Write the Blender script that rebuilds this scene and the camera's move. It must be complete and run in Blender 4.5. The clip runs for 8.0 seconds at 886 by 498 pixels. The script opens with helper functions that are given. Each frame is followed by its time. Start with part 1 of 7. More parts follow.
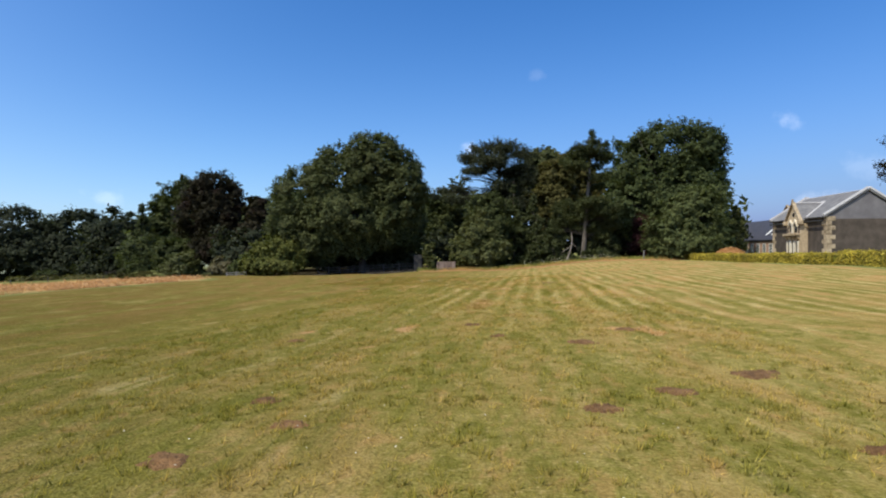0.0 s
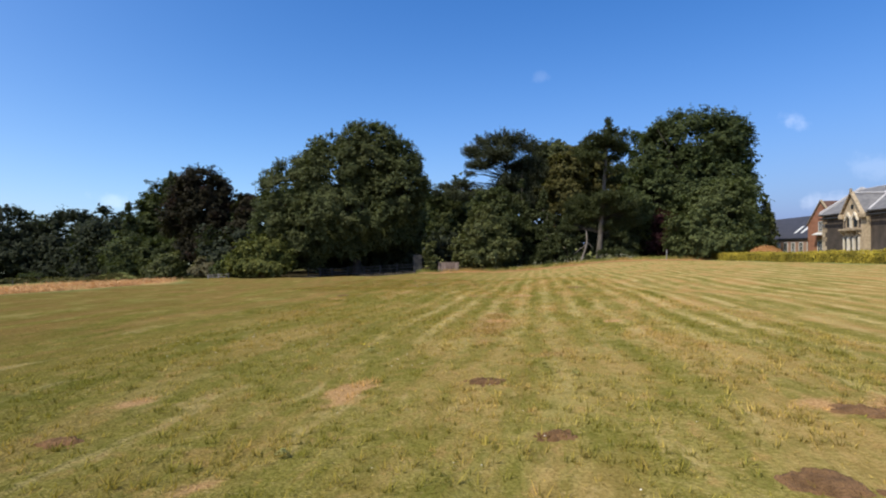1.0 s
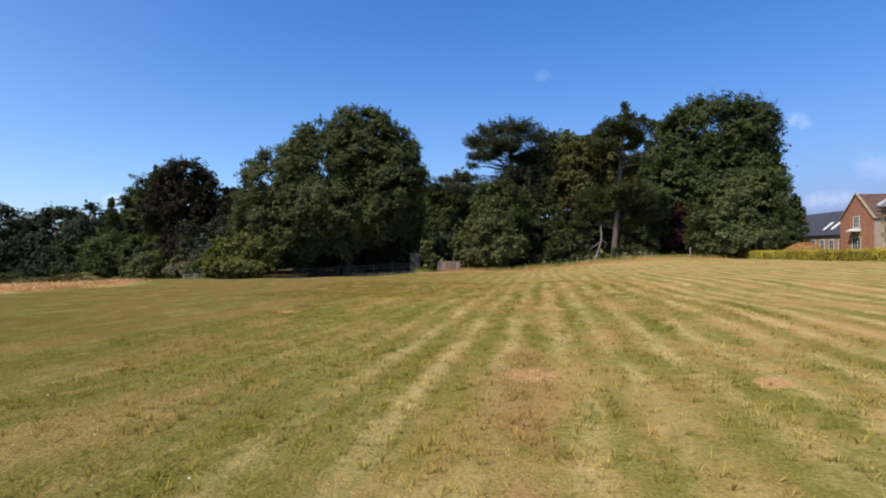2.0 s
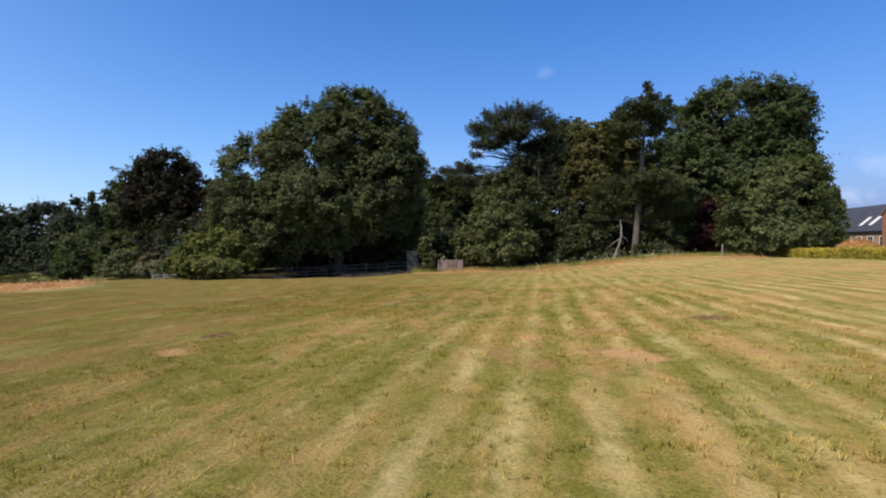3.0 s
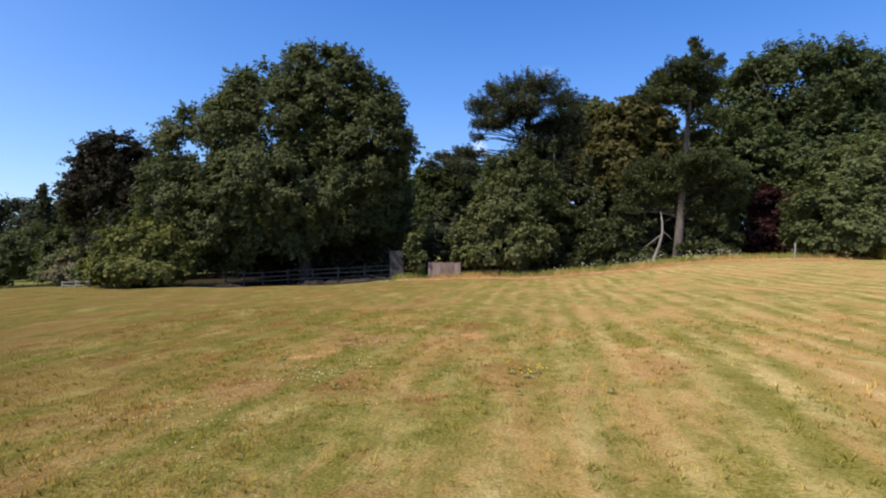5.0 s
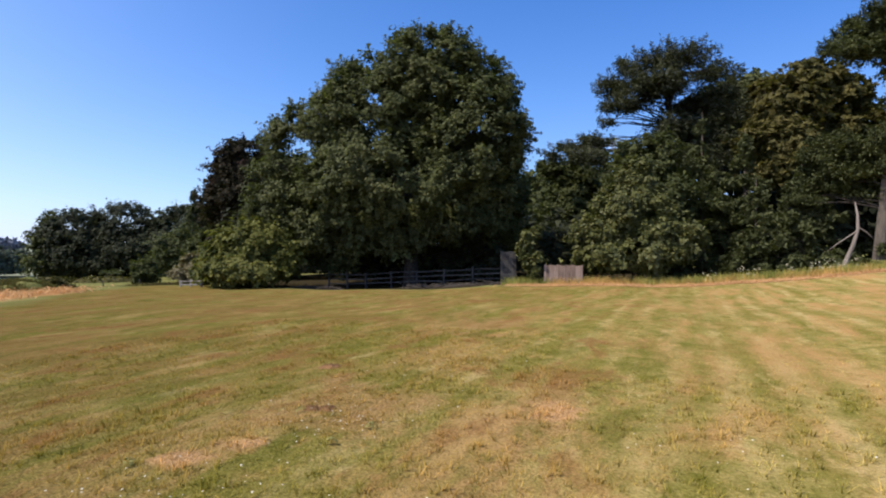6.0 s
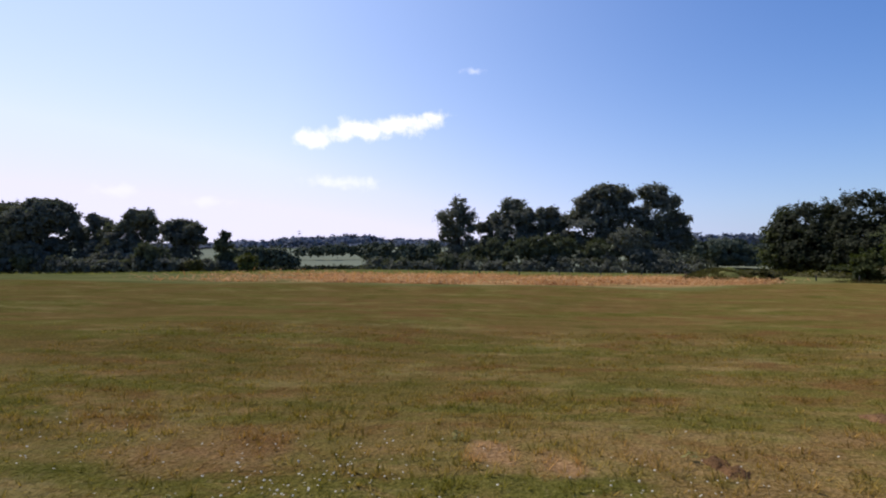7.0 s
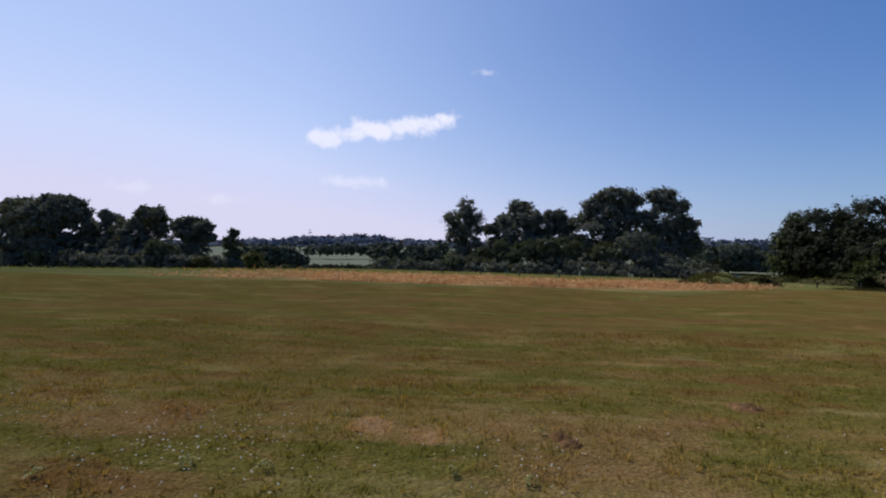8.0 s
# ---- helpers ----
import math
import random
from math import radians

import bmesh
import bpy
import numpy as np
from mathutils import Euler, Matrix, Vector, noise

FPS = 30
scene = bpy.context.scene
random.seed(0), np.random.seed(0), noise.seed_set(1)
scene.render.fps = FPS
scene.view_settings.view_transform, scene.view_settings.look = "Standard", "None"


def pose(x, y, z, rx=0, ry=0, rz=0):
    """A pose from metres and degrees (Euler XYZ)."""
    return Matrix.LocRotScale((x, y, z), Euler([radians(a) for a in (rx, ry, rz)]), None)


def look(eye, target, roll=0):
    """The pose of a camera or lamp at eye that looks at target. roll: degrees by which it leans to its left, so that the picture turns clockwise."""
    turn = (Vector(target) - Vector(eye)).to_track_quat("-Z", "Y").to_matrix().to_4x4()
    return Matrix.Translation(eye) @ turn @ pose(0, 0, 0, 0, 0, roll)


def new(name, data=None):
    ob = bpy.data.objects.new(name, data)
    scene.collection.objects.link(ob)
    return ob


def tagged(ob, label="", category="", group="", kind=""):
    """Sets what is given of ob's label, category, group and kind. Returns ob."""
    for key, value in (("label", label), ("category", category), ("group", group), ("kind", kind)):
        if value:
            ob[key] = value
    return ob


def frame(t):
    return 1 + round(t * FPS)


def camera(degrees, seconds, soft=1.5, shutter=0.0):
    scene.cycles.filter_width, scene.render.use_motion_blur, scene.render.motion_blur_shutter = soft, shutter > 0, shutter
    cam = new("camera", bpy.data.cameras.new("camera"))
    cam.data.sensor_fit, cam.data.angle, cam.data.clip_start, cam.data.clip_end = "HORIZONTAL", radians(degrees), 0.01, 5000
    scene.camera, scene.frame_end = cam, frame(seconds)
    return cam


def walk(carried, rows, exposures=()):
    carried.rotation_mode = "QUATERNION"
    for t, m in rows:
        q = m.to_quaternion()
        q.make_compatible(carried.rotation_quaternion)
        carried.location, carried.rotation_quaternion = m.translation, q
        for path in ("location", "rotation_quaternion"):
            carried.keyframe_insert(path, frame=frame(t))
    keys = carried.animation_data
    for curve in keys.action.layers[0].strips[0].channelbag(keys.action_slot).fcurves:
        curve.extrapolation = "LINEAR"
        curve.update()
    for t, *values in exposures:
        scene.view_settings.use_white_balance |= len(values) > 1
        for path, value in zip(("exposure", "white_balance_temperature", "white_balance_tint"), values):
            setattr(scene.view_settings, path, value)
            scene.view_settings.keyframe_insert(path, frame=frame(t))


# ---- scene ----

# ---------------------------------------------------------------- camera and walk
cam = camera(79.4, 8.0, soft=2.0)
METRES, EYE, TILT, LEAN, TURN = 38.462, 1.5, -1.2, -1.3, 8.3
ROWS = [
    (0.0, 0.0, 0.0, 0.0, 0.02, 0.98, 1.27),
    (0.5, 0.0029, 0.0802, -0.0025, 0.27, 1.15, 1.28),
    (1.0, 0.006, 0.1612, -0.0044, 0.47, 1.18, 1.37),
    (1.5, 0.0096, 0.2367, -0.0062, 0.59, 1.16, 1.38),
    (3.0, 0.0124, 0.4764, -0.0027, 0.9, 0.78, 1.32),
    (3.5, 0.0146, 0.5558, -0.0024, 0.99, 0.68, 1.29),
    (4.0, 0.0178, 0.6317, -0.002, 1.05, 0.84, 1.29),
    (5.5, 0.0346, 0.8301, -0.0006, 1.16, 0.82, 1.24),
    (5.7, 0.0385, 0.857, -0.0009, 3.0, 0.95, 1.15),
    (5.9, 0.0425, 0.882, -0.0013, 9.9, 1.2, 0.98),
    (6.0, 0.0444, 0.8935, -0.0015, 14.91, 1.29, 0.89),
    (6.1, 0.0460, 0.904, -0.0018, 21.2, 1.3, 0.78),
    (6.3, 0.0491, 0.924, -0.0026, 35.0, 1.3, 0.55),
    (6.5, 0.0521, 0.9414, -0.0033, 50.38, 1.29, 0.28),
    (6.7, 0.0556, 0.954, -0.0042, 60.5, 1.15, -0.05),
    (6.9, 0.0592, 0.963, -0.005, 77.2, 0.98, -0.42),
    (7.0, 0.061, 0.9666, -0.0053, 84.55, 0.91, -0.63),
    (7.2, 0.0655, 0.9735, -0.0055, 86.2, 0.86, -0.9),
    (7.5, 0.0715, 0.9818, -0.0057, 85.94, 0.84, -1.26),
    (8.0, 0.078, 0.9902, -0.0053, 85.63, 0.99, -1.57),
]
EXPOSURES = [(0.0, 0.0, 6500, 5), (1.0, 0.02, 6500, 8), (3.5, 0.06, 6500, 11), (5.5, 0.25, 6500, 14), (6.0, 0.25, 6580, 15), (6.5, 0.12, 6750, 17), (6.8, 0.02, 6700, 17), (7.0, -0.39, 6450, 15), (8.0, -0.76, 6330, 14)]
walk(cam, [(t, pose(0, 0, EYE, TILT, LEAN, TURN) @ pose(METRES * x, METRES * y, METRES * z, 90 + pitch, roll, yaw)) for t, x, y, z, yaw, pitch, roll in ROWS], EXPOSURES)

# ---------------------------------------------------------------- world, sun
SUN_AZ, SUN_EL = 221.0, 54.0          # degrees clockwise from +y, and above the horizon
SKY_STRENGTH, SKY_SAT, CLOUD_WHITE = 0.146, 1.36, (10.0, 10.2, 11.5, 1)
SKY_TINT, HAZE, WHITE_HAZE = (0.73, 0.92, 1.18, 1), (2.9, 3.88, 6.3, 1), (6.7, 8.2, 11.2, 1)
world = bpy.data.worlds.new("sky")
scene.world = world
world.use_nodes = True


CLOUDS = [  # azimuth to the left of +y, elevation, half width, half height in degrees, strength
    (106.21, 11.15, 2.42, 1.03, 0.85), (103.58, 11.50, 2.91, 1.03, 0.9), (101.21, 12.05, 3.52, 1.21, 0.95), (98.40, 12.36, 3.03, 0.91, 0.9),
    (95.81, 12.98, 2.79, 0.91, 0.95), (93.81, 13.46, 1.58, 0.91, 1.0), (103.37, 6.62, 3.76, 0.85, 0.5), (89.32, 17.81, 0.79, 0.36, 0.5),
    (116.35, 4.43, 2.42, 0.61, 0.3), (124.36, 5.21, 1.82, 0.73, 0.3), (-24.28, 11.23, 1.45, 0.91, 0.16), (-1.77, 17.48, 1.21, 0.61, 0.05),
    (5.39, 10.27, 1.09, 0.73, 0.3), (40.67, 4.35, 1.52, 0.73, 0.15), (-26.74, 4.09, 2.30, 0.85, 0.16), (89.23, 17.78, 1.21, 0.42, 0.4),
    (-30.49, 6.89, 2.42, 0.97, 0.08),
]


def sky_nodes():
    nt = world.node_tree
    nt.nodes.clear()
    N, L = nt.nodes.new, nt.links.new
    out, bg = N("ShaderNodeOutputWorld"), N("ShaderNodeBackground")
    sky = N("ShaderNodeTexSky")
    sky.sky_type = "NISHITA"
    sky.sun_disc = False
    sky.sun_elevation, sky.sun_rotation = radians(SUN_EL), radians(SUN_AZ)
    sky.altitude, sky.air_density, sky.dust_density, sky.ozone_density = 80, 1.0, 0.3, 2.0
    deep = N("ShaderNodeHueSaturation")
    deep.inputs["Saturation"].default_value = SKY_SAT
    L(sky.outputs[0], deep.inputs["Color"])
    tint = N("ShaderNodeMix")
    tint.data_type, tint.blend_type = "RGBA", "MULTIPLY"
    tint.inputs[0].default_value, tint.inputs[7].default_value = 1.0, SKY_TINT
    L(deep.outputs[0], tint.inputs[6])

    def m(op, a, b=0.0):
        n = N("ShaderNodeMath")
        n.operation = op
        for sock, v in zip(n.inputs, (a, b)):
            if isinstance(v, bpy.types.NodeSocket):
                L(v, sock)
            else:
                sock.default_value = v
        return n.outputs[0]

    way = N("ShaderNodeTexCoord").outputs["Generated"]
    sep = N("ShaderNodeSeparateXYZ")
    L(way, sep.inputs[0])
    azim = m("ARCTAN2", m("MULTIPLY", sep.outputs[0], -1.0), sep.outputs[1])
    elev = m("ARCSINE", sep.outputs[2])
    # summer haze: thick low down and towards the sun
    glow = N("ShaderNodeVectorMath")
    glow.operation = "DOT_PRODUCT"
    L(way, glow.inputs[0])
    glow.inputs[1].default_value = (math.sin(radians(SUN_AZ)) * math.cos(radians(SUN_EL)), math.cos(radians(SUN_AZ)) * math.cos(radians(SUN_EL)), math.sin(radians(SUN_EL)))
    toward = m("POWER", m("MAXIMUM", m("ADD", m("MULTIPLY", glow.outputs["Value"], 0.5), 0.5), 0.0), 5.0)
    low = m("EXPONENT", m("MULTIPLY", m("MAXIMUM", elev, 0.0), -6.0))
    round_ = m("ADD", m("MULTIPLY", sep.outputs[0], math.sin(radians(SUN_AZ))), m("MULTIPLY", sep.outputs[1], math.cos(radians(SUN_AZ))))
    sunward = m("POWER", m("MAXIMUM", m("ADD", m("MULTIPLY", round_, 0.5), 0.5), 0.0), 3.0)
    wide = m("EXPONENT", m("MULTIPLY", m("MAXIMUM", elev, 0.0), -3.0))
    veiled = m("ADD", m("MULTIPLY", low, m("MINIMUM", m("ADD", 0.58, m("MULTIPLY", m("MAXIMUM", m("SUBTRACT", -0.3, round_), 0.0), 1.0)), 1.3)), m("MULTIPLY", toward, 0.55))
    thick = m("MINIMUM", m("ADD", veiled, m("MULTIPLY", m("MULTIPLY", wide, sunward), 0.95)), 0.95)
    veil = N("ShaderNodeMix")
    veil.data_type = "RGBA"
    veil.inputs[6].default_value, veil.inputs[7].default_value = HAZE, WHITE_HAZE
    L(m("MINIMUM", m("ADD", m("MULTIPLY", sunward, 1.0), m("MULTIPLY", toward, 0.5)), 1.0), veil.inputs[0])
    # opposite the sun the haze is a deeper blue
    east = N("ShaderNodeMix")
    east.data_type = "RGBA"
    L(m("MINIMUM", m("MULTIPLY", m("MAXIMUM", m("SUBTRACT", -0.3, round_), 0.0), 1.6), 1.0), east.inputs[0])
    L(veil.outputs[2], east.inputs[6])
    east.inputs[7].default_value = (1.85, 2.45, 4.6, 1)
    # low down on the sun's side it turns a warm white
    warm = N("ShaderNodeMix")
    warm.data_type = "RGBA"
    L(m("MINIMUM", m("MULTIPLY", m("MULTIPLY", low, low), m("MULTIPLY", m("MULTIPLY", sunward, sunward), 3.0)), 0.9), warm.inputs[0])
    L(east.outputs[2], warm.inputs[6])
    warm.inputs[7].default_value = (8.3, 8.0, 9.9, 1)
    hazy = N("ShaderNodeMix")
    hazy.data_type = "RGBA"
    L(thick, hazy.inputs[0]), L(tint.outputs[2], hazy.inputs[6]), L(warm.outputs[2], hazy.inputs[7])
    colour = hazy.outputs[2]
    puff = N("ShaderNodeTexNoise")
    puff.inputs["Scale"].default_value, puff.inputs["Detail"].default_value, puff.inputs["Roughness"].default_value = 26.0, 6.0, 0.6
    L(way, puff.inputs["Vector"])
    cover = None
    for a, e, w, h, k in CLOUDS:
        u = m("DIVIDE", m("SUBTRACT", azim, radians(a)), radians(w))
        v = m("DIVIDE", m("SUBTRACT", elev, radians(e)), radians(h))
        d = m("SQRT", m("ADD", m("MULTIPLY", u, u), m("MULTIPLY", v, v)))
        d = m("ADD", d, m("MULTIPLY", m("SUBTRACT", puff.outputs["Fac"], 0.5), 3.6))
        r = N("ShaderNodeMapRange")
        r.interpolation_type = "SMOOTHSTEP"
        L(d, r.inputs[0])
        for i, x in zip((1, 2, 3, 4), (1.15, 0.0, 0.0, k)):
            r.inputs[i].default_value = x
        cover = r.outputs[0] if cover is None else m("MAXIMUM", cover, r.outputs[0])
    mx = N("ShaderNodeMix")
    mx.data_type = "RGBA"
    L(cover, mx.inputs[0]), L(colour, mx.inputs[6])
    mx.inputs[7].default_value = CLOUD_WHITE
    bg.inputs["Strength"].default_value = SKY_STRENGTH
    L(mx.outputs[2], bg.inputs["Color"])
    L(bg.outputs[0], out.inputs["Surface"])


sky_nodes()
sun_data = bpy.data.lights.new("sun", "SUN")
sun_data.energy, sun_data.angle, sun_data.color = 4.5, radians(0.55), (1.0, 0.93, 0.80)
sun = new("sun", sun_data)
az, el = radians(SUN_AZ), radians(SUN_EL)
sun.matrix_world = look((0, 0, 80), (-math.sin(az) * math.cos(el), -math.cos(az) * math.cos(el), 80 - math.sin(el)))

# ---------------------------------------------------------------- materials
def node_mat(name):
    m = bpy.data.materials.new(name)
    m.use_nodes = True
    nt = m.node_tree
    nt.nodes.clear()
    return m, nt.nodes.new, nt.links.new


def put(sock, value, link):
    if isinstance(value, bpy.types.NodeSocket):
        link(value, sock)
    elif isinstance(value, (tuple, list)) and len(value) == 3 and sock.type == "RGBA":
        sock.default_value = (*value, 1)
    else:
        sock.default_value = value


def mixc(N, L, f, a, b, mode="MIX"):
    n = N("ShaderNodeMix")
    n.data_type, n.blend_type = "RGBA", mode
    put(n.inputs[0], f, L), put(n.inputs[6], a, L), put(n.inputs[7], b, L)
    return n.outputs[2]


def noise_at(N, L, vec, scale, detail=3.0, rough=0.55, distort=0.0):
    n = N("ShaderNodeTexNoise")
    n.inputs["Scale"].default_value, n.inputs["Detail"].default_value = scale, detail
    n.inputs["Roughness"].default_value, n.inputs["Distortion"].default_value = rough, distort
    if vec is not None:
        L(vec, n.inputs["Vector"])
    return n.outputs["Fac"]


def ramp(N, L, f, lo, hi, a=0.0, b=1.0):
    n = N("ShaderNodeMapRange")
    n.interpolation_type = "SMOOTHSTEP"
    put(n.inputs[0], f, L)
    for i, v in zip((1, 2, 3, 4), (lo, hi, a, b)):
        n.inputs[i].default_value = v
    return n.outputs[0]


def calc(N, L, op, a, b=0.0):
    n = N("ShaderNodeMath")
    n.operation = op
    put(n.inputs[0], a, L), put(n.inputs[1], b, L)
    return n.outputs[0]


def stretched(N, L, vec, sx, sy, sz=1.0, rz=0.0):
    n = N("ShaderNodeMapping")
    n.inputs["Scale"].default_value = (sx, sy, sz)
    n.inputs["Rotation"].default_value = (0, 0, rz)
    L(vec, n.inputs["Vector"])
    return n.outputs[0]


def finish(N, L, colour, rough=0.8, spec=0.3, height=None, bump=0.3, dist=0.02, metal=0.0):
    out, p = N("ShaderNodeOutputMaterial"), N("ShaderNodeBsdfPrincipled")
    put(p.inputs["Base Color"], colour, L), put(p.inputs["Roughness"], rough, L)
    p.inputs["Specular IOR Level"].default_value, p.inputs["Metallic"].default_value = spec, metal
    if height is not None:
        b = N("ShaderNodeBump")
        b.inputs["Strength"].default_value, b.inputs["Distance"].default_value = bump, dist
        L(height, b.inputs["Height"]), L(b.outputs[0], p.inputs["Normal"])
    L(p.outputs[0], out.inputs["Surface"])
    return p, out


def grain_mat(name, dark, light, scale=6.0, fine=60.0, rough=0.85, bump=0.4, dist=0.01, stretch=(1, 1, 1), spec=0.25):
    """A surface with stains at one scale and grain at another."""
    m, N, L = node_mat(name)
    tc = N("ShaderNodeTexCoord").outputs["Object"]
    v = stretched(N, L, tc, *stretch)
    a, b = noise_at(N, L, v, scale, 4, 0.6), noise_at(N, L, v, fine, 3, 0.6)
    f = calc(N, L, "ADD", calc(N, L, "MULTIPLY", a, 0.65), calc(N, L, "MULTIPLY", b, 0.35))
    rnd = N("ShaderNodeObjectInfo").outputs["Random"]
    f = calc(N, L, "ADD", f, calc(N, L, "MULTIPLY", calc(N, L, "SUBTRACT", rnd, 0.5), 0.18))
    finish(N, L, mixc(N, L, ramp(N, L, f, 0.3, 0.7), dark, light), rough, spec, b, bump, dist)
    return m


def leaf_mat(name, dark, light, tip=None, rough=0.6, through_=0.36, spec=0.1, glow=(0.9, 1.0, 0.45)):
    """Foliage: each leaf differs, and whole sprays differ over a metre or two."""
    m, N, L = node_mat(name)
    dark, light = [tuple(min(0.8, k * v) for k, v in zip((1.26, 1.12, 1.12), c)) for c in (dark, light)]
    geo, tc = N("ShaderNodeNewGeometry"), N("ShaderNodeTexCoord").outputs["Object"]
    f = calc(N, L, "ADD", calc(N, L, "MULTIPLY", geo.outputs["Random Per Island"], 0.3), calc(N, L, "MULTIPLY", noise_at(N, L, tc, 0.55, 3), 0.8))
    c = mixc(N, L, ramp(N, L, f, 0.25, 0.85), dark, light)
    if tip:
        c = mixc(N, L, ramp(N, L, noise_at(N, L, tc, 0.23, 2), 0.5, 0.72, 0, 0.75), c, tip)
    out, p, t, mx = N("ShaderNodeOutputMaterial"), N("ShaderNodeBsdfPrincipled"), N("ShaderNodeBsdfTranslucent"), N("ShaderNodeMixShader")
    L(c, p.inputs["Base Color"])
    p.inputs["Roughness"].default_value, p.inputs["Specular IOR Level"].default_value = rough, spec
    L(mixc(N, L, 1.0, c, glow, "MULTIPLY"), t.inputs["Color"])
    mx.inputs[0].default_value = through_
    L(p.outputs[0], mx.inputs[1]), L(t.outputs[0], mx.inputs[2]), L(mx.outputs[0], out.inputs["Surface"])
    return m


def turf_colour(N, L):
    """Colour of the meadow by its plan: mown swaths, rough edge, cut hay, woodland floor with its shade, bare scars."""
    geo = N("ShaderNodeNewGeometry").outputs["Position"]
    flat = stretched(N, L, geo, 1, 1, 0)

    def mask(name):
        n = N("ShaderNodeAttribute")
        n.attribute_name = name
        return n.outputs["Fac"]

    big = noise_at(N, L, flat, 0.09, 3, 0.55)
    mid = noise_at(N, L, stretched(N, L, flat, 1.0, 0.24), 0.9, 5, 0.65, 0.5)
    mid2 = noise_at(N, L, stretched(N, L, flat, 1.0, 0.26), 2.2, 4, 0.65, 0.3)
    small = noise_at(N, L, flat, 5.0, 4, 0.65)
    fine = noise_at(N, L, flat, 32.0, 4, 0.7)
    streak = noise_at(N, L, stretched(N, L, flat, 2.6, 0.42, 1, 0.02), 1.0, 4, 0.65, 0.25)
    # swaths of the mower, 0.75 m from ridge to ridge, nearly along y, wandering a little and fading in places
    wob = calc(N, L, "MULTIPLY", calc(N, L, "SUBTRACT", noise_at(N, L, stretched(N, L, flat, 0.16, 0.07), 1.0, 2), 0.5), 0.45)
    sep = N("ShaderNodeSeparateXYZ")
    L(flat, sep.inputs[0])
    slant = calc(N, L, "MULTIPLY", calc(N, L, "SUBTRACT", sep.outputs[1], 18.0), -0.022)
    run = calc(N, L, "ADD", calc(N, L, "ADD", calc(N, L, "ADD", sep.outputs[0], wob), slant), calc(N, L, "MULTIPLY", calc(N, L, "SUBTRACT", small, 0.5), 0.16))
    wave = calc(N, L, "MULTIPLY", calc(N, L, "COSINE", calc(N, L, "MULTIPLY", calc(N, L, "SUBTRACT", run, 0.25), 8.378)), -1.0)
    worn = ramp(N, L, noise_at(N, L, stretched(N, L, flat, 0.45, 0.13), 1.0, 3, 0.6), 0.34, 0.62, 0.3, 1.0)
    worn = calc(N, L, "MULTIPLY", worn, calc(N, L, "MAXIMUM", ramp(N, L, sep.outputs[0], -6.0, -1.5, 0.3, 1.0), ramp(N, L, sep.outputs[1], 30.0, 46.0, 0.3, 0.8)))
    worn = calc(N, L, "MULTIPLY", worn, ramp(N, L, sep.outputs[1], 10.0, 17.0, 0.1, 1.0))
    # across the middle of the field the swaths are trodden and overgrown
    worn = calc(N, L, "MULTIPLY", worn, ramp(N, L, sep.outputs[1], 34.0, 46.0, 0.9, 0.5))
    worn = calc(N, L, "MULTIPLY", worn, ramp(N, L, noise_at(N, L, flat, 1.7, 4, 0.65), 0.3, 0.55, 0.55, 1.0))
    f = calc(N, L, "MULTIPLY", calc(N, L, "MULTIPLY", wave, worn), 0.3)
    for src, k in ((big, 0.5), (mid, 0.55), (mid2, 0.45), (small, 1.0), (streak, 0.5)):
        f = calc(N, L, "ADD", f, calc(N, L, "MULTIPLY", calc(N, L, "SUBTRACT", src, 0.5), k))
    # the eastern half is drier
    f = calc(N, L, "ADD", f, ramp(N, L, sep.outputs[0], -10.0, 8.0, 0.24, 0.55))
    f = calc(N, L, "ADD", f, ramp(N, L, sep.outputs[1], 4.0, 34.0, -0.10, 0.04))
    # and the west has more green in it, darkened for grass seen against the sun
    f = calc(N, L, "ADD", f, ramp(N, L, sep.outputs[0], -14.0, -3.0, -0.42, 0.0))
    green = mixc(N, L, ramp(N, L, fine, 0.3, 0.72), GRASS_DARK, GRASS_GREEN)
    sward = mixc(N, L, ramp(N, L, f, 0.08, 0.80), green, GRASS_STRAW)
    sward = mixc(N, L, ramp(N, L, f, 0.55, 1.1), sward, GRASS_DRY)
    tuft = ramp(N, L, noise_at(N, L, stretched(N, L, flat, 1.0, 0.28), 1.4, 4, 0.65), 0.49, 0.68, 0, 0.6)
    sward = mixc(N, L, tuft, sward, GRASS_LUSH)
    sward = mixc(N, L, ramp(N, L, mid2, 0.46, 0.34, 0, 0.5), sward, mixc(N, L, ramp(N, L, fine, 0.3, 0.7), GRASS_DARK, GRASS_LUSH))
    sward = mixc(N, L, ramp(N, L, mid2, 0.57, 0.68, 0, 0.35), sward, GRASS_DRY)
    clump = noise_at(N, L, stretched(N, L, flat, 1.0, 0.7), 3.1, 5, 0.7, 0.4)
    sward = mixc(N, L, ramp(N, L, clump, 0.51, 0.62, 0, 0.75), sward, mixc(N, L, ramp(N, L, fine, 0.3, 0.7), GRASS_DARK, GRASS_LUSH))
    sward = mixc(N, L, ramp(N, L, clump, 0.46, 0.35, 0, 0.4), sward, GRASS_RUST)
    speck = noise_at(N, L, flat, 13.0, 3, 0.7)
    sward = mixc(N, L, ramp(N, L, speck, 0.56, 0.72, 0, 0.35), sward, GRASS_LUSH)
    sward = mixc(N, L, ramp(N, L, speck, 0.44, 0.28, 0, 0.35), sward, GRASS_DRY)
    rusty = ramp(N, L, noise_at(N, L, stretched(N, L, flat, 0.9, 0.22), 1.0, 6, 0.72, 0.4), 0.43, 0.63, 0, 0.9)
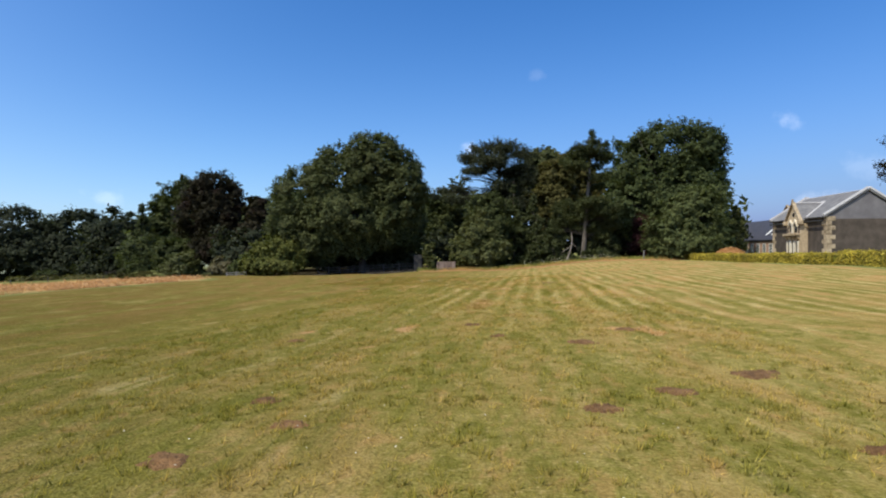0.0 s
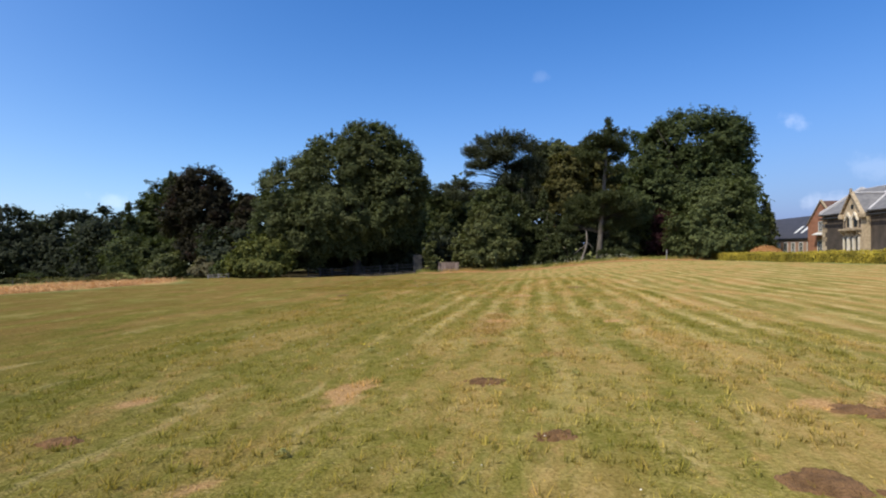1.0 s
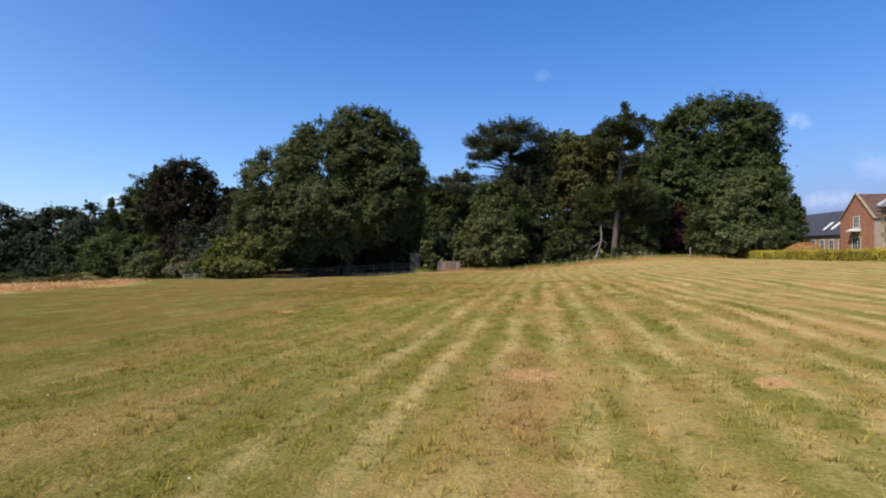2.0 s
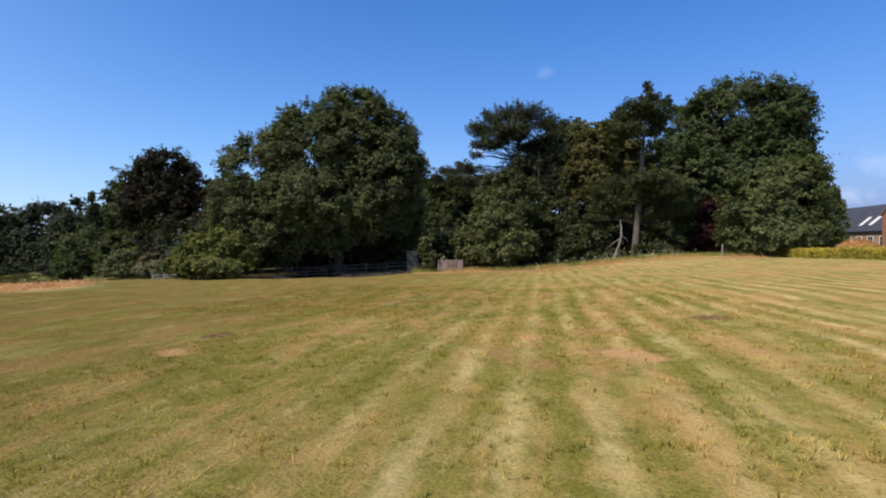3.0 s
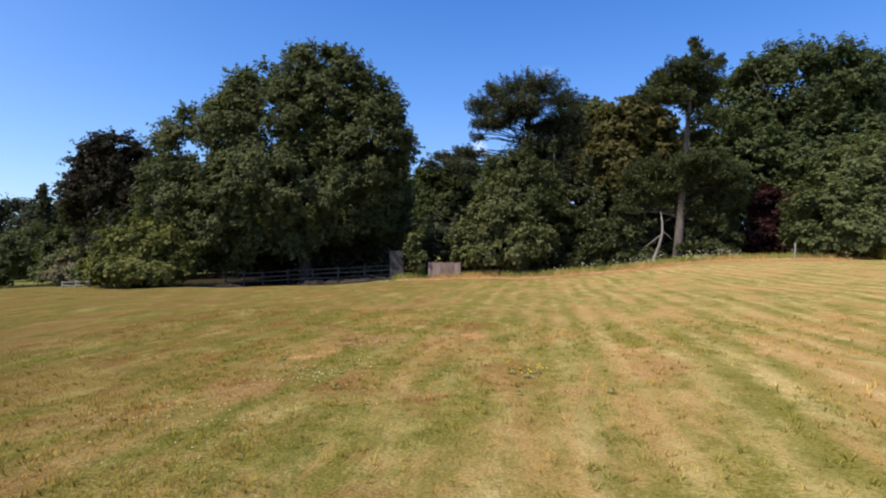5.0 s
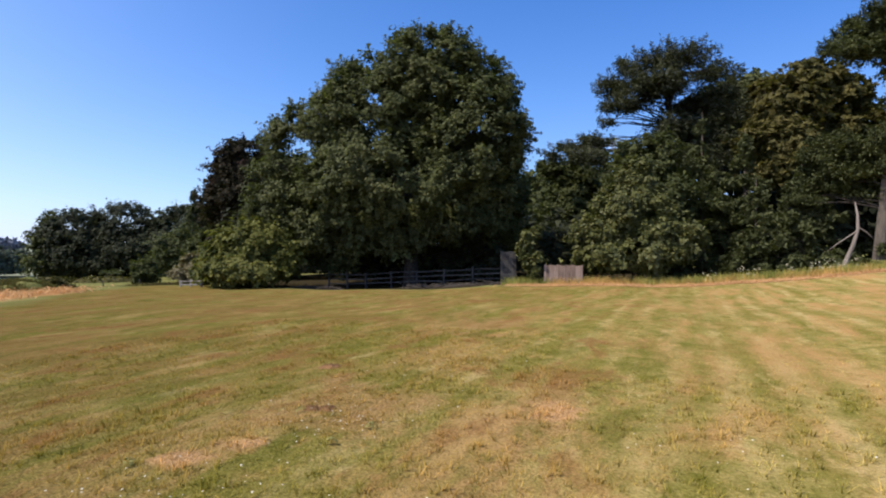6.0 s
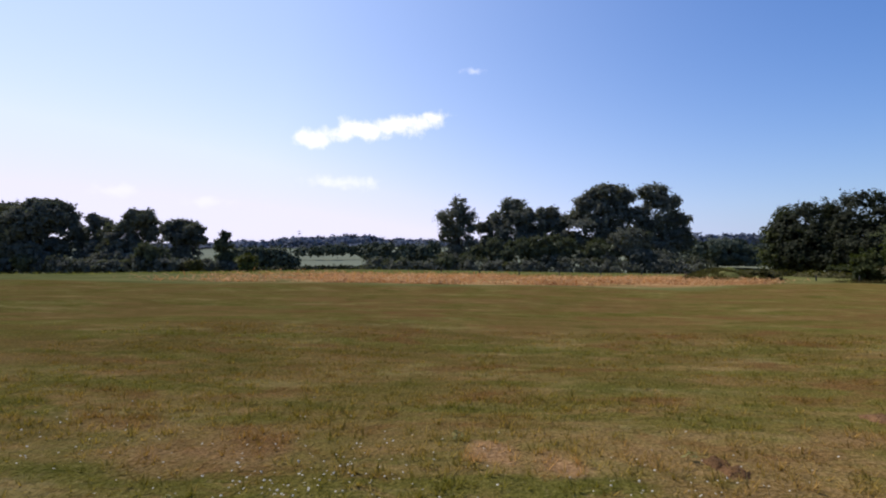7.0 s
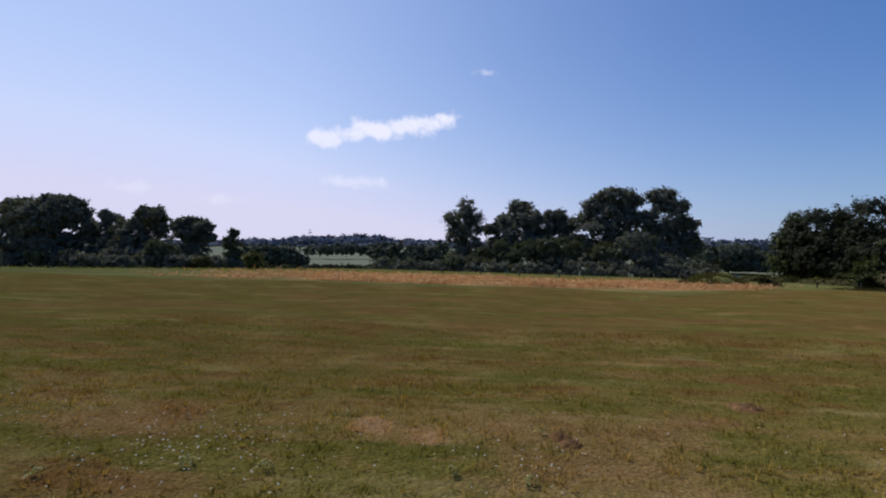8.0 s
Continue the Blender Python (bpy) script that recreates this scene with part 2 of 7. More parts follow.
    rusty = calc(N, L, "MULTIPLY", rusty, calc(N, L, "MULTIPLY", ramp(N, L, sep.outputs[1], 6.0, 32.0, 0.45, 1.0), ramp(N, L, sep.outputs[0], -6.0, 3.0, 0.65, 1.1)))
    sward = mixc(N, L, rusty, sward, GRASS_RUST)
    # patches of a stride or two: lusher here, thinner there
    blot = noise_at(N, L, stretched(N, L, flat, 1.0, 0.6), 0.8, 5, 0.6, 0.3)
    sward = mixc(N, L, ramp(N, L, blot, 0.52, 0.68, 0, 0.6), sward, mixc(N, L, ramp(N, L, fine, 0.3, 0.7), GRASS_DARK, GRASS_GREEN))
    sward = mixc(N, L, ramp(N, L, blot, 0.45, 0.3, 0, 0.5), sward, GRASS_STRAW)
    # the swaths themselves: pale cut ends between darker standing lines
    ridge = calc(N, L, "MULTIPLY", wave, worn)
    sward = mixc(N, L, ramp(N, L, ridge, 0.05, 0.9, 0, 0.45), sward, mixc(N, L, ramp(N, L, mid2, 0.4, 0.6), GRASS_STRAW, GRASS_DRY))
    sward = mixc(N, L, ramp(N, L, ridge, -0.05, -0.85, 0, 0.5), sward, mixc(N, L, ramp(N, L, mid, 0.35, 0.65), GRASS_DARK, GRASS_GREEN))
    thin = ramp(N, L, calc(N, L, "ADD", mask("rust"), calc(N, L, "SUBTRACT", calc(N, L, "MULTIPLY", calc(N, L, "ADD", calc(N, L, "ADD", small, clump), mid2), 1.0), 1.5)), 0.3, 1.1, 0, 0.62)
    sward = mixc(N, L, thin, sward, mixc(N, L, ramp(N, L, fine, 0.3, 0.7), (0.29, 0.15, 0.058), (0.42, 0.25, 0.115)))
    # poorer, browner turf in broken drifts over the western half
    brown = calc(N, L, "MULTIPLY", ramp(N, L, sep.outputs[0], -5.0, -12.0), ramp(N, L, calc(N, L, "ADD", mid, calc(N, L, "SUBTRACT", blot, 0.5)), 0.35, 0.62, 0.0, 0.5))
    sward = mixc(N, L, brown, sward, mixc(N, L, ramp(N, L, fine, 0.3, 0.7), (0.13, 0.076, 0.022), (0.24, 0.14, 0.046)))
    # scorched red-brown drifts and deep green ones where the walk ends
    late = calc(N, L, "MULTIPLY", ramp(N, L, sep.outputs[1], 29.0, 35.0), ramp(N, L, sep.outputs[0], -1.0, -4.5))
    drift = noise_at(N, L, stretched(N, L, flat, 0.8, 0.42), 1.3, 5, 0.66, 0.5)
    sward = mixc(N, L, calc(N, L, "MULTIPLY", late, ramp(N, L, drift, 0.50, 0.66, 0, 0.7)), sward, mixc(N, L, ramp(N, L, fine, 0.3, 0.7), (0.16, 0.078, 0.026), (0.29, 0.145, 0.055)))
    sward = mixc(N, L, calc(N, L, "MULTIPLY", late, ramp(N, L, drift, 0.48, 0.34, 0, 0.6)), sward, mixc(N, L, ramp(N, L, fine, 0.3, 0.7), (0.085, 0.088, 0.014), (0.15, 0.145, 0.03)))
    rough_ = mixc(N, L, ramp(N, L, mid, 0.3, 0.7), ROUGH_A, ROUGH_B)
    c = mixc(N, L, mask("mown"), rough_, sward)
    hay = mixc(N, L, ramp(N, L, noise_at(N, L, stretched(N, L, flat, 1.2, 0.5), 1.0, 4, 0.65), 0.35, 0.65), HAY_A, HAY_B)
    c = mixc(N, L, calc(N, L, "MULTIPLY", mask("hay"), ramp(N, L, noise_at(N, L, stretched(N, L, flat, 0.5, 0.16), 1.0, 4, 0.65), 0.36, 0.52)), c, hay)
    c = mixc(N, L, ramp(N, L, calc(N, L, "ADD", mask("dry"), calc(N, L, "SUBTRACT", calc(N, L, "ADD", small, mid), 1.0)), 0.25, 0.95, 0, 0.9), c, mixc(N, L, ramp(N, L, fine, 0.3, 0.7), (0.40, 0.215, 0.09), (0.54, 0.335, 0.16)))
    # pasture across the valley, its colour paled for the haze between
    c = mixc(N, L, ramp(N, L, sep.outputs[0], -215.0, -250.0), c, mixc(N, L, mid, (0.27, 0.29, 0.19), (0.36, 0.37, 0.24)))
    # woodland floor: dead leaves, with the trees' shade darkened into the colour
    c = mixc(N, L, mask("litter_shade"), c, (0.05, 0.04, 0.022))
    c = mixc(N, L, ramp(N, L, fine, 0.62, 0.36, 0.0, 0.4), c, mixc(N, L, 1.0, c, (0.42, 0.42, 0.36), "MULTIPLY"))
    return c, calc(N, L, "ADD", calc(N, L, "ADD", calc(N, L, "ADD", calc(N, L, "MULTIPLY", small, 1.0), calc(N, L, "MULTIPLY", clump, 1.6)), calc(N, L, "MULTIPLY", speck, 0.5)), calc(N, L, "MULTIPLY", fine, 0.5))


GRASS_DARK, GRASS_GREEN, GRASS_LUSH = (0.150, 0.130, 0.024), (0.262, 0.222, 0.056), (0.132, 0.132, 0.026)
GRASS_STRAW, GRASS_DRY, GRASS_RUST = (0.38, 0.295, 0.105), (0.57, 0.43, 0.20), (0.43, 0.25, 0.10)
ROUGH_A, ROUGH_B, HAY_A, HAY_B = (0.15, 0.165, 0.05), (0.30, 0.275, 0.095), (0.44, 0.235, 0.095), (0.72, 0.46, 0.20)


def turf_mat():
    m, N, L = node_mat("turf")
    c, h = turf_colour(N, L)
    p, _ = finish(N, L, c, 0.95, 0.0, h, 0.9, 0.06)
    p.inputs["Diffuse Roughness"].default_value = 0.6
    return m


def blade_mat():
    m, N, L = node_mat("grass_blade")
    c, h = turf_colour(N, L)
    rnd = N("ShaderNodeNewGeometry").outputs["Random Per Island"]
    c = mixc(N, L, 1.0, c, mixc(N, L, rnd, (0.9, 1.0, 0.75), (2.0, 1.9, 1.5)), "MULTIPLY")
    p, _ = finish(N, L, c, 0.9, 0.0)
    p.inputs["Diffuse Roughness"].default_value = 0.6
    # blades stand in a soft pile: their shading leans to the sward's
    up = N("ShaderNodeVectorMath")
    up.operation = "ADD"
    L(N("ShaderNodeNewGeometry").outputs["Normal"], up.inputs[0])
    up.inputs[1].default_value = (0, 0, 1.5)
    unit = N("ShaderNodeVectorMath")
    unit.operation = "NORMALIZE"
    L(up.outputs[0], unit.inputs[0]), L(unit.outputs[0], p.inputs["Normal"])
    t, mx = N("ShaderNodeBsdfTranslucent"), N("ShaderNodeMixShader")
    L(mixc(N, L, 1.0, c, (1.0, 1.0, 0.6), "MULTIPLY"), t.inputs["Color"])
    mx.inputs[0].default_value = 0.35
    L(p.outputs[0], mx.inputs[1]), L(t.outputs[0], mx.inputs[2]), L(mx.outputs[0], _.inputs["Surface"])
    return m


TURF, BLADE = turf_mat(), blade_mat()
LEAF_OAK = leaf_mat("leaf_oak", (0.039, 0.052, 0.023), (0.110, 0.132, 0.048), (0.130, 0.130, 0.052), 0.6, 0.36, glow=(0.85, 1.0, 0.5))
LEAF_DOME = leaf_mat("leaf_dome", (0.032, 0.047, 0.020), (0.088, 0.116, 0.040), (0.106, 0.121, 0.045), 0.6, 0.36)
LEAF_BUSH = leaf_mat("leaf_bush", (0.050, 0.069, 0.026), (0.135, 0.164, 0.060), None, 0.6, 0.34)
LEAF_DUSTY = leaf_mat("leaf_dusty", (0.10, 0.10, 0.055), (0.24, 0.225, 0.125), None, 0.7, 0.3)
LEAF_DEEP = leaf_mat("leaf_deep", (0.032, 0.046, 0.018), (0.093, 0.114, 0.039))
LEAF_DARK = leaf_mat("leaf_copper", (0.014, 0.014, 0.008), (0.038, 0.036, 0.018), (0.050, 0.026, 0.020))
# very dark green; beneath the wood its darkness also stands for shade
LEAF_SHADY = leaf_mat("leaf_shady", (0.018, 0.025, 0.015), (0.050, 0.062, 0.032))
LEAF_PURPLE = leaf_mat("leaf_purple", (0.022, 0.010, 0.012), (0.070, 0.030, 0.028))
LEAF_LIME = leaf_mat("leaf_lime", (0.05, 0.066, 0.018), (0.165, 0.182, 0.048), (0.17, 0.165, 0.05))
LEAF_LAUREL = leaf_mat("leaf_laurel", (0.039, 0.052, 0.016), (0.131, 0.148, 0.046), (0.160, 0.160, 0.063), 0.5, 0.3, 0.2)
LEAF_OLIVE = leaf_mat("leaf_olive", (0.046, 0.052, 0.017), (0.125, 0.120, 0.040))
NEEDLE = leaf_mat("needle", (0.032, 0.044, 0.019), (0.088, 0.108, 0.044), None, 0.6, 0.25)
NEEDLE_BLUE = leaf_mat("needle_blue", (0.032, 0.041, 0.025), (0.085, 0.100, 0.055), None, 0.6, 0.2)
LEAF_GOLD = leaf_mat("leaf_gold", (0.10, 0.09, 0.02), (0.68, 0.55, 0.085), None, 0.5, 0.3)
LEAF_LUSH = leaf_mat("leaf_weed", (0.15, 0.165, 0.05), (0.26, 0.26, 0.09), None, 0.6, 0.2)
# leaves of the far western trees, paled and blued for aerial haze
LEAF_MID = leaf_mat("leaf_mid", (0.098, 0.114, 0.095), (0.160, 0.178, 0.130), None, 0.8, 0.3, 0.05)
LEAF_WILLOW = leaf_mat("leaf_willow", (0.062, 0.080, 0.046), (0.118, 0.138, 0.078), None, 0.8, 0.3, 0.03)
# these two carry the haze of distance in their blue-grey tint
LEAF_FAR_HAZE = leaf_mat("leaf_far_haze", (0.045, 0.062, 0.045), (0.085, 0.11, 0.07), None, 0.8, 0.1, 0.1)
LEAF_HILL_HAZE = leaf_mat("leaf_hill_haze", (0.10, 0.13, 0.16), (0.14, 0.17, 0.20), None, 0.9, 0.0, 0.0)
BARK = grain_mat("bark", (0.045, 0.036, 0.028), (0.15, 0.125, 0.10), 3, 22, 0.95, 0.8, 0.03, (1, 1, 0.25))
BARK_DARK = grain_mat("bark_dark", (0.022, 0.018, 0.015), (0.075, 0.062, 0.05), 3, 22, 0.95, 0.8, 0.02)
BARK_STEM = grain_mat("bark_stem", (0.08, 0.065, 0.05), (0.24, 0.20, 0.165), 3, 22, 0.95, 0.8, 0.02, (1, 1, 0.3))
BARK_PALE = grain_mat("bark_pale", (0.12, 0.10, 0.08), (0.36, 0.32, 0.27), 3, 22, 0.95, 0.8, 0.02, (1, 1, 0.3))
WOOD_GREY = grain_mat("weathered_wood", (0.10, 0.09, 0.08), (0.30, 0.28, 0.26), 4, 40, 0.9, 0.5, 0.006, (1, 1, 0.2))
WOOD_BROWN = grain_mat("board_wood", (0.13, 0.088, 0.066), (0.30, 0.22, 0.175), 4, 40, 0.9, 0.5, 0.006, (1, 1, 0.2))
# dark wood; on the fence and tall panel it includes the trees' shade
WOOD_DARK = grain_mat("dark_rail", (0.030, 0.027, 0.025), (0.085, 0.078, 0.072), 4, 40, 0.9, 0.5, 0.006)
SOIL = grain_mat("soil", (0.12, 0.062, 0.023), (0.28, 0.148, 0.062), 9, 60, 1.0, 1.0, 0.03)
STONE = grain_mat("limestone", (0.20, 0.145, 0.085), (0.56, 0.43, 0.28), 5, 30, 0.9, 0.4, 0.01)
STONE_PALE = grain_mat("dressed_stone", (0.50, 0.42, 0.31), (0.78, 0.69, 0.54), 4, 30, 0.9, 0.3, 0.008)
HARL = grain_mat("harled_wall", (0.062, 0.048, 0.036), (0.13, 0.10, 0.078), 1.5, 45, 0.95, 0.6, 0.01)
GABLE_SLATE = grain_mat("grey_cladding", (0.15, 0.135, 0.135), (0.24, 0.22, 0.22), 1.2, 40, 0.8, 0.4, 0.006)
SLATE = grain_mat("slate", (0.12, 0.115, 0.118), (0.24, 0.225, 0.215), 2, 30, 0.8, 0.3, 0.004, spec=0.2)
SLATE_DARK = grain_mat("slate_dark", (0.035, 0.035, 0.042), (0.085, 0.08, 0.09), 2, 30, 0.6, 0.3, 0.004, spec=0.4)
LEAD = grain_mat("ridge_lead", (0.46, 0.43, 0.41), (0.66, 0.62, 0.60), 3, 30, 0.6, 0.2, 0.003)
BRICK = grain_mat("brick", (0.30, 0.12, 0.075), (0.52, 0.25, 0.155), 2, 25, 0.9, 0.4, 0.006)
PINK_BRICK = grain_mat("pale_brick", (0.44, 0.27, 0.20), (0.64, 0.44, 0.34), 2, 25, 0.9, 0.4, 0.006)
MORTAR = grain_mat("mortar", (0.34, 0.24, 0.18), (0.46, 0.35, 0.27), 3, 30, 0.95, 0.3, 0.004)
TILE = grain_mat("clay_tile", (0.10, 0.055, 0.042), (0.22, 0.125, 0.095), 2, 25, 0.85, 0.4, 0.006)
WHITE = grain_mat("white_paint", (0.68, 0.66, 0.62), (0.82, 0.81, 0.78), 3, 40, 0.5, 0.1, 0.002)
IRON = grain_mat("black_iron", (0.02, 0.02, 0.02), (0.05, 0.05, 0.05), 5, 50, 0.5, 0.2, 0.002)
PETAL = grain_mat("white_petal", (0.48, 0.43, 0.29), (0.74, 0.69, 0.52), 9, 90, 0.7, 0.1, 0.001)
YELLOW = grain_mat("yellow_petal", (0.62, 0.46, 0.02), (0.85, 0.68, 0.04), 9, 90, 0.6, 0.1, 0.001)


def glass_mat():
    m, N, L = node_mat("window_glass")
    finish(N, L, (0.03, 0.035, 0.04), 0.06, 0.8)
    return m


GLASS = glass_mat()
MOUND = leaf_mat("dead_cuttings", (0.26, 0.14, 0.05), (0.50, 0.30, 0.12), None, 0.8, 0.2, 0.1, (1.0, 0.9, 0.75))
HAY = leaf_mat("hay", (0.33, 0.20, 0.085), (0.58, 0.41, 0.19), None, 0.8, 0.35, 0.1, (1.0, 0.9, 0.75))
HEDGE_IN = grain_mat("hedge_inside", (0.10, 0.10, 0.012), (0.22, 0.20, 0.02), 4, 30)

# ---------------------------------------------------------------- helpers for meshes
rng = np.random.default_rng(7)


def s01(t):
    t = np.clip(t, 0, 1)
    return t * t * (3 - 2 * t)


def ground_z(x, y):
    """Height of the ground: a field that falls away ahead and to the west, a swell to the east, a valley and hills far west."""
    x, y = np.asarray(x, float), np.asarray(y, float)
    yc = np.where(y > 80, 80 + 12 * np.tanh((y - 80) / 40), np.where(y < -30, -30 + 12 * np.tanh((y + 30) / 40), y))
    xc = np.clip(x, -150, 45)
    z = 0.0226 * xc - 0.0205 * yc
    z = z + 0.55 * s01((x + 4) / 16) * s01((y - 2) / 52) + 0.42 * np.exp(-(((x - 11) / 8) ** 2) - ((y - 72) / 14) ** 2)
    z = z - 0.03 * np.clip(20 - y, 0, 60) * s01((-x - 12) / 45) * s01((260 + x) / 120)
    far = -x
    z = z - 7.6 * s01((far - 76) / 130) + 1.0 * s01((far - 300) / 250) + 12.0 * s01((far - 600) / 500)
    z = z + 10 * s01((np.hypot(x, y) - 700) / 1500)
    z = z - 0.4 * np.exp(-(((x + 25) / 8) ** 2) - ((y - 70) / 8) ** 2)
    z = z - 0.75 * s01((-x - 33) / 36) + 0.16 * s01((x - 12) / 8)
    near = np.exp(-((np.hypot(x + 5, y - 35) / 90) ** 2))
    z = z + near * (0.035 * np.sin(x * 0.9 + 1.7 * np.sin(y * 0.21)) + 0.03 * np.sin(y * 0.55 + x * 0.3))
    return z


def gz(x, y):
    return float(ground_z(x, y))


def mesh_of(name, verts, faces, mats, smooth=False):
    me = bpy.data.meshes.new(name)
    me.from_pydata([tuple(v) for v in verts], [], faces)
    for m in mats if isinstance(mats, (list, tuple)) else [mats]:
        me.materials.append(m)
    if smooth:
        me.shade_smooth()
    me.update()
    return me


def quads_mesh(name, v, mat):
    """A mesh of loose quads from an array (n, 4, 3)."""
    n = len(v)
    me = bpy.data.meshes.new(name)
    me.vertices.add(4 * n)
    me.vertices.foreach_set("co", np.ascontiguousarray(v, dtype=np.float32).ravel())
    me.loops.add(4 * n)
    me.loops.foreach_set("vertex_index", np.arange(4 * n, dtype=np.int32))
    me.polygons.add(n)
    me.polygons.foreach_set("loop_start", np.arange(0, 4 * n, 4, dtype=np.int32))
    me.materials.append(mat)
    me.update(calc_edges=True)
    return me


def tris_mesh(name, v, mat):
    """A mesh of loose triangles from an array (n, 3, 3)."""
    n = len(v)
    me = bpy.data.meshes.new(name)
    me.vertices.add(3 * n)
    me.vertices.foreach_set("co", np.ascontiguousarray(v, dtype=np.float32).ravel())
    me.loops.add(3 * n)
    me.loops.foreach_set("vertex_index", np.arange(3 * n, dtype=np.int32))
    me.polygons.add(n)
    me.polygons.foreach_set("loop_start", np.arange(0, 3 * n, 3, dtype=np.int32))
    me.materials.append(mat)
    me.update(calc_edges=True)
    return me


def part_me(name, me, parent, label="", at=None):
    ob = new(name, me)
    ob.parent = parent
    if at is not None:
        ob.matrix_basis = at
    return tagged(ob, label)


def part(name, bm, material, parent, label="", at=None):
    me = bpy.data.meshes.new(name)
    bm.to_mesh(me)
    bm.free()
    me.materials.append(material)
    return part_me(name, me, parent, label, at)


def thing(name, x, y, z, label, category, group="", kind="", rz=0.0):
    ob = new(name)
    ob.matrix_basis = pose(x, y, z, 0, 0, rz)
    return tagged(ob, label, category, group, kind)


def box_bm(x0, y0, z0, x1, y1, z1, bevel=0.0):
    bm = bmesh.new()
    bmesh.ops.create_cube(bm, size=1.0)
    for v in bm.verts:
        v.co = ((x0 + x1) / 2 + v.co.x * (x1 - x0), (y0 + y1) / 2 + v.co.y * (y1 - y0), (z0 + z1) / 2 + v.co.z * (z1 - z0))
    if bevel:
        bmesh.ops.bevel(bm, geom=bm.edges[:], offset=bevel, segments=1, affect="EDGES")
    return bm


def prism_bm(outline, axis, lo, hi):
    """An outline of (a, b) pairs, pushed along an axis: 'x' uses (y, z), 'y' uses (x, z), 'z' uses (x, y)."""
    bm = bmesh.new()

    def at(p, d):
        return {"x": (d, p[0], p[1]), "y": (p[0], d, p[1]), "z": (p[0], p[1], d)}[axis]

    a, b = [bm.verts.new(at(p, lo)) for p in outline], [bm.verts.new(at(p, hi)) for p in outline]
    bm.faces.new(a), bm.faces.new(b[::-1])
    for i in range(len(a)):
        j = (i + 1) % len(a)
        bm.faces.new((a[i], b[i], b[j], a[j]))
    bmesh.ops.recalc_face_normals(bm, faces=bm.faces[:])
    return bm


def tube(points, radii, sides=7):
    """Vertices and faces of a tapering limb."""
    pts = [Vector(p) for p in points]
    verts, faces = [], []
    for i, p in enumerate(pts):
        way = (pts[min(i + 1, len(pts) - 1)] - pts[max(i - 1, 0)]).normalized()
        side = way.cross(Vector((0.31, 0.9, 0.2))).normalized()
        up = way.cross(side)
        for k in range(sides):
            a = 2 * math.pi * k / sides
            verts.append(p + radii[i] * (math.cos(a) * side + math.sin(a) * up))
    for i in range(len(pts) - 1):
        for k in range(sides):
            j = (k + 1) % sides
            faces.append((i * sides + k, i * sides + j, (i + 1) * sides + j, (i + 1) * sides + k))
    faces.append(tuple(range((len(pts) - 1) * sides, len(pts) * sides)))
    return verts, faces


def tubes_mesh(name, list_of_tubes, mat):
    verts, faces = [], []
    for v, f in list_of_tubes:
        k = len(verts)
        verts += v
        faces += [tuple(i + k for i in q) for q in f]
    return mesh_of(name, verts, faces, mat, True)


def bent(a, b, bow, n=5, wob=0.0):
    """A bowed line from a to b."""
    a, b = np.array(a, float), np.array(b, float)
    out = []
    for i in range(n + 1):
        t = i / n
        p = a + (b - a) * t + np.array(bow) * 4 * t * (1 - t)
        if 0 < i < n:
            p = p + rng.normal(0, wob, 3)
        out.append(tuple(p))
    return out


def leaf_quads(p, nrm, size, aspect=0.55):
    """Leaf sprays as kite shapes at points p, facing nrm."""
    n = len(p)
    tang = np.cross(nrm, rng.normal(0, 1, (n, 3)))
    tang /= np.linalg.norm(tang, axis=1, keepdims=True) + 1e-9
    side = np.cross(nrm, tang)
    s = (size * rng.uniform(0.55, 1.3, n))[:, None]
    w = s * aspect * 0.5
    v = np.empty((n, 4, 3))
    v[:, 0] = p - tang * s * 0.5
    v[:, 1] = p + side * w + nrm * s * 0.10
    v[:, 2] = p + tang * s * 0.5
    v[:, 3] = p - side * w + nrm * s * 0.10
    return v


def leaf_tris(p, nrm, size, aspect=0.6):
    """Small leaf sprays as single triangles at points p, facing nrm."""
    n = len(p)
    tang = np.cross(nrm, rng.normal(0, 1, (n, 3)))
    tang /= np.linalg.norm(tang, axis=1, keepdims=True) + 1e-9
    side = np.cross(nrm, tang)
    s = (size * rng.uniform(0.55, 1.35, n))[:, None]
    w = s * aspect * 0.5
    return np.stack([p - tang * s * 0.45 + side * w, p - tang * s * 0.45 - side * w, p + tang * s * 0.55], 1)


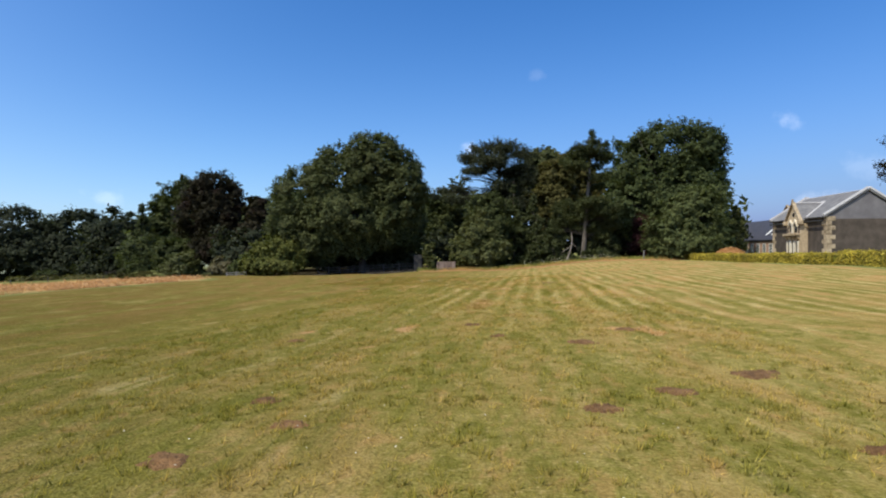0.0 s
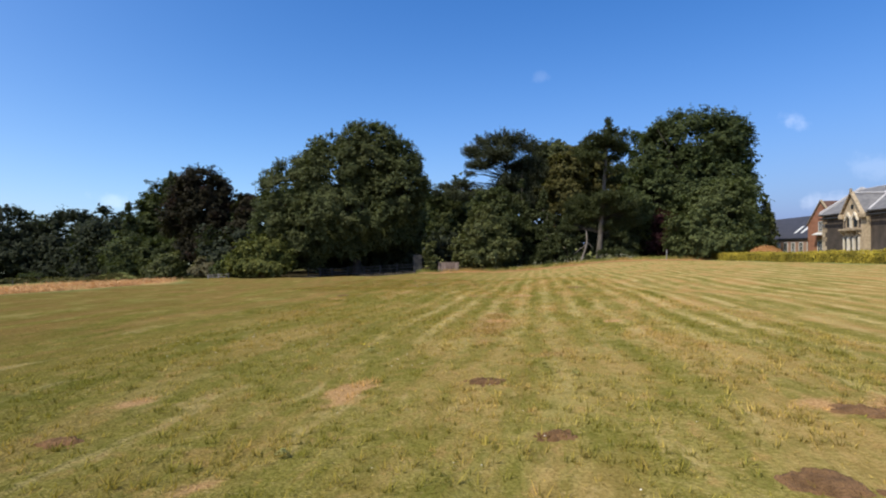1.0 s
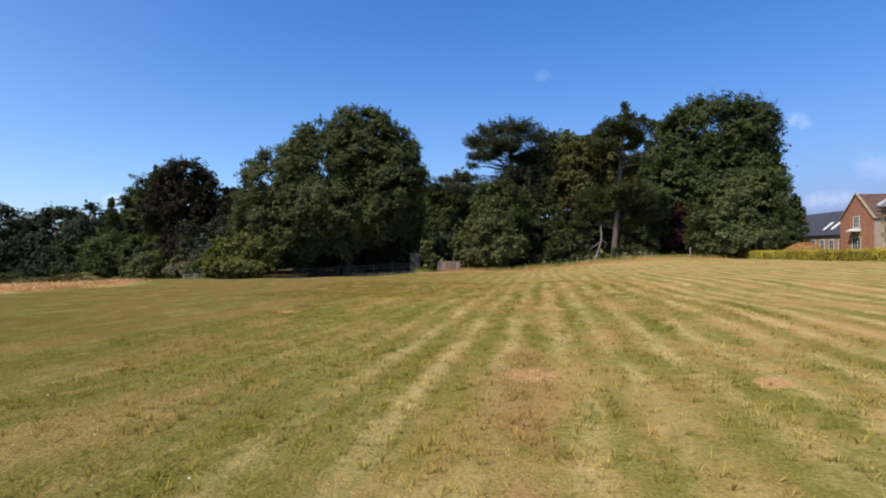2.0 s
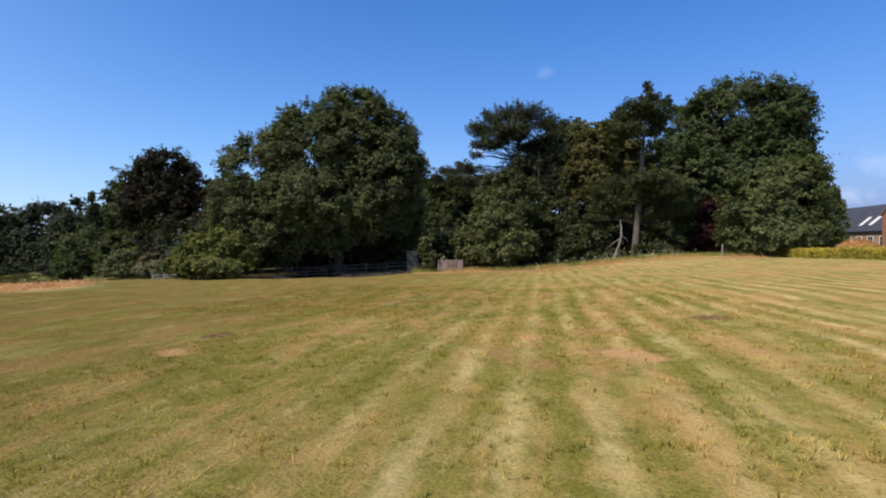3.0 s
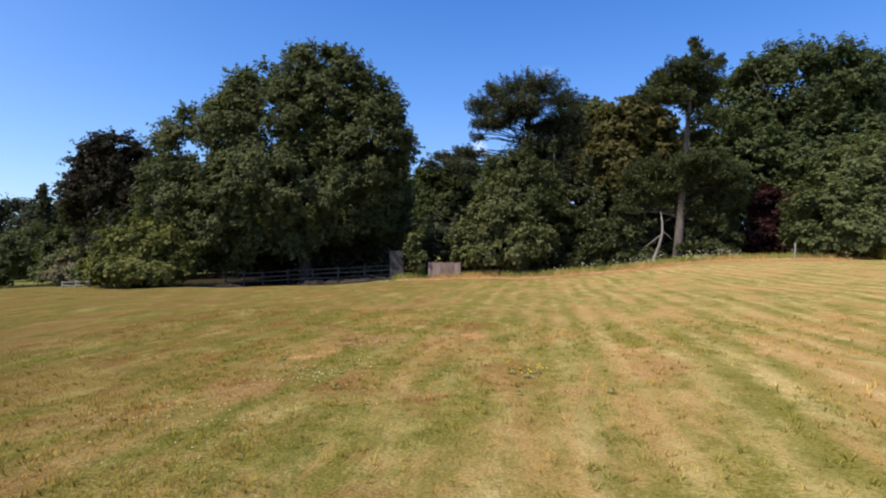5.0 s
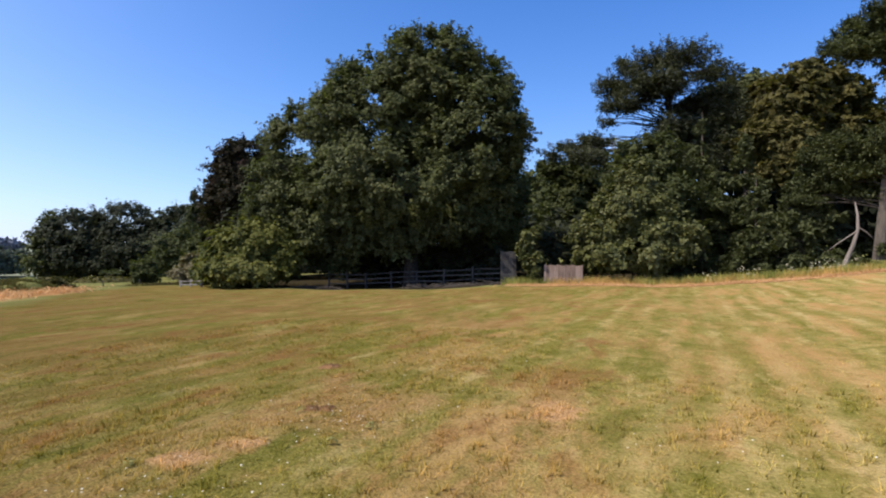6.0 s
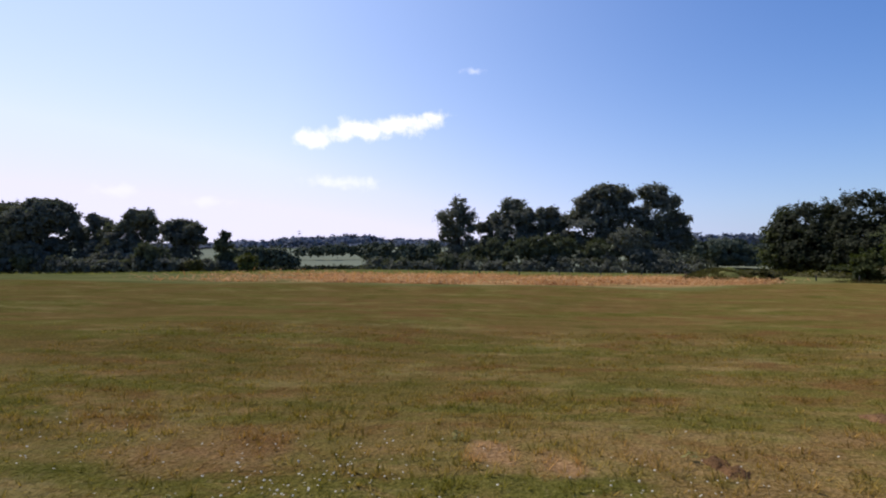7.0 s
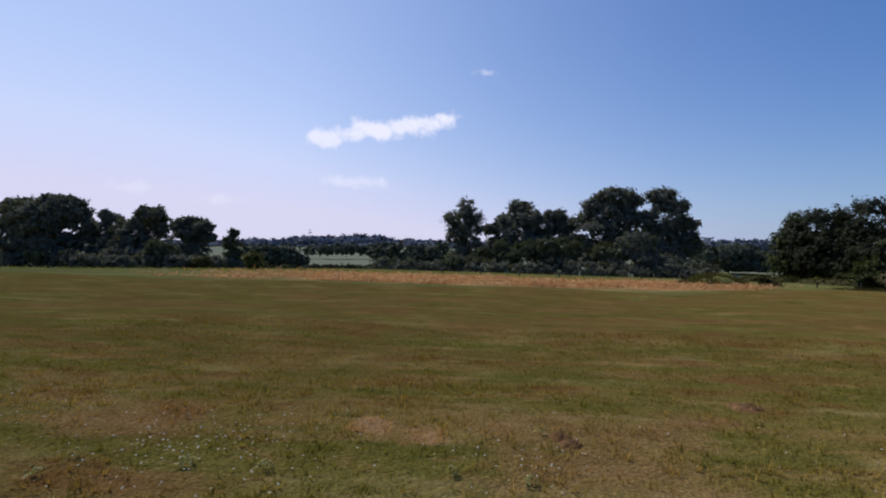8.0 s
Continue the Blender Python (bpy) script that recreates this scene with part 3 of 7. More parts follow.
def crown_leaves(masses, lobe, size, cover, flat=1.0, lift=0.25, floor_=None, ragged=0.25, aspect=0.6):
    """Foliage over some rounded masses (x, y, z, rx, ry, rz): boughs on each mass, twigs on each bough, leaves along each twig."""
    masses = [np.array(m, float) for m in masses]
    out = []
    for k, m in enumerate(masses):
        bough = max(min(1.45 * lobe, 0.5 * m[3:].min() / flat ** 0.5), 0.6 * lobe)
        c, r = m[:3], np.maximum(m[3:] - 0.75 * bough * np.array((1, 1, flat)), 0.3 * m[3:])
        area = 4 * math.pi * ((m[3] * m[4]) ** 1.6 / 3 + (m[3] * m[5]) ** 1.6 / 3 + (m[4] * m[5]) ** 1.6 / 3) ** (1 / 1.6)
        n = max(5, int(area / (bough * bough * 2.1)))
        d = rng.normal(0, 1, (n, 3))
        d /= np.linalg.norm(d, axis=1, keepdims=True)
        cl = c + d * r * rng.uniform(0.85, 1.06, (n, 1))
        keep = np.ones(n, bool)
        for j, o in enumerate(masses):
            if j != k:
                keep &= (((cl - o[:3]) / o[3:]) ** 2).sum(1) > 0.16
        twigs = 15
        each = max(5, int(9 * cover * 4 * math.pi * (0.57 * lobe) ** 2 * flat / (0.5 * aspect * size * size) / twigs))
        for q, dq in zip(cl[keep], d[keep]):
            if rng.uniform() < 0.06:
                continue
            rb = bough * rng.uniform(0.55, 1.3)
            w = rng.normal(0, 0.62, (twigs, 3)) + dq * (0.9, 0.9, 0.6) + (0, 0, 0.4)
            w /= np.linalg.norm(w, axis=1, keepdims=True)
            root = q + rng.normal(0, 0.33, (twigs, 3)) * rb * (1, 1, flat)
            ln = rb * rng.uniform(0.5, 1.0 + 0.5 * ragged, (twigs, 1))
            root, w, ln = np.repeat(root, each, 0), np.repeat(w, each, 0), np.repeat(ln, each, 0)
            t = len(root)
            u = rng.uniform(0.0, 1.05, (t, 1)) ** 0.8
            p = root + w * ln * u + rng.normal(0, 0.21, (t, 3)) * rb * (1.08 - 0.75 * u) * (1, 1, 0.8)
            p[:, 2] -= 0.12 * ln[:, 0] * u[:, 0] ** 2
            nr = 0.3 * w + 0.35 * dq + rng.normal(0, 0.36, (t, 3)) + (0, 0, lift + 0.2)
            nr /= np.linalg.norm(nr, axis=1, keepdims=True)
            out.append(leaf_tris(p, nr, size, aspect))
    v = np.concatenate(out)
    if floor_ is not None:
        v = v[v[:, :, 2].min(1) > floor_]
    return v


def tree(name, x, y, masses, leaf, label, category="tree", size=0.42, lobe=1.0, cover=0.8, trunk=0.4, bark=None, flat=0.8,
         lift=0.25, group="", ragged=0.35, aspect=0.6, limbs=True, base=None, kind=""):
    """A broad tree or shrub: tapered trunk with limbs into each mass of the crown."""
    z = gz(x, y) - 0.05 if base is None else base
    top = thing(name, x, y, z, label, category, group, kind)
    local = [(a - x, b - y, c - z, p, q, r) for a, b, c, p, q, r in masses]
    part_me("crown", tris_mesh("crown", crown_leaves(local, lobe, size, cover, flat, lift, 0.02, ragged, aspect), leaf), top)
    if limbs:
        mean = np.average([m[:3] for m in local], axis=0, weights=[m[3] * m[4] * m[5] for m in local])
        fork = (mean[0] * 0.35, mean[1] * 0.35, mean[2] * 0.55)
        stem = bent((0, 0, -0.1), fork, (0.15 * trunk, 0.2 * trunk, 0), 5, trunk * 0.08)
        ts = [tube(stem, [trunk * f for f in (1.35, 1.0, 0.9, 0.85, 0.8, 0.72)], 9)]
        for m in local:
            end = np.array(m[:3]) + np.array(m[3:]) * rng.uniform(-0.25, 0.45, 3)
            ts.append(tube(bent(fork, end, (0, 0, -0.3), 5, 0.15), [trunk * f for f in (0.55, 0.42, 0.32, 0.22, 0.13, 0.05)], 6))
            for _ in range(4):
                e2 = np.array(m[:3]) + np.array(m[3:]) * rng.uniform(-0.85, 0.85, 3)
                ts.append(tube(bent((np.array(fork) + end) / 2, e2, (0, 0, -0.2), 4, 0.12), [trunk * f for f in (0.2, 0.15, 0.1, 0.06, 0.02)], 5))
        part_me("trunk", tubes_mesh("trunk", ts, bark or BARK), top)
    return top


def conifer(name, x, y, height, spread, label, leaf, start=0.15, size=0.6, whorls=16, per=6, droop=0.25, trunk=0.3, lean=(0, 0),
            profile=None, dense=1.0, bark=None, group="", base=None, gap=0.0, extra=()):
    """A conifer: straight stem, whorls of drooping branches with hanging sprays."""
    z = gz(x, y) - 0.05 if base is None else base
    top = thing(name, x, y, z, label, "tree", group)
    stem = [(lean[0] * t, lean[1] * t, height * t) for t in (0, 0.2, 0.4, 0.6, 0.8, 1.0)]
    limbs, out = [tube(stem, [trunk * f for f in (1.2, 0.95, 0.75, 0.5, 0.28, 0.04)], 9)], []
    for i in range(whorls):
        t = start + (1 - start) * min(0.985, max(0, (i + rng.uniform(-0.8, 0.8)) / whorls))
        if rng.uniform() < gap:
            continue
        r = spread * (np.interp(t, *profile) if profile else (1 - t) / (1 - start) * 0.95 + 0.05)
        a0 = rng.uniform(0, 6.28)
        ways = [(min(0.99, t + rng.normal(0, 0.012)), a0 + 6.28 * k / per + rng.normal(0, 0.3), r * rng.uniform(0.35, 1.25)) for k in range(per)]
        for t, a, ln in ways + (list(extra) if i == 0 else []):
            root = np.array((lean[0] * t, lean[1] * t, height * t))
            way = np.array((math.cos(a), math.sin(a), 0))
            tip = root + way * ln + (0, 0, (-droop * rng.uniform(0.3, 1.6) + 0.08) * ln)
            limbs.append(tube(bent(root, tip, (0, 0, 0.10 * ln), 4), [trunk * 0.22 * (1 - t * 0.6) * f for f in (1, 0.75, 0.5, 0.3, 0.1)], 5))
            n = max(10, int(dense * ln * ln * 0.75 / (0.12 * size * size) + 14))
            u = rng.uniform(0.12, 1.02, n) ** 0.75
            lat = rng.normal(0, 0.20, n) * ln * (1.12 - u)
            p = root + np.outer(u, tip - root) + np.outer(lat, (-way[1], way[0], 0))
            p[:, 2] += 0.10 * ln * 4 * u * (1 - u) - np.abs(lat) * 0.35 - rng.uniform(-0.3, 1.1, n) * size
            nr = np.tile((0, 0, 0.7), (n, 1)) + rng.normal(0, 0.7, (n, 3))
            nr /= np.linalg.norm(nr, axis=1, keepdims=True)
            out.append(leaf_quads(p, nr, size, 0.34))
    part_me("trunk", tubes_mesh("trunk", limbs, bark or BARK), top)
    part_me("crown", quads_mesh("crown", np.concatenate(out), leaf), top)
    return top


def pine(name, x, y, height, lean, masses, leaf, label, trunk=0.3, size=0.3, cover=1.0, aspect=0.3, bark=None, hang=1.0):
    """An old conifer: straight stem, bare in places, long limbs out to separate shelves of foliage."""
    z = gz(x, y) - 0.05
    top = thing(name, x, y, z, label, "tree")
    local = [(a - x, b - y, c - z, p, q, r) for a, b, c, p, q, r in masses]

    def on_stem(h):
        t = max(0.03, min(0.97, h / height))
        return np.array((lean[0] * t, lean[1] * t, height * t))

    stem = tube([on_stem(height * t) for t in (0, 0.2, 0.4, 0.6, 0.8, 0.97)], [trunk * f for f in (1.25, 1.0, 0.85, 0.65, 0.4, 0.06)], 9)
    part_me("trunk", tubes_mesh("trunk", [stem], bark or BARK), top)
    limbs = []
    for m in local:
        for _ in range(5):
            end = np.array(m[:3]) + np.array(m[3:]) * rng.uniform(-0.8, 0.8, 3)
            far = math.hypot(*(end - on_stem(end[2]))[:2])
            root = on_stem(end[2] - 0.25 * far * rng.uniform(0.2, 1.2))
            limbs.append(tube(bent(root, end, (0, 0, 0.06 * far), 5, 0.08), [trunk * f for f in (0.2, 0.16, 0.13, 0.1, 0.06, 0.02)], 5))
    tagged(part_me("branch", tubes_mesh("branch", limbs, BARK_DARK), top), kind="stuff")
    out = []
    for m in local:
        c, r = np.array(m[:3]), np.array(m[3:]) * (0.98, 0.98, 1.3)
        hub = on_stem(c[2])
        off = (c - hub) * (1, 1, 0)
        off = off / max(1.0, np.linalg.norm(off))
        for _ in range(int(9 + 3.2 * (r[0] * r[1] + 2 * r[0] * r[2]))):
            w = rng.normal(0, 1, 3) + 0.9 * off + (0, 0, 0.25)
            w /= np.linalg.norm(w)
            tip = c + w * r * rng.uniform(0.75, 1.3)
            root = c + w * r * rng.uniform(-0.1, 0.45) - off * 0.2 * r[0]
            way = tip - root
            ln = np.linalg.norm(way) + 0.01
            side = np.cross(way / ln, (0, 0, 1.0))
            side /= np.linalg.norm(side) + 1e-6
            n = int(cover * 34 * ln * (0.5 + ln) / (size * 2.5)) + 8
            u = rng.uniform(0, 1.0, n) ** 0.8
            lat = rng.normal(0, 0.26, n) * ln * (1.08 - u)
            p = root + np.outer(u, way) + np.outer(lat, side)
            p[:, 2] += 0.12 * ln * (u ** 2) - np.abs(lat) * 0.3 - rng.uniform(-0.4, 1.0, n) * (0.5 * size + 0.16 * ln * hang)
            nr = np.tile((0, 0, 0.7), (n, 1)) + 0.2 * w + rng.normal(0, 0.45, (n, 3))
            nr /= np.linalg.norm(nr, axis=1, keepdims=True)
            out.append(leaf_quads(p, nr, size, aspect))
    part_me("crown", quads_mesh("crown", np.concatenate(out), leaf), top)
    return top


# ---------------------------------------------------------------- ground
SCARS = [  # bare soil scars in the turf: x, y, half length, half width, turn
    (-1.09, 12.07, 0.24, 0.19, -4), (-0.43, 10.26, 0.17, 0.14, 10), (1.08, 9.56, 0.28, 0.23, -6), (-4.34, 9.92, 0.19, 0.16, 10),
    (2.10, 11.10, 0.27, 0.22, -10), (-2.08, 4.62, 0.19, 0.15, -20), (-2.68, 3.74, 0.22, 0.18, -20), (0.78, 5.33, 0.22, 0.17, 3),
    (2.71, 4.47, 0.17, 0.13, 15), (1.70, 6.24, 0.27, 0.22, -5), (3.00, 7.35, 0.38, 0.30, 15), (-2.74, 5.45, 0.19, 0.15, -20),
    (-8.29, 27.96, 0.38, 0.30, 18), (1.54, 29.94, 0.46, 0.37, 1), (-6.63, 38.73, 0.12, 0.09, -4), (-7.75, 40.60, 0.18, 0.14, 15),
    (-6.49, 38.79, 0.12, 0.10, 8), (-7.76, 40.68, 0.16, 0.13, -13)
]
DRY = [  # bleached patches: x, y, half length, half width
    (-2.57, 11.75, 0.23, 0.30), (-4.61, 11.13, 0.24, 0.30), (-2.58, 12.03, 0.31, 0.30), (1.83, 11.25, 0.27, 0.32),
    (-2.65, 9.17, 0.15, 0.30), (-7.88, 26.26, 0.47, 0.42), (-2.19, 27.34, 0.29, 0.39), (-0.67, 26.09, 0.52, 0.66),
    (-6.57, 37.42, 0.19, 0.30), (-0.02, 37.45, 0.21, 0.30), (-4.37, 39.74, 0.30, 0.54), (-3.71, 36.31, 0.14, 0.30),
    (-6.75, 37.25, 0.26, 0.25),
    (-6.53, 37.63, 0.30, 0.27), (-2.47, 11.43, 0.22, 0.40), (2.54, 11.07, 0.36, 0.65), (-1.28, 18.34, 0.35, 0.63),
    (1.17, 17.88, 0.25, 0.44), (-1.51, 37.80, 0.30, 0.35)
]
RUST = [  # thin reddish turf: x, y, half length, half width
    (-2.51, 25.93, 0.3, 0.67), (-1.94, 25.22, 0.32, 0.46), (-0.83, 26.01, 0.58, 0.68), (-8.04, 26.41, 0.4, 0.45), (-1.14, 28.36, 0.48, 0.58),
    (-6.29, 38.95, 0.96, 1.09), (-4.45, 39.69, 0.38, 2.3), (-4.42, 35.41, 0.32, 0.23), (-6.73, 35.44, 0.54, 0.43), (-1.48, 36.66, 0.47, 0.85),
    (-2.84, 35.66, 0.42, 0.28), (-7.45, 47.21, 1.12, 1.56), (-4.86, 32.1, 0.79, 0.52), (-5.52, 28.06, 0.44, 0.39), (-0.73, 28.58, 0.39, 0.5),
    (-1.37, 17.93, 0.42, 3.22), (-0.34, 13.68, 0.31, 0.35), (-7.25, 40.02, 0.29, 0.4), (-6.42, 39.6, 0.23, 0.29),
    (-6.58, 38.38, 0.2, 0.26), (-7.05, 44.93, 0.81, 0.52), (-6.58, 35.16, 0.4, 0.63), (-6.49, 39.59, 0.26, 0.36)
]
# western edge of the mowing, the band of cut hay beyond it, northern edge
EDGE_Y = ((-60, 66.5), (-38, 64.5), (-22, 61.8), (-15, 63.3), (-11.5, 66.3), (-2, 66.8), (6, 68.2), (14, 70.2), (20, 71.5), (60, 74))


def edge_y(x):
    return np.interp(x, [p[0] for p in EDGE_Y], [p[1] for p in EDGE_Y])


def west_edge(y):
    return -29.5 - 0.05 * (np.asarray(y) - 38) - 12 * s01((np.asarray(y) - 45) / 20)


def build_ground():
    def steps(lo, hi, spans):
        """Grid lines: even steps within the spans (from, to, step), growing steps beyond them."""
        mid = np.concatenate([np.arange(p, q - 1e-6, d) for p, q, d in spans] + [[spans[-1][1]]])
        below, above = [], []
        for way, side, d in ((-1, below, spans[0][2]), (1, above, spans[-1][2])):
            q = mid[0] if way < 0 else mid[-1]
            while lo < q < hi:
                d *= 1.17
                q += way * d
                side.append(q)
        return np.array(below[::-1] + list(mid) + above)

    xs = steps(-3200, 3000, ((-46, -13, 0.5), (-13, 8, 0.21), (8, 24, 0.4)))
    ys = steps(-3000, 3000, ((1, 46, 0.25), (46, 77, 0.4)))
    X, Y = np.meshgrid(xs, ys)
    Z = ground_z(X, Y)
    nx, ny = len(xs), len(ys)
    i = np.arange(nx * ny).reshape(ny, nx)
    f = np.stack([i[:-1, :-1], i[:-1, 1:], i[1:, 1:], i[1:, :-1]], -1).reshape(-1, 4)
    me = bpy.data.meshes.new("ground")
    me.vertices.add(nx * ny)
    me.vertices.foreach_set("co", np.stack([X, Y, Z], -1).astype(np.float32).ravel())
    me.loops.add(4 * len(f))
    me.loops.foreach_set("vertex_index", f.astype(np.int32).ravel())
    me.polygons.add(len(f))
    me.polygons.foreach_set("loop_start", np.arange(0, 4 * len(f), 4, dtype=np.int32))
    me.update(calc_edges=True)
    me.shade_smooth()
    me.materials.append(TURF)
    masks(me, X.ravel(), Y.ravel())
    return tagged(new("ground", me), "mown summer meadow, green and straw-coloured in long swaths", "ground", kind="structure")


def masks(me, x, y):
    wob = 0.25 * np.sin(x * 0.7) + 0.2 * np.sin(x * 1.9 + 1) + 0.3 * np.sin(y * 0.5)
    north = s01((edge_y(x) + wob - y) / 0.5)
    west = s01((x - west_edge(y) + 1.5 * wob) / 2.5)
    mown = north * west * s01((20.1 - x) / 0.4)
    hay = s01((west_edge(y) + 1.0 - x) / 2) * s01((x - west_edge(y) + 19 + 4 * wob) / 6) * s01((y - 18) / 16) * s01((60 - y) / 6)
    rim = np.exp(-(((y - edge_y(x) - wob - 0.5) / 1.3) ** 2)) * s01((x + 13) / 3) * s01((30 - x) / 6)
    dry = 0.9 * rim
    for a, b, p, q in DRY:
        e = ((x - a) / p) ** 2 + ((y - b) / q) ** 2 + 0.5 * np.sin(x * 6 + b) * np.sin(y * 5 + a)
        dry = np.maximum(dry, 1.15 * s01((1.15 - e) / 1.1))
    rust = np.zeros_like(np.asarray(x, float))
    for a, b, p, q in RUST:
        e = ((x - a) / p) ** 2 + ((y - b) / q) ** 2 + 0.4 * np.sin(x * 5 + b) * np.sin(y * 4 + a)
        rust = np.maximum(rust, s01((1.7 - e) / 1.6))
    # west of -14 it starts at the field edge, where the painted shade begins
    litter_shade = s01((y - edge_y(x) - np.where(x < -14, 0.3, 5)) / np.where(x < -14, 1.0, 4)) * s01((x + 60) / 10) * s01((21 - x) / 3) * s01((110 - y) / 6)
    for name, val in (("mown", mown), ("hay", hay), ("dry", dry), ("rust", rust), ("litter_shade", litter_shade)):
        a = me.attributes.new(name, "FLOAT", "POINT")
        a.data.foreach_set("value", np.ascontiguousarray(val, dtype=np.float32))


build_ground()


def build_blades():
    """Short blades of the mown sward and longer ones of the rough edges."""
    def field(n, x0, x1, y0, y1, h, w, ok=None, lie=0.55):
        x, y = rng.uniform(x0, x1, n), rng.uniform(y0, y1, n)
        if ok is not None:
            k = ok(x, y)
            x, y = x[k], y[k]
        n = len(x)
        z = ground_z(x, y)
        a = rng.uniform(0, 6.28, n)
        hh = h * rng.uniform(0.4, 1.3, n)
        ww = w * rng.uniform(0.6, 1.4, n)
        lean = hh[:, None] * rng.normal(0, lie, (n, 2))
        base = np.stack([x, y, z - 0.004], -1)
        side = np.stack([np.cos(a), np.sin(a), 0 * a], -1) * ww[:, None]
        tip = base + np.concatenate([lean, hh[:, None]], 1)
        return np.stack([base - side, base + side, tip], 1)

    def clumpy(x, y):
        return np.sin(x * 2.3 + 1.3 * np.sin(y * 1.7)) * np.sin(y * 2.9 + 1.1 * np.sin(x * 2.1)) + rng.normal(0, 0.6, len(x)) > -0.1

    def tufts(n, x0, x1, y0, y1, blades=9, tall=0.052):
        """Tussocks: blades that fan out of one foot, closer together in some patches than in others."""
        x, y = rng.uniform(x0, x1, n), rng.uniform(y0, y1, n)
        k = np.sin(x * 2.1 + 2.1 * np.sin(y * 1.7)) * np.sin(y * 2.3 + 1.9 * np.sin(x * 1.6)) + rng.normal(0, 0.5, n) > -0.15
        x, y = np.repeat(x[k], blades), np.repeat(y[k], blades)
        big = np.repeat(rng.uniform(0.55, 1.5, k.sum()), blades)
        n = len(x)
        a = rng.uniform(0, 6.28, n)
        out = np.stack([np.cos(a), np.sin(a)], -1)
        r = (rng.uniform(0, 1, n) ** 0.7 * 0.035 * big)[:, None]
        x, y = x + out[:, 0] * r[:, 0], y + out[:, 1] * r[:, 0]
        h = tall * big * rng.uniform(0.45, 1.2, n)
        base = np.stack([x, y, ground_z(x, y) - 0.004], -1)
        tip = base + np.concatenate([out * (h * rng.uniform(0.2, 1.3, n))[:, None], h[:, None]], 1)
        side = np.stack([-out[:, 1], out[:, 0], 0 * h], -1) * (rng.uniform(0.0025, 0.006, n) * big)[:, None]
        return np.stack([base - side, base + side, tip], 1)

    v = [field(80000, -10, 5, 2, 44, 0.026, 0.006, clumpy, 1.3), field(40000, -13, 8, 2, 50, 0.024, 0.009, None, 1.5)]
    v += [tufts(17000, -7, 4.5, 2, 20), tufts(17000, -8.5, 3.5, 20, 42), tufts(9000, -13, -5, 31, 46, 9, 0.042)]
    v.append(tufts(1800, -8, 4, 3, 36, 4, 0.075))
    me = tris_mesh("lawn_grass", np.concatenate(v), BLADE)
    co = np.concatenate(v).reshape(-1, 3)
    masks(me, co[:, 0], co[:, 1])
    tagged(new("lawn_grass", me), "short mown grass blades, green and dry", "grass", kind="stuff")

    def on_rim(x, y):
        return (y > edge_y(x) + 0.95 + 0.3 * np.sin(x) + 0.2 * np.sin(2.7 * x)) & (rng.uniform(0, 1, len(x)) < 1.3 - (y - edge_y(x)) / 4)

    r = [field(72000, -13, 21, 65, 76, 0.5, 0.018, on_rim, 0.35), field(14000, -48, -28, 61, 71, 0.3, 0.014, on_rim)]
    r.append(field(16000, -78, -40, -10, 64, 0.22, 0.03, lambda x, y: x < west_edge(y) - 12))
    me = tris_mesh("rough_grass", np.concatenate(r), BLADE)
    co = np.concatenate(r).reshape(-1, 3)
    masks(me, co[:, 0], co[:, 1])
    tagged(new("rough_grass", me), "long seeding grass along the unmown margin", "grass", kind="stuff")


build_blades()


def build_hay():
    """Cut hay lying in loose heaps along the band."""
    n = 5200
    out = []
    for _ in range(n):
        y = rng.uniform(4, 59)
        x = float(west_edge(y)) - 16 * rng.uniform(0, 1) ** 1.3
        if noise.noise((x * 0.5, y * 0.3, 5)) < rng.uniform(-0.1, 0.12):
            continue
        if rng.uniform() > s01((y - 18) / 16):
            continue
        r = rng.uniform(0.25, 0.8)
        m = 16
        p = rng.normal(0, 0.5, (m, 3)) * (r * 0.8, r * 2.6, 0.0) + (x, y, 0)
        p[:, 2] = ground_z(p[:, 0], p[:, 1]) + 0.01 + np.abs(rng.normal(0, 0.17, m)) * r
        nr = rng.normal(0, 0.45, (m, 3)) + (0, 0, 1)
        nr /= np.linalg.norm(nr, axis=1, keepdims=True)
        out.append(leaf_quads(p, nr, 0.45 * r + 0.08, 0.14))
    for _ in range(1500):
        x = rng.uniform(-12.5, 21)
        y = float(edge_y(x)) + rng.normal(0.35, 0.35)
        m = 7
        p = rng.normal(0, 0.3, (m, 3)) * (1.2, 0.6, 0) + (x, y, 0)
        p[:, 2] = ground_z(p[:, 0], p[:, 1]) + 0.02 + np.abs(rng.normal(0, 0.05, m))
        nr = rng.normal(0, 0.35, (m, 3)) + (0, -0.3, 1)
        nr /= np.linalg.norm(nr, axis=1, keepdims=True)
        out.append(leaf_quads(p, nr, 0.26, 0.13))
    tagged(new("cut_hay", quads_mesh("cut_hay", np.concatenate(out), HAY)), "pale cut hay lying in a loose band", "hay", kind="stuff")


build_hay()


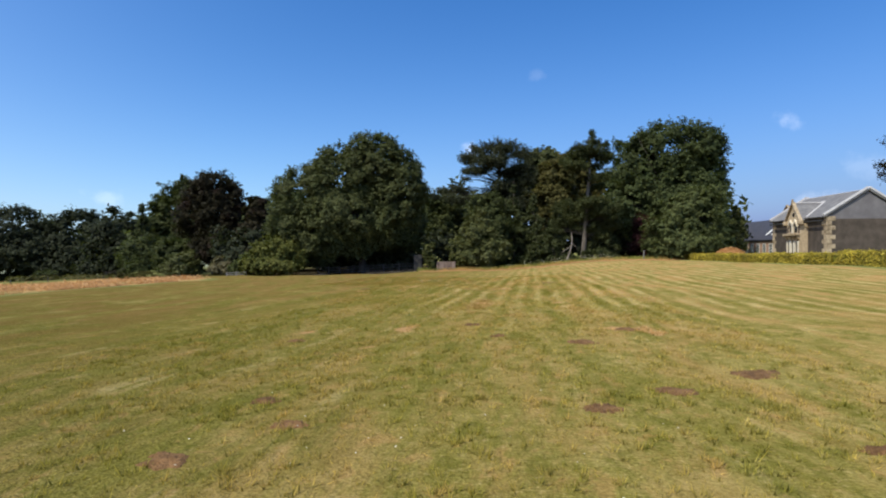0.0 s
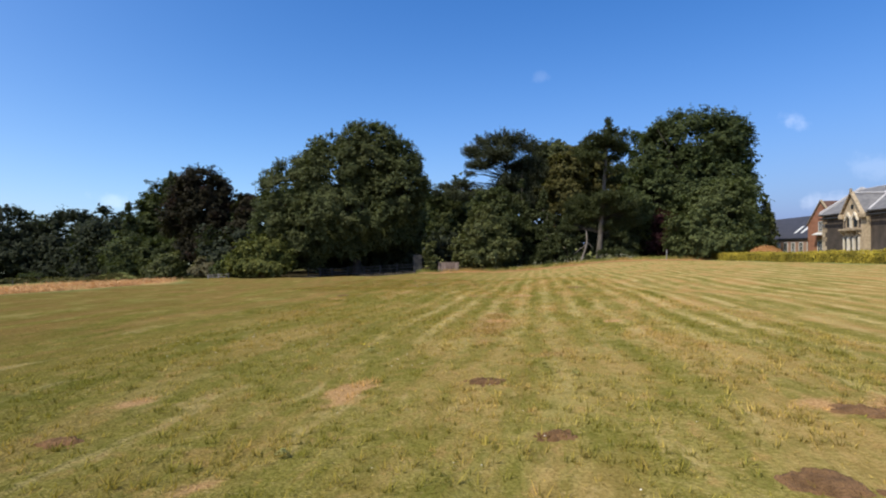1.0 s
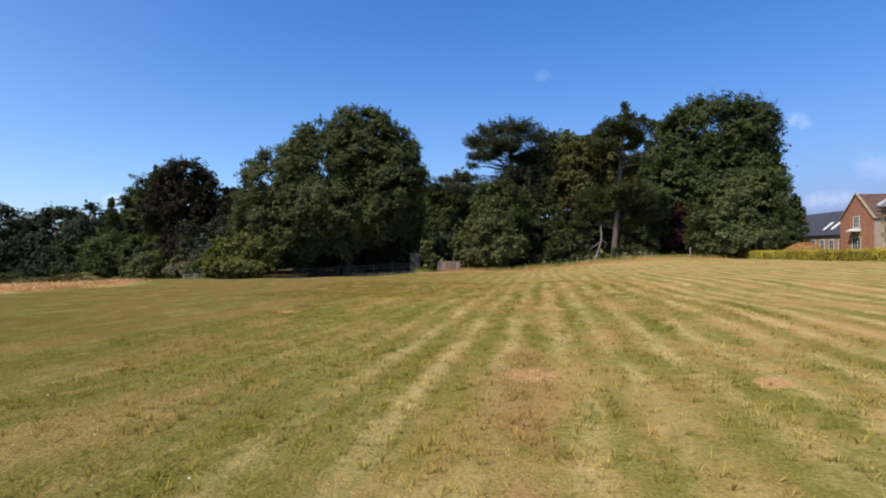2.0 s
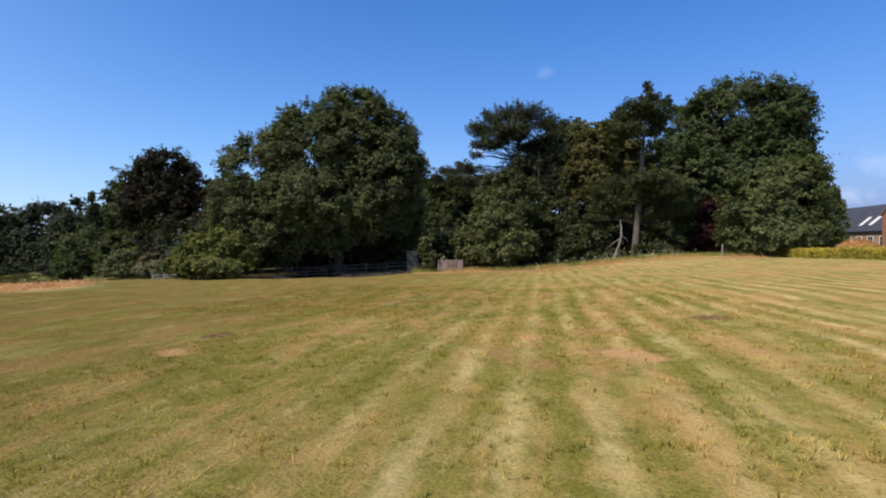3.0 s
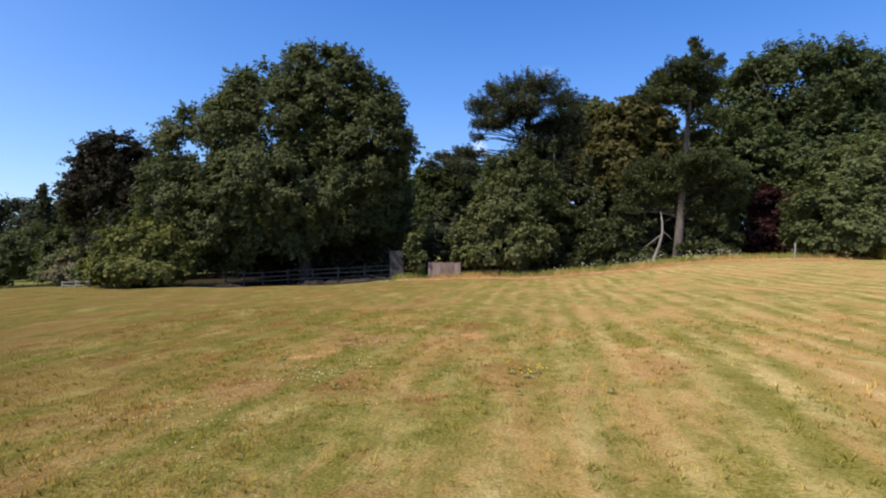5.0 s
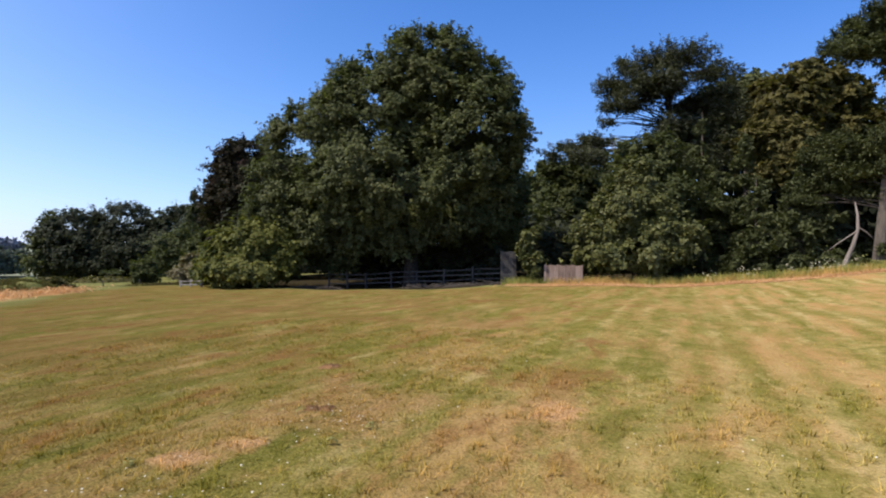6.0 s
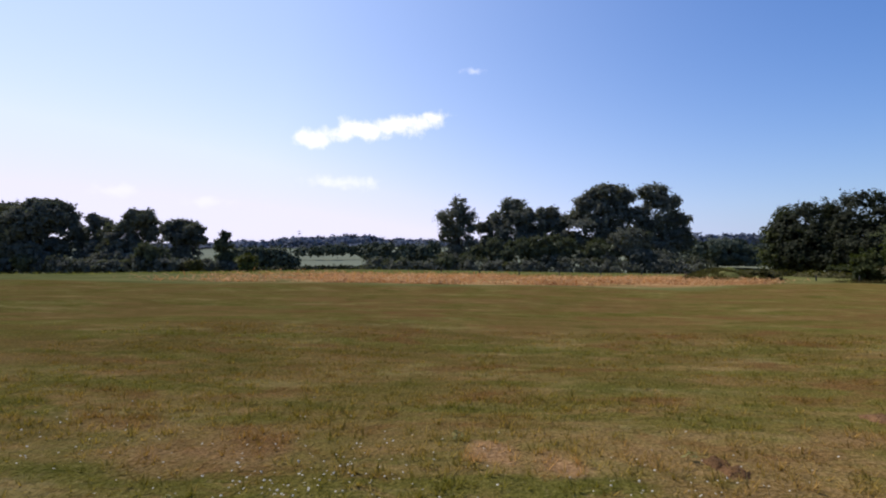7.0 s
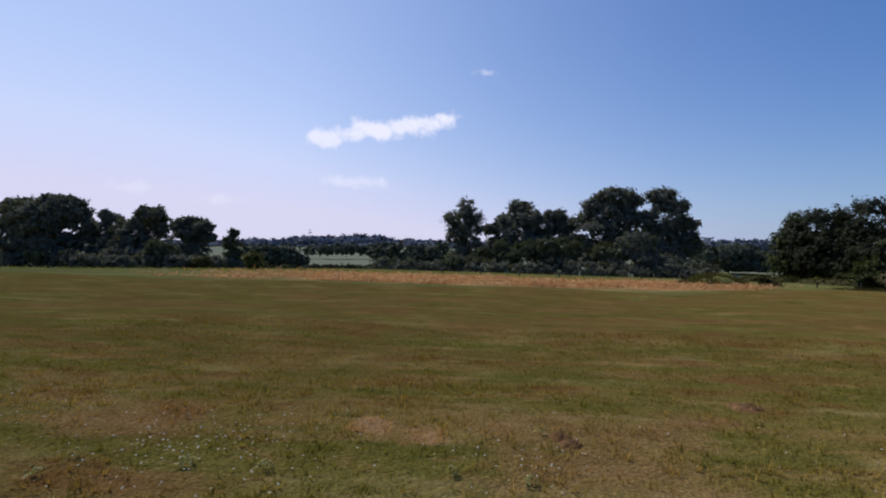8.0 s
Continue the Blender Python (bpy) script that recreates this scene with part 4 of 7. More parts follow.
def soil_scar(x, y, a, b, turn):
    """A low, crumbly heap of bare soil pushed up through the turf."""
    bm = bmesh.new()
    bmesh.ops.create_grid(bm, x_segments=24, y_segments=20, size=1.0)
    off = rng.uniform(0, 50)
    for v in bm.verts:
        u, w = v.co.x * 1.25, v.co.y * 1.25
        e = math.hypot(u, w) + 0.45 * noise.noise((u * 1.9 + off, w * 1.9, 0)) + 0.3 * noise.noise((u * 5 + off, w * 5, 7))
        v.co.x, v.co.y = u * a, w * b
        g = gz(x + v.co.x, y + v.co.y) - gz(x, y)
        v.co.z = g + 0.05 * max(-0.5, 0.75 - e * e) + 0.02 * noise.noise((u * 5 + off, w * 5, 3)) * (e < 1)
    ob = thing("molehill", x, y, gz(x, y) - 0.002, "flattened reddish-brown molehill in mown grass", "molehill", "molehills in the meadow", "", turn)
    p_ = part("soil", bm, SOIL, ob)
    p_.data.shade_smooth()


for row in SCARS:
    soil_scar(*row)

# ---------------------------------------------------------------- trees north of the meadow
# this trunk takes the darker bark in place of shade beneath its crown
tree("broad_tree", -21.30, 70.33, [(-19.78, 70.69, 12.83, 4.86, 4.38, 4.17), (-23.46, 70.06, 11.22, 4.86, 4.38, 4.34), (-16.3, 71.13, 11.44, 3.04, 2.74, 3.47), (-24.53, 69.88, 9.7, 5.43, 4.88, 4.56), (-29.03, 69.12, 8.18, 4.56, 4.1, 4.34), (-16.4, 70.08, 8.43, 4.02, 3.62, 4.66), (-22.78, 69.63, 5.3, 7.29, 6.56, 3.65), (-16.96, 73.63, 4.95, 3.92, 3.52, 4.38), (-30.41, 66.83, 4.51, 2.97, 2.68, 3.51), (-21.5, 72.86, 2.64, 6.45, 5.8, 2.3), (-26.72, 68.45, 2.28, 4.66, 4.19, 2.63), (-16.63, 75.7, 2.49, 2.65, 2.39, 2.41), (-13.82, 71.14, 8.96, 1.63, 1.47, 2.36), (-20.5, 72.61, 14.78, 1.91, 1.72, 2.09), (-22.5, 68.9, 1.7, 3.6, 1.8, 1.8), (-26.5, 68.0, 0.9, 3.0, 1.8, 2.0), (-19.0, 69.6, 2.8, 3.0, 1.8, 1.5)],
     LEAF_OAK, "huge spreading broadleaf tree with dense dark green crown", size=0.26, lobe=0.62, cover=0.46, ragged=0.55, trunk=0.55, bark=BARK_DARK)
tree("copper_tree", -53.49, 87.22, [(-53.5, 87.38, 11.64, 4.14, 3.72, 3.2), (-52.71, 87.48, 7.11, 4.14, 3.72, 4), (-57.5, 87.69, 6.86, 3.39, 3.05, 4.07), (-51.91, 86.56, 1.75, 4.6, 4.14, 3.94), (-55.34, 87.06, 9.77, 3, 2.7, 3), (-51.06, 87.77, 9.78, 2.67, 2.4, 3)],
     LEAF_DARK, "rounded copper-dark broadleaf tree", size=0.42, lobe=0.9, cover=0.6)
tree("broad_tree", -73.85, 107.22, [(-76.88, 108.08, 10.51, 4, 3.6, 4.75), (-72.92, 108.66, 12.39, 3.25, 2.92, 4.25), (-76.22, 107.14, 4.24, 4.71, 4.24, 5.95), (-70.1, 107.02, 3.61, 4.91, 4.42, 6.14), (-74.35, 106.38, -1.31, 5.53, 4.97, 3.44)],
     LEAF_DEEP, "mid-green broadleaf tree at the wood's edge", size=0.5, lobe=1.1, cover=0.8)
conifer("conifer", -69.12, 101.08, 21.08, 3.26, "dark pointed conifer among broadleaf trees", NEEDLE, whorls=18, size=0.7, trunk=0.25)
conifer("spire_conifer", -78.71, 101.71, 15.42, 4.03, "slim dark spire-shaped conifer", NEEDLE, whorls=22, size=0.7, trunk=0.25, start=0.04)
tree("purple_tree", -45.35, 86.37, [(-44.9, 86.45, 7.85, 1.75, 1.58, 2.14), (-45.47, 86.35, 4.15, 2.73, 2.46, 3.21)],
     LEAF_DARK, "dark purple-leaved tree behind the wood's edge", size=0.8, lobe=1.6)
tree("fig_shrub", -30.94, 63.82, [(-30.95, 64.18, 0.91, 3.09, 2.78, 1.78), (-33.02, 63.33, -0.23, 2.1, 1.89, 1.45), (-29.16, 64.48, 0.22, 1.93, 1.74, 1.86), (-30.56, 63.22, -0.89, 3.38, 3.05, 0.98), (-34.14, 63.13, -0.92, 1.07, 0.96, 0.91)],
     LEAF_LIME, "large yellow-green shrub with big pale leaves", category='shrub', size=0.26, lobe=0.55, cover=0.62, trunk=0.1, aspect=0.8)
tree("shrub", -39.9, 66.6, [(-39.99, 67.0, -0.75, 1.15, 1.0, 1.0), (-40.4, 66.4, -1.5, 1.0, 0.9, 0.65), (-39.0, 66.8, -1.35, 0.8, 0.75, 0.8)],
     LEAF_DUSTY, "dusty grey-olive bush beside the low fence", category='shrub', size=0.2, lobe=0.45, cover=0.5, trunk=0.06)
tree("shrub", -35.6, 65.6, [(-35.4, 65.8, -0.6, 1.5, 1.3, 1.3), (-36.6, 65.4, -1.3, 1.2, 1.1, 0.8)],
     LEAF_BUSH, "dull green shrub crowding the yellow-green one", category='shrub', size=0.22, lobe=0.5, cover=0.5, trunk=0.06)
tree("shrub", -57.76, 84.54, [(-57.03, 84.65, -1.51, 2.73, 2.46, 2.34), (-59.93, 84.22, -2.68, 1.95, 1.75, 1.56)],
     LEAF_LAUREL, "pale olive bush at the meadow corner", category='shrub', size=0.3, lobe=0.6, trunk=0.06)
tree("shrub", -89.21, 95.87, [(-62.39, 79.82, -2.31, 1.49, 1.34, 1.86), (-105.83, 105.82, -5.23, 2.29, 2.06, 1.27)],
     LEAF_DEEP, "small dark bush in rough grass", category='shrub', size=0.4, lobe=0.7, trunk=0.06)
tree("broad_tree", -13.44, 93.71, [(-13.38, 95.03, 7.57, 3.25, 2.93, 3.05), (-15.52, 93.65, 6.46, 3, 2.7, 4), (-12.41, 93.14, 3.75, 3.94, 3.55, 4.6)],
     LEAF_DEEP, "mid-green tree filling a gap in the wood", size=0.42, lobe=0.95, cover=0.8)
pine("cedar", -4.70, 87.0, 20.6, (1.7, 0.2), [(-3.08, 84.93, 17.25, 3.24, 2.59, 0.82), (-5.87, 85.68, 16.94, 2.5, 2.0, 0.78), (-0.46, 88.51, 16.82, 2.62, 2.1, 1.0), (-7.53, 87.41, 15.9, 2.57, 2.06, 0.8), (-3.9, 84.97, 15.08, 3.62, 2.89, 1.17), (0.17, 86.67, 14.34, 2.16, 1.73, 1.08), (-8.54, 86.9, 16.27, 1.22, 0.97, 0.37), (-6.13, 85.3, 13.75, 2.69, 2.15, 0.7), (-2.19, 88.17, 13.88, 3.43, 2.75, 1.1), (-8.19, 85.07, 13.61, 1.28, 1.03, 0.41), (0.66, 86.46, 12.64, 2.14, 1.71, 1.19), (-8.55, 87.08, 12.69, 1.32, 1.06, 0.48), (-1.35, 87.43, 11.77, 2.7, 2.16, 0.96), (-9.38, 88.19, 11.16, 2.44, 1.95, 0.49), (-12.15, 89.28, 10.95, 2.5, 2.0, 0.56)]
     + [(-9.3, 85.92, 9.26, 3.04, 2.43, 0.47), (-13.74, 87.74, 10.01, 1.59, 1.27, 0.43), (-3.5, 88.5, 9.6, 3.2, 2.9, 1.2), (-3.2, 86.2, 11.3, 3.4, 2.6, 0.8), (-0.7, 86.9, 10.0, 2.9, 2.3, 1.0), (-5.6, 86.4, 9.3, 2.8, 2.2, 0.7), (-2.6, 86.0, 8.4, 3.4, 2.7, 0.9)],
    NEEDLE_BLUE, "old cedar with dark layered shelves of needles", trunk=0.42, size=0.36, cover=0.32, aspect=0.24)
conifer("conifer", -1.06, 80.80, 13.08, 4.32, "dense dark drooping conifer below the cedar", NEEDLE, whorls=16, per=7, size=0.45, trunk=0.22, start=0.04, droop=0.3, dense=1.5)
conifer("conifer", 1.84, 80.27, 11.13, 3.48, "dense dark drooping conifer below the cedar", NEEDLE, whorls=15, per=7, size=0.45, trunk=0.2, start=0.04, droop=0.35, dense=1.5)
tree("holly", -4.40, 77.63, [(-5.01, 78.17, 7.38, 2.34, 2.1, 2.19), (-4.03, 77.3, 4.38, 2.86, 2.57, 2.38)],
     LEAF_DEEP, "dark evergreen bush behind the laurel", size=0.3, lobe=0.8, cover=0.7, trunk=0.15)
tree("laurel", -5.59, 71.67, [(-5.82, 71.92, 2.93, 2.63, 2.36, 2.2), (-7.65, 71.1, 1.02, 1.88, 1.69, 1.88), (-4.14, 71.68, 1.23, 2.72, 2.45, 1.88), (-5.79, 71.4, 0.27, 3.56, 3.2, 1.09), (-5.65, 72.47, 5.1, 1.72, 1.54, 1.5)],
     LEAF_LAUREL, "tall grey-green laurel bush at the meadow edge", category='shrub', size=0.24, lobe=0.6, cover=0.62, trunk=0.12, aspect=0.7)
tree("sapling", -11.71, 68.39, [(-11.85, 68.37, 1.21, 0.52, 0.46, 0.64), (-11.61, 68.4, 0.02, 0.68, 0.61, 0.64), (-11.34, 68.46, 1.72, 0.36, 0.32, 0.36), (-12.24, 68.3, 0.61, 0.36, 0.32, 0.48), (-11.46, 68.42, -0.78, 0.36, 0.32, 0.36)],
     LEAF_LAUREL, "young broadleaf sapling beside the grey fence panel", category='sapling', size=0.26, lobe=0.3, cover=0.45, trunk=0.05, aspect=0.75)
tree("olive_tree", 4.67, 84.79, [(5.62, 86.05, 12.1, 2.75, 2.48, 3.03), (7.72, 87.43, 14.56, 1.96, 1.77, 2.13), (4.65, 84.85, 8.64, 2.7, 2.43, 3.24), (4.27, 87.87, 13.96, 1.37, 1.24, 1.26), (9.62, 88.24, 12.88, 2.04, 1.84, 2.38), (10.5, 87.86, 9.79, 2.53, 2.27, 2.69), (9.07, 88.62, 7.39, 3.43, 3.09, 2.86)],
     LEAF_OLIVE, "olive-brown tree beside tall conifers", size=0.45, lobe=0.9, cover=0.9, trunk=0.22, bark=BARK_PALE)
tree("broad_tree", 4.64, 103.10, [(3.92, 102.99, 17.33, 3.42, 3.08, 2.62), (4.91, 103.14, 13.3, 4.53, 4.07, 4.02)],
     LEAF_OAK, "round-topped tree behind the cedar", size=0.7, lobe=1.6)
pine("tall_conifer", 8.33, 74.5, 17.45, (1.25, 0.0), [(9.39, 73.84, 16.51, 0.59, 0.6, 0.59), (9.57, 73.6, 15.49, 1.15, 1.0, 0.5), (9.2, 75.2, 15.9, 0.85, 0.8, 0.5), (9.45, 74.5, 16.9, 0.35, 0.35, 0.5), (10.79, 73.85, 15.27, 0.99, 0.79, 0.35), (9.14, 73.9, 14.6, 2.53, 2.03, 0.63), (7.67, 75.75, 15.27, 1.01, 0.81, 0.35), (8.8, 74.77, 13.93, 2.56, 2.05, 0.59), (6.69, 74.41, 13.33, 1.35, 1.08, 0.39), (10.43, 75.37, 13.87, 1.71, 1.37, 0.55), (7.69, 73.0, 12.44, 2.15, 1.72, 0.51), (9.72, 75.16, 12.55, 1.68, 1.35, 0.59), (5.89, 74.1, 12.77, 0.76, 0.61, 0.29), (10.17, 73.19, 10.83, 1.61, 1.29, 0.47)]
     + [(10.03, 75.88, 9.99, 1.49, 1.19, 0.4), (9.11, 73.56, 7.45, 2.61, 2.09, 0.56), (7.32, 74.92, 7.17, 2.28, 1.82, 0.57), (10.52, 73.85, 6.43, 2.65, 2.12, 0.57), (5.75, 75.27, 6.56, 1.42, 1.14, 0.47), (8.71, 75.21, 5.88, 3.17, 2.53, 0.58), (11.74, 73.6, 5.3, 1.32, 1.06, 0.52), (6.49, 75.56, 5.09, 2.1, 1.68, 0.57), (11.38, 75.0, 4.57, 2.23, 1.78, 0.48), (9.41, 75.08, 4.3, 2.68, 2.15, 0.58), (5.39, 75.52, 3.95, 1.8, 1.44, 0.57), (10.28, 74.27, 3.22, 1.8, 1.44, 0.43)],
    NEEDLE, "tall open conifer with bare stretch of trunk", trunk=0.3, size=0.28, cover=0.8, aspect=0.27)
conifer("conifer", 2.20, 77.29, 6.95, 2.89, "dark drooping young conifer under the wood", NEEDLE, whorls=12, size=0.45, trunk=0.16, start=0.05)
conifer("conifer", 4.68, 76.18, 7.83, 3.38, "drooping conifer with olive foliage", NEEDLE, whorls=13, size=0.45, trunk=0.18, start=0.1, droop=0.35)
conifer("conifer", 11.03, 75.72, 7.05, 3.04, "drooping conifer at the wood's edge", NEEDLE, whorls=12, size=0.45, trunk=0.18, start=0.22, droop=0.35)
tree("broad_tree", 23.58, 87.80, [(24.57, 88.97, 16.72, 6.77, 6.1, 4.79), (19.17, 87.12, 13.43, 5.06, 4.55, 5.3), (28.32, 89.54, 13.41, 3.8, 3.42, 5.12), (23.75, 85.8, 9.14, 7.55, 6.79, 4.77), (16.45, 83.67, 8.26, 4.31, 3.88, 4.7), (16.17, 89.7, 14.76, 3.39, 3.05, 4.24), (21.2, 87.6, 16.4, 4.6, 4.1, 4.2), (27.6, 89.0, 17.0, 4.2, 3.8, 3.6)],
     LEAF_DOME, "very tall broadleaf tree with rounded dense crown", size=0.38, lobe=0.9, cover=0.45, trunk=0.6)
tree("broad_tree", 22.83, 90.29, [(24.34, 90.15, 8.4, 4.49, 4.04, 4.49), (20.35, 90.51, 9.11, 4, 3.6, 3.43)],
     LEAF_DEEP, "dark broadleaf tree in the wood's shade", size=0.5, lobe=1.0, cover=0.7)
tree("round_bush", 22.59, 75.93, [(23.03, 76.58, 5.53, 4.33, 3.9, 3.63), (19.16, 73.96, 2.89, 3.05, 2.74, 2.71), (25.3, 76.93, 3.64, 2.52, 2.26, 3.08), (21.17, 74.27, 1.74, 4.88, 4.39, 1.63), (27.01, 79.22, 1.76, 2.16, 1.94, 1.44), (24.65, 77.85, 7.93, 2.84, 2.55, 1.77)],
     LEAF_BUSH, "big rounded green bush beside the golden hedge", category='bush', size=0.31, lobe=0.8, cover=0.55, trunk=0.2, aspect=0.65)
tree("purple_shrub", 17.45, 80.86, [(17.59, 80.89, 4.16, 1.81, 1.63, 2), (17.27, 80.82, 1.78, 1.62, 1.46, 1.91)],
     LEAF_PURPLE, "dark purple-leaved shrub in the wood's shade", category='shrub', size=0.3, lobe=0.6, trunk=0.1)
tree("thin_tree", 31.85, 84.01, [(31.44, 83.95, 6.37, 0.53, 0.48, 1.22), (31.96, 84.03, 4.84, 0.69, 0.62, 1.37), (32.11, 84.05, 2.71, 0.99, 0.89, 1.83), (31.06, 83.89, 4.23, 0.61, 0.55, 1.37)],
     LEAF_LAUREL, "thin sparse young tree behind the bush", size=0.26, lobe=0.4, cover=0.07, trunk=0.08)
tree("roadside_tree", 35.59, 51.67, [(30.9, 49, 9.22, 1.68, 1.51, 1.68), (29.12, 47.72, 7.77, 0.73, 0.66, 0.82), (35.1, 51.64, 11.14, 2.92, 2.63, 2.44)],
     LEAF_DARK, "tall tree with dark reddish sprays behind the lodge", size=0.17, lobe=0.9, cover=0.02, trunk=0.22)
tree("broad_tree", -68.50, 93.50, [(-71.03, 93.5, -0.24, 5.34, 4.8, 3.51), (-64.9, 93.51, 0, 4.51, 4.06, 3.46)],
     LEAF_DEEP, "low spreading tree beside the copper one", size=0.45, lobe=0.9, cover=0.55, trunk=0.2)

# added dark masses that stand in for the gloom under the big crown
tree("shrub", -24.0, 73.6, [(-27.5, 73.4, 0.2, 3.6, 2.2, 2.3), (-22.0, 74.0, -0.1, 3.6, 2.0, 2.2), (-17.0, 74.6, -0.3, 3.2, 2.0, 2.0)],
     LEAF_SHADY, "dark foliage standing in for shade behind the rail fence", category='shrub', size=0.32, lobe=0.7, cover=0.5, trunk=0.08)
# undergrowth added to close the wood, its leaves darkened for shade
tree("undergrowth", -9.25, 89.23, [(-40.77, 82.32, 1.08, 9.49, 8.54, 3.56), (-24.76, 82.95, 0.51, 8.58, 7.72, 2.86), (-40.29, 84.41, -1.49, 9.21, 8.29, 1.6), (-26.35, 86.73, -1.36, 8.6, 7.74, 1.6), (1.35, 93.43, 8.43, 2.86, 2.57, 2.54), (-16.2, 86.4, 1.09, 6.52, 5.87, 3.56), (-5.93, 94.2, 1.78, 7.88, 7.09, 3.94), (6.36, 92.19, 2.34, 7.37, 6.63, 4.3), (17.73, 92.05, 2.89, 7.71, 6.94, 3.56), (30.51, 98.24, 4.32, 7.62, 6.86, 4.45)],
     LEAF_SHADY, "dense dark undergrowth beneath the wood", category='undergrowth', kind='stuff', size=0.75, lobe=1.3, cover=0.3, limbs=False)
tree("wood_behind", -22.29, 121.15, [(-82.98, 119.98, 2.69, 11.91, 10.72, 5.96), (-57.07, 118.9, 6.41, 12.71, 11.44, 8.9), (-35.13, 120.25, 7.54, 13.75, 12.37, 8.75), (-16.34, 121.12, 7.41, 12.28, 11.06, 7.98), (3.06, 123.09, 9.76, 12.18, 10.96, 8.52), (21.72, 122.93, 9.51, 11.86, 10.67, 8.9), (38.59, 123.49, 7.01, 8.15, 7.34, 6.99), (-106.0, 146.0, 1.0, 15.0, 11.0, 8.5), (-132.0, 164.0, 1.0, 18.0, 13.0, 9.5), (-163.0, 168.0, 1.5, 18.0, 13.0, 10.0)],
     LEAF_DEEP, "shaded trees deeper in the wood", category='wood', kind='stuff', size=1.6, lobe=2.4, cover=0.5, limbs=False)

# ---------------------------------------------------------------- trees far west
tree("far_pine", -152.26, 33.82, [(-150.78, 34.58, 10.91, 2.26, 2.82, 2.51), (-150.77, 32.09, 8.09, 3.26, 4.08, 2.04), (-151.94, 36.77, 8.15, 2.02, 2.53, 1.9), (-152.86, 33.6, 4.86, 4.32, 5.41, 2.23), (-153.78, 31.51, 2.49, 2.56, 3.2, 1.6), (-152.47, 35.21, 0.11, 3.55, 4.44, 3.17), (-152.37, 33.33, -3.07, 3.8, 4.75, 2.54)],
     LEAF_MID, "tall layered pine far across the meadow", size=0.6, lobe=0.8, cover=0.55, trunk=0.4, flat=0.6, ragged=0.9, group='trees far across the western meadow')
tree("far_tree", -162.74, 48.43, [(-163.82, 49.84, 11.44, 3.41, 4.27, 2.73), (-163.8, 46.33, 7.73, 3.55, 4.44, 3.07), (-160.0, 53.0, 8.21, 3.2, 4.0, 3.0), (-161.39, 42.05, 5.62, 2.42, 3.02, 1.51), (-163.06, 49.65, 2.64, 6.52, 8.15, 5.09), (-162.26, 45.44, -0.73, 4.87, 6.08, 4.39)],
     LEAF_MID, "dark broadleaf tree beyond the hay", size=0.75, lobe=1.1, cover=0.62, trunk=0.45, group='trees far across the western meadow')
tree("far_tree", -164.75, 60.31, [(-163.1, 60.1, 9.36, 2.72, 3.4, 2.21), (-163.41, 57.5, 6.36, 4.08, 5.11, 3.4), (-163.62, 63.16, 6.37, 3.0, 3.75, 2.73), (-165.43, 60.79, 1.84, 6.07, 7.58, 5.17)],
     LEAF_MID, "lower dark broadleaf tree between taller ones", size=0.75, lobe=1.1, cover=0.62, trunk=0.4, group='trees far across the western meadow')
tree("far_tree", -161.45, 77.27, [(-161.03, 77.1, 14.79, 4.83, 6.04, 2.51), (-160.29, 72.6, 12.13, 3.74, 4.67, 2.67), (-162.76, 67.94, 8.33, 2.44, 3.05, 2.2), (-160.78, 81.83, 13.77, 2.68, 3.35, 2.01), (-161.91, 77.35, 8.94, 7.01, 8.77, 4.72), (-159.48, 70.39, 4.26, 5.84, 7.3, 5.64), (-162.74, 83.24, 5.18, 6.51, 8.13, 6.1)],
     LEAF_MID, "broad dark tree with ragged top", size=0.75, lobe=1.1, cover=0.62, trunk=0.5, ragged=0.8, group='trees far across the western meadow')
tree("far_tree", -163.50, 93.15, [(-163.28, 91.08, 15.27, 3.54, 4.42, 2.38), (-162.52, 94.36, 12.56, 3.52, 4.4, 2.37), (-165.09, 98.86, 7.42, 3.3, 4.13, 2.06), (-162.42, 91.95, 8.46, 4.87, 6.09, 4.74), (-162.51, 98.87, 3.54, 2.44, 3.05, 1.69), (-165.93, 98.08, 0.75, 4.7, 5.88, 4.15), (-163.17, 91.47, -0.59, 6.8, 8.5, 6.12)],
     LEAF_MID, "wide dark tree with feathery edge", size=0.7, lobe=1.0, cover=0.55, trunk=0.5, ragged=1.0, group='trees far across the western meadow')
tree("far_bush", -142.21, 42.04, [(-143.0, 43.49, -0.88, 2.61, 2.23, 3.27), (-140.99, 39.78, -2.04, 2.11, 2.64, 2.2)],
     LEAF_WILLOW, "slim grey-green willow bush before darker trees", category="bush", size=0.5, lobe=0.9, cover=0.5, trunk=0.12, group='trees far across the western meadow')
tree("far_bush", -140.66, 48.33, [(-140.25, 47.97, -1.41, 2.56, 3.2, 2.48), (-141.19, 50.92, -0.54, 2.11, 2.64, 2.64), (-140.7, 45.14, -3.17, 2.1, 2.63, 1.75)],
     LEAF_WILLOW, "rounded willow bush before darker trees", category="bush", size=0.5, lobe=0.9, cover=0.5, trunk=0.15, group='trees far across the western meadow')
tree("far_bush", -142.66, 57.95, [(-140.78, 55.17, -0.52, 3.04, 3.8, 2.92), (-142.73, 60.76, -0.23, 3.32, 4.15, 2.97), (-143.4, 57.7, -3.18, 5.24, 6.56, 2.38)],
     LEAF_WILLOW, "broad rounded willow bush before darker trees", category="bush", size=0.5, lobe=0.9, cover=0.5, trunk=0.15, group='trees far across the western meadow')
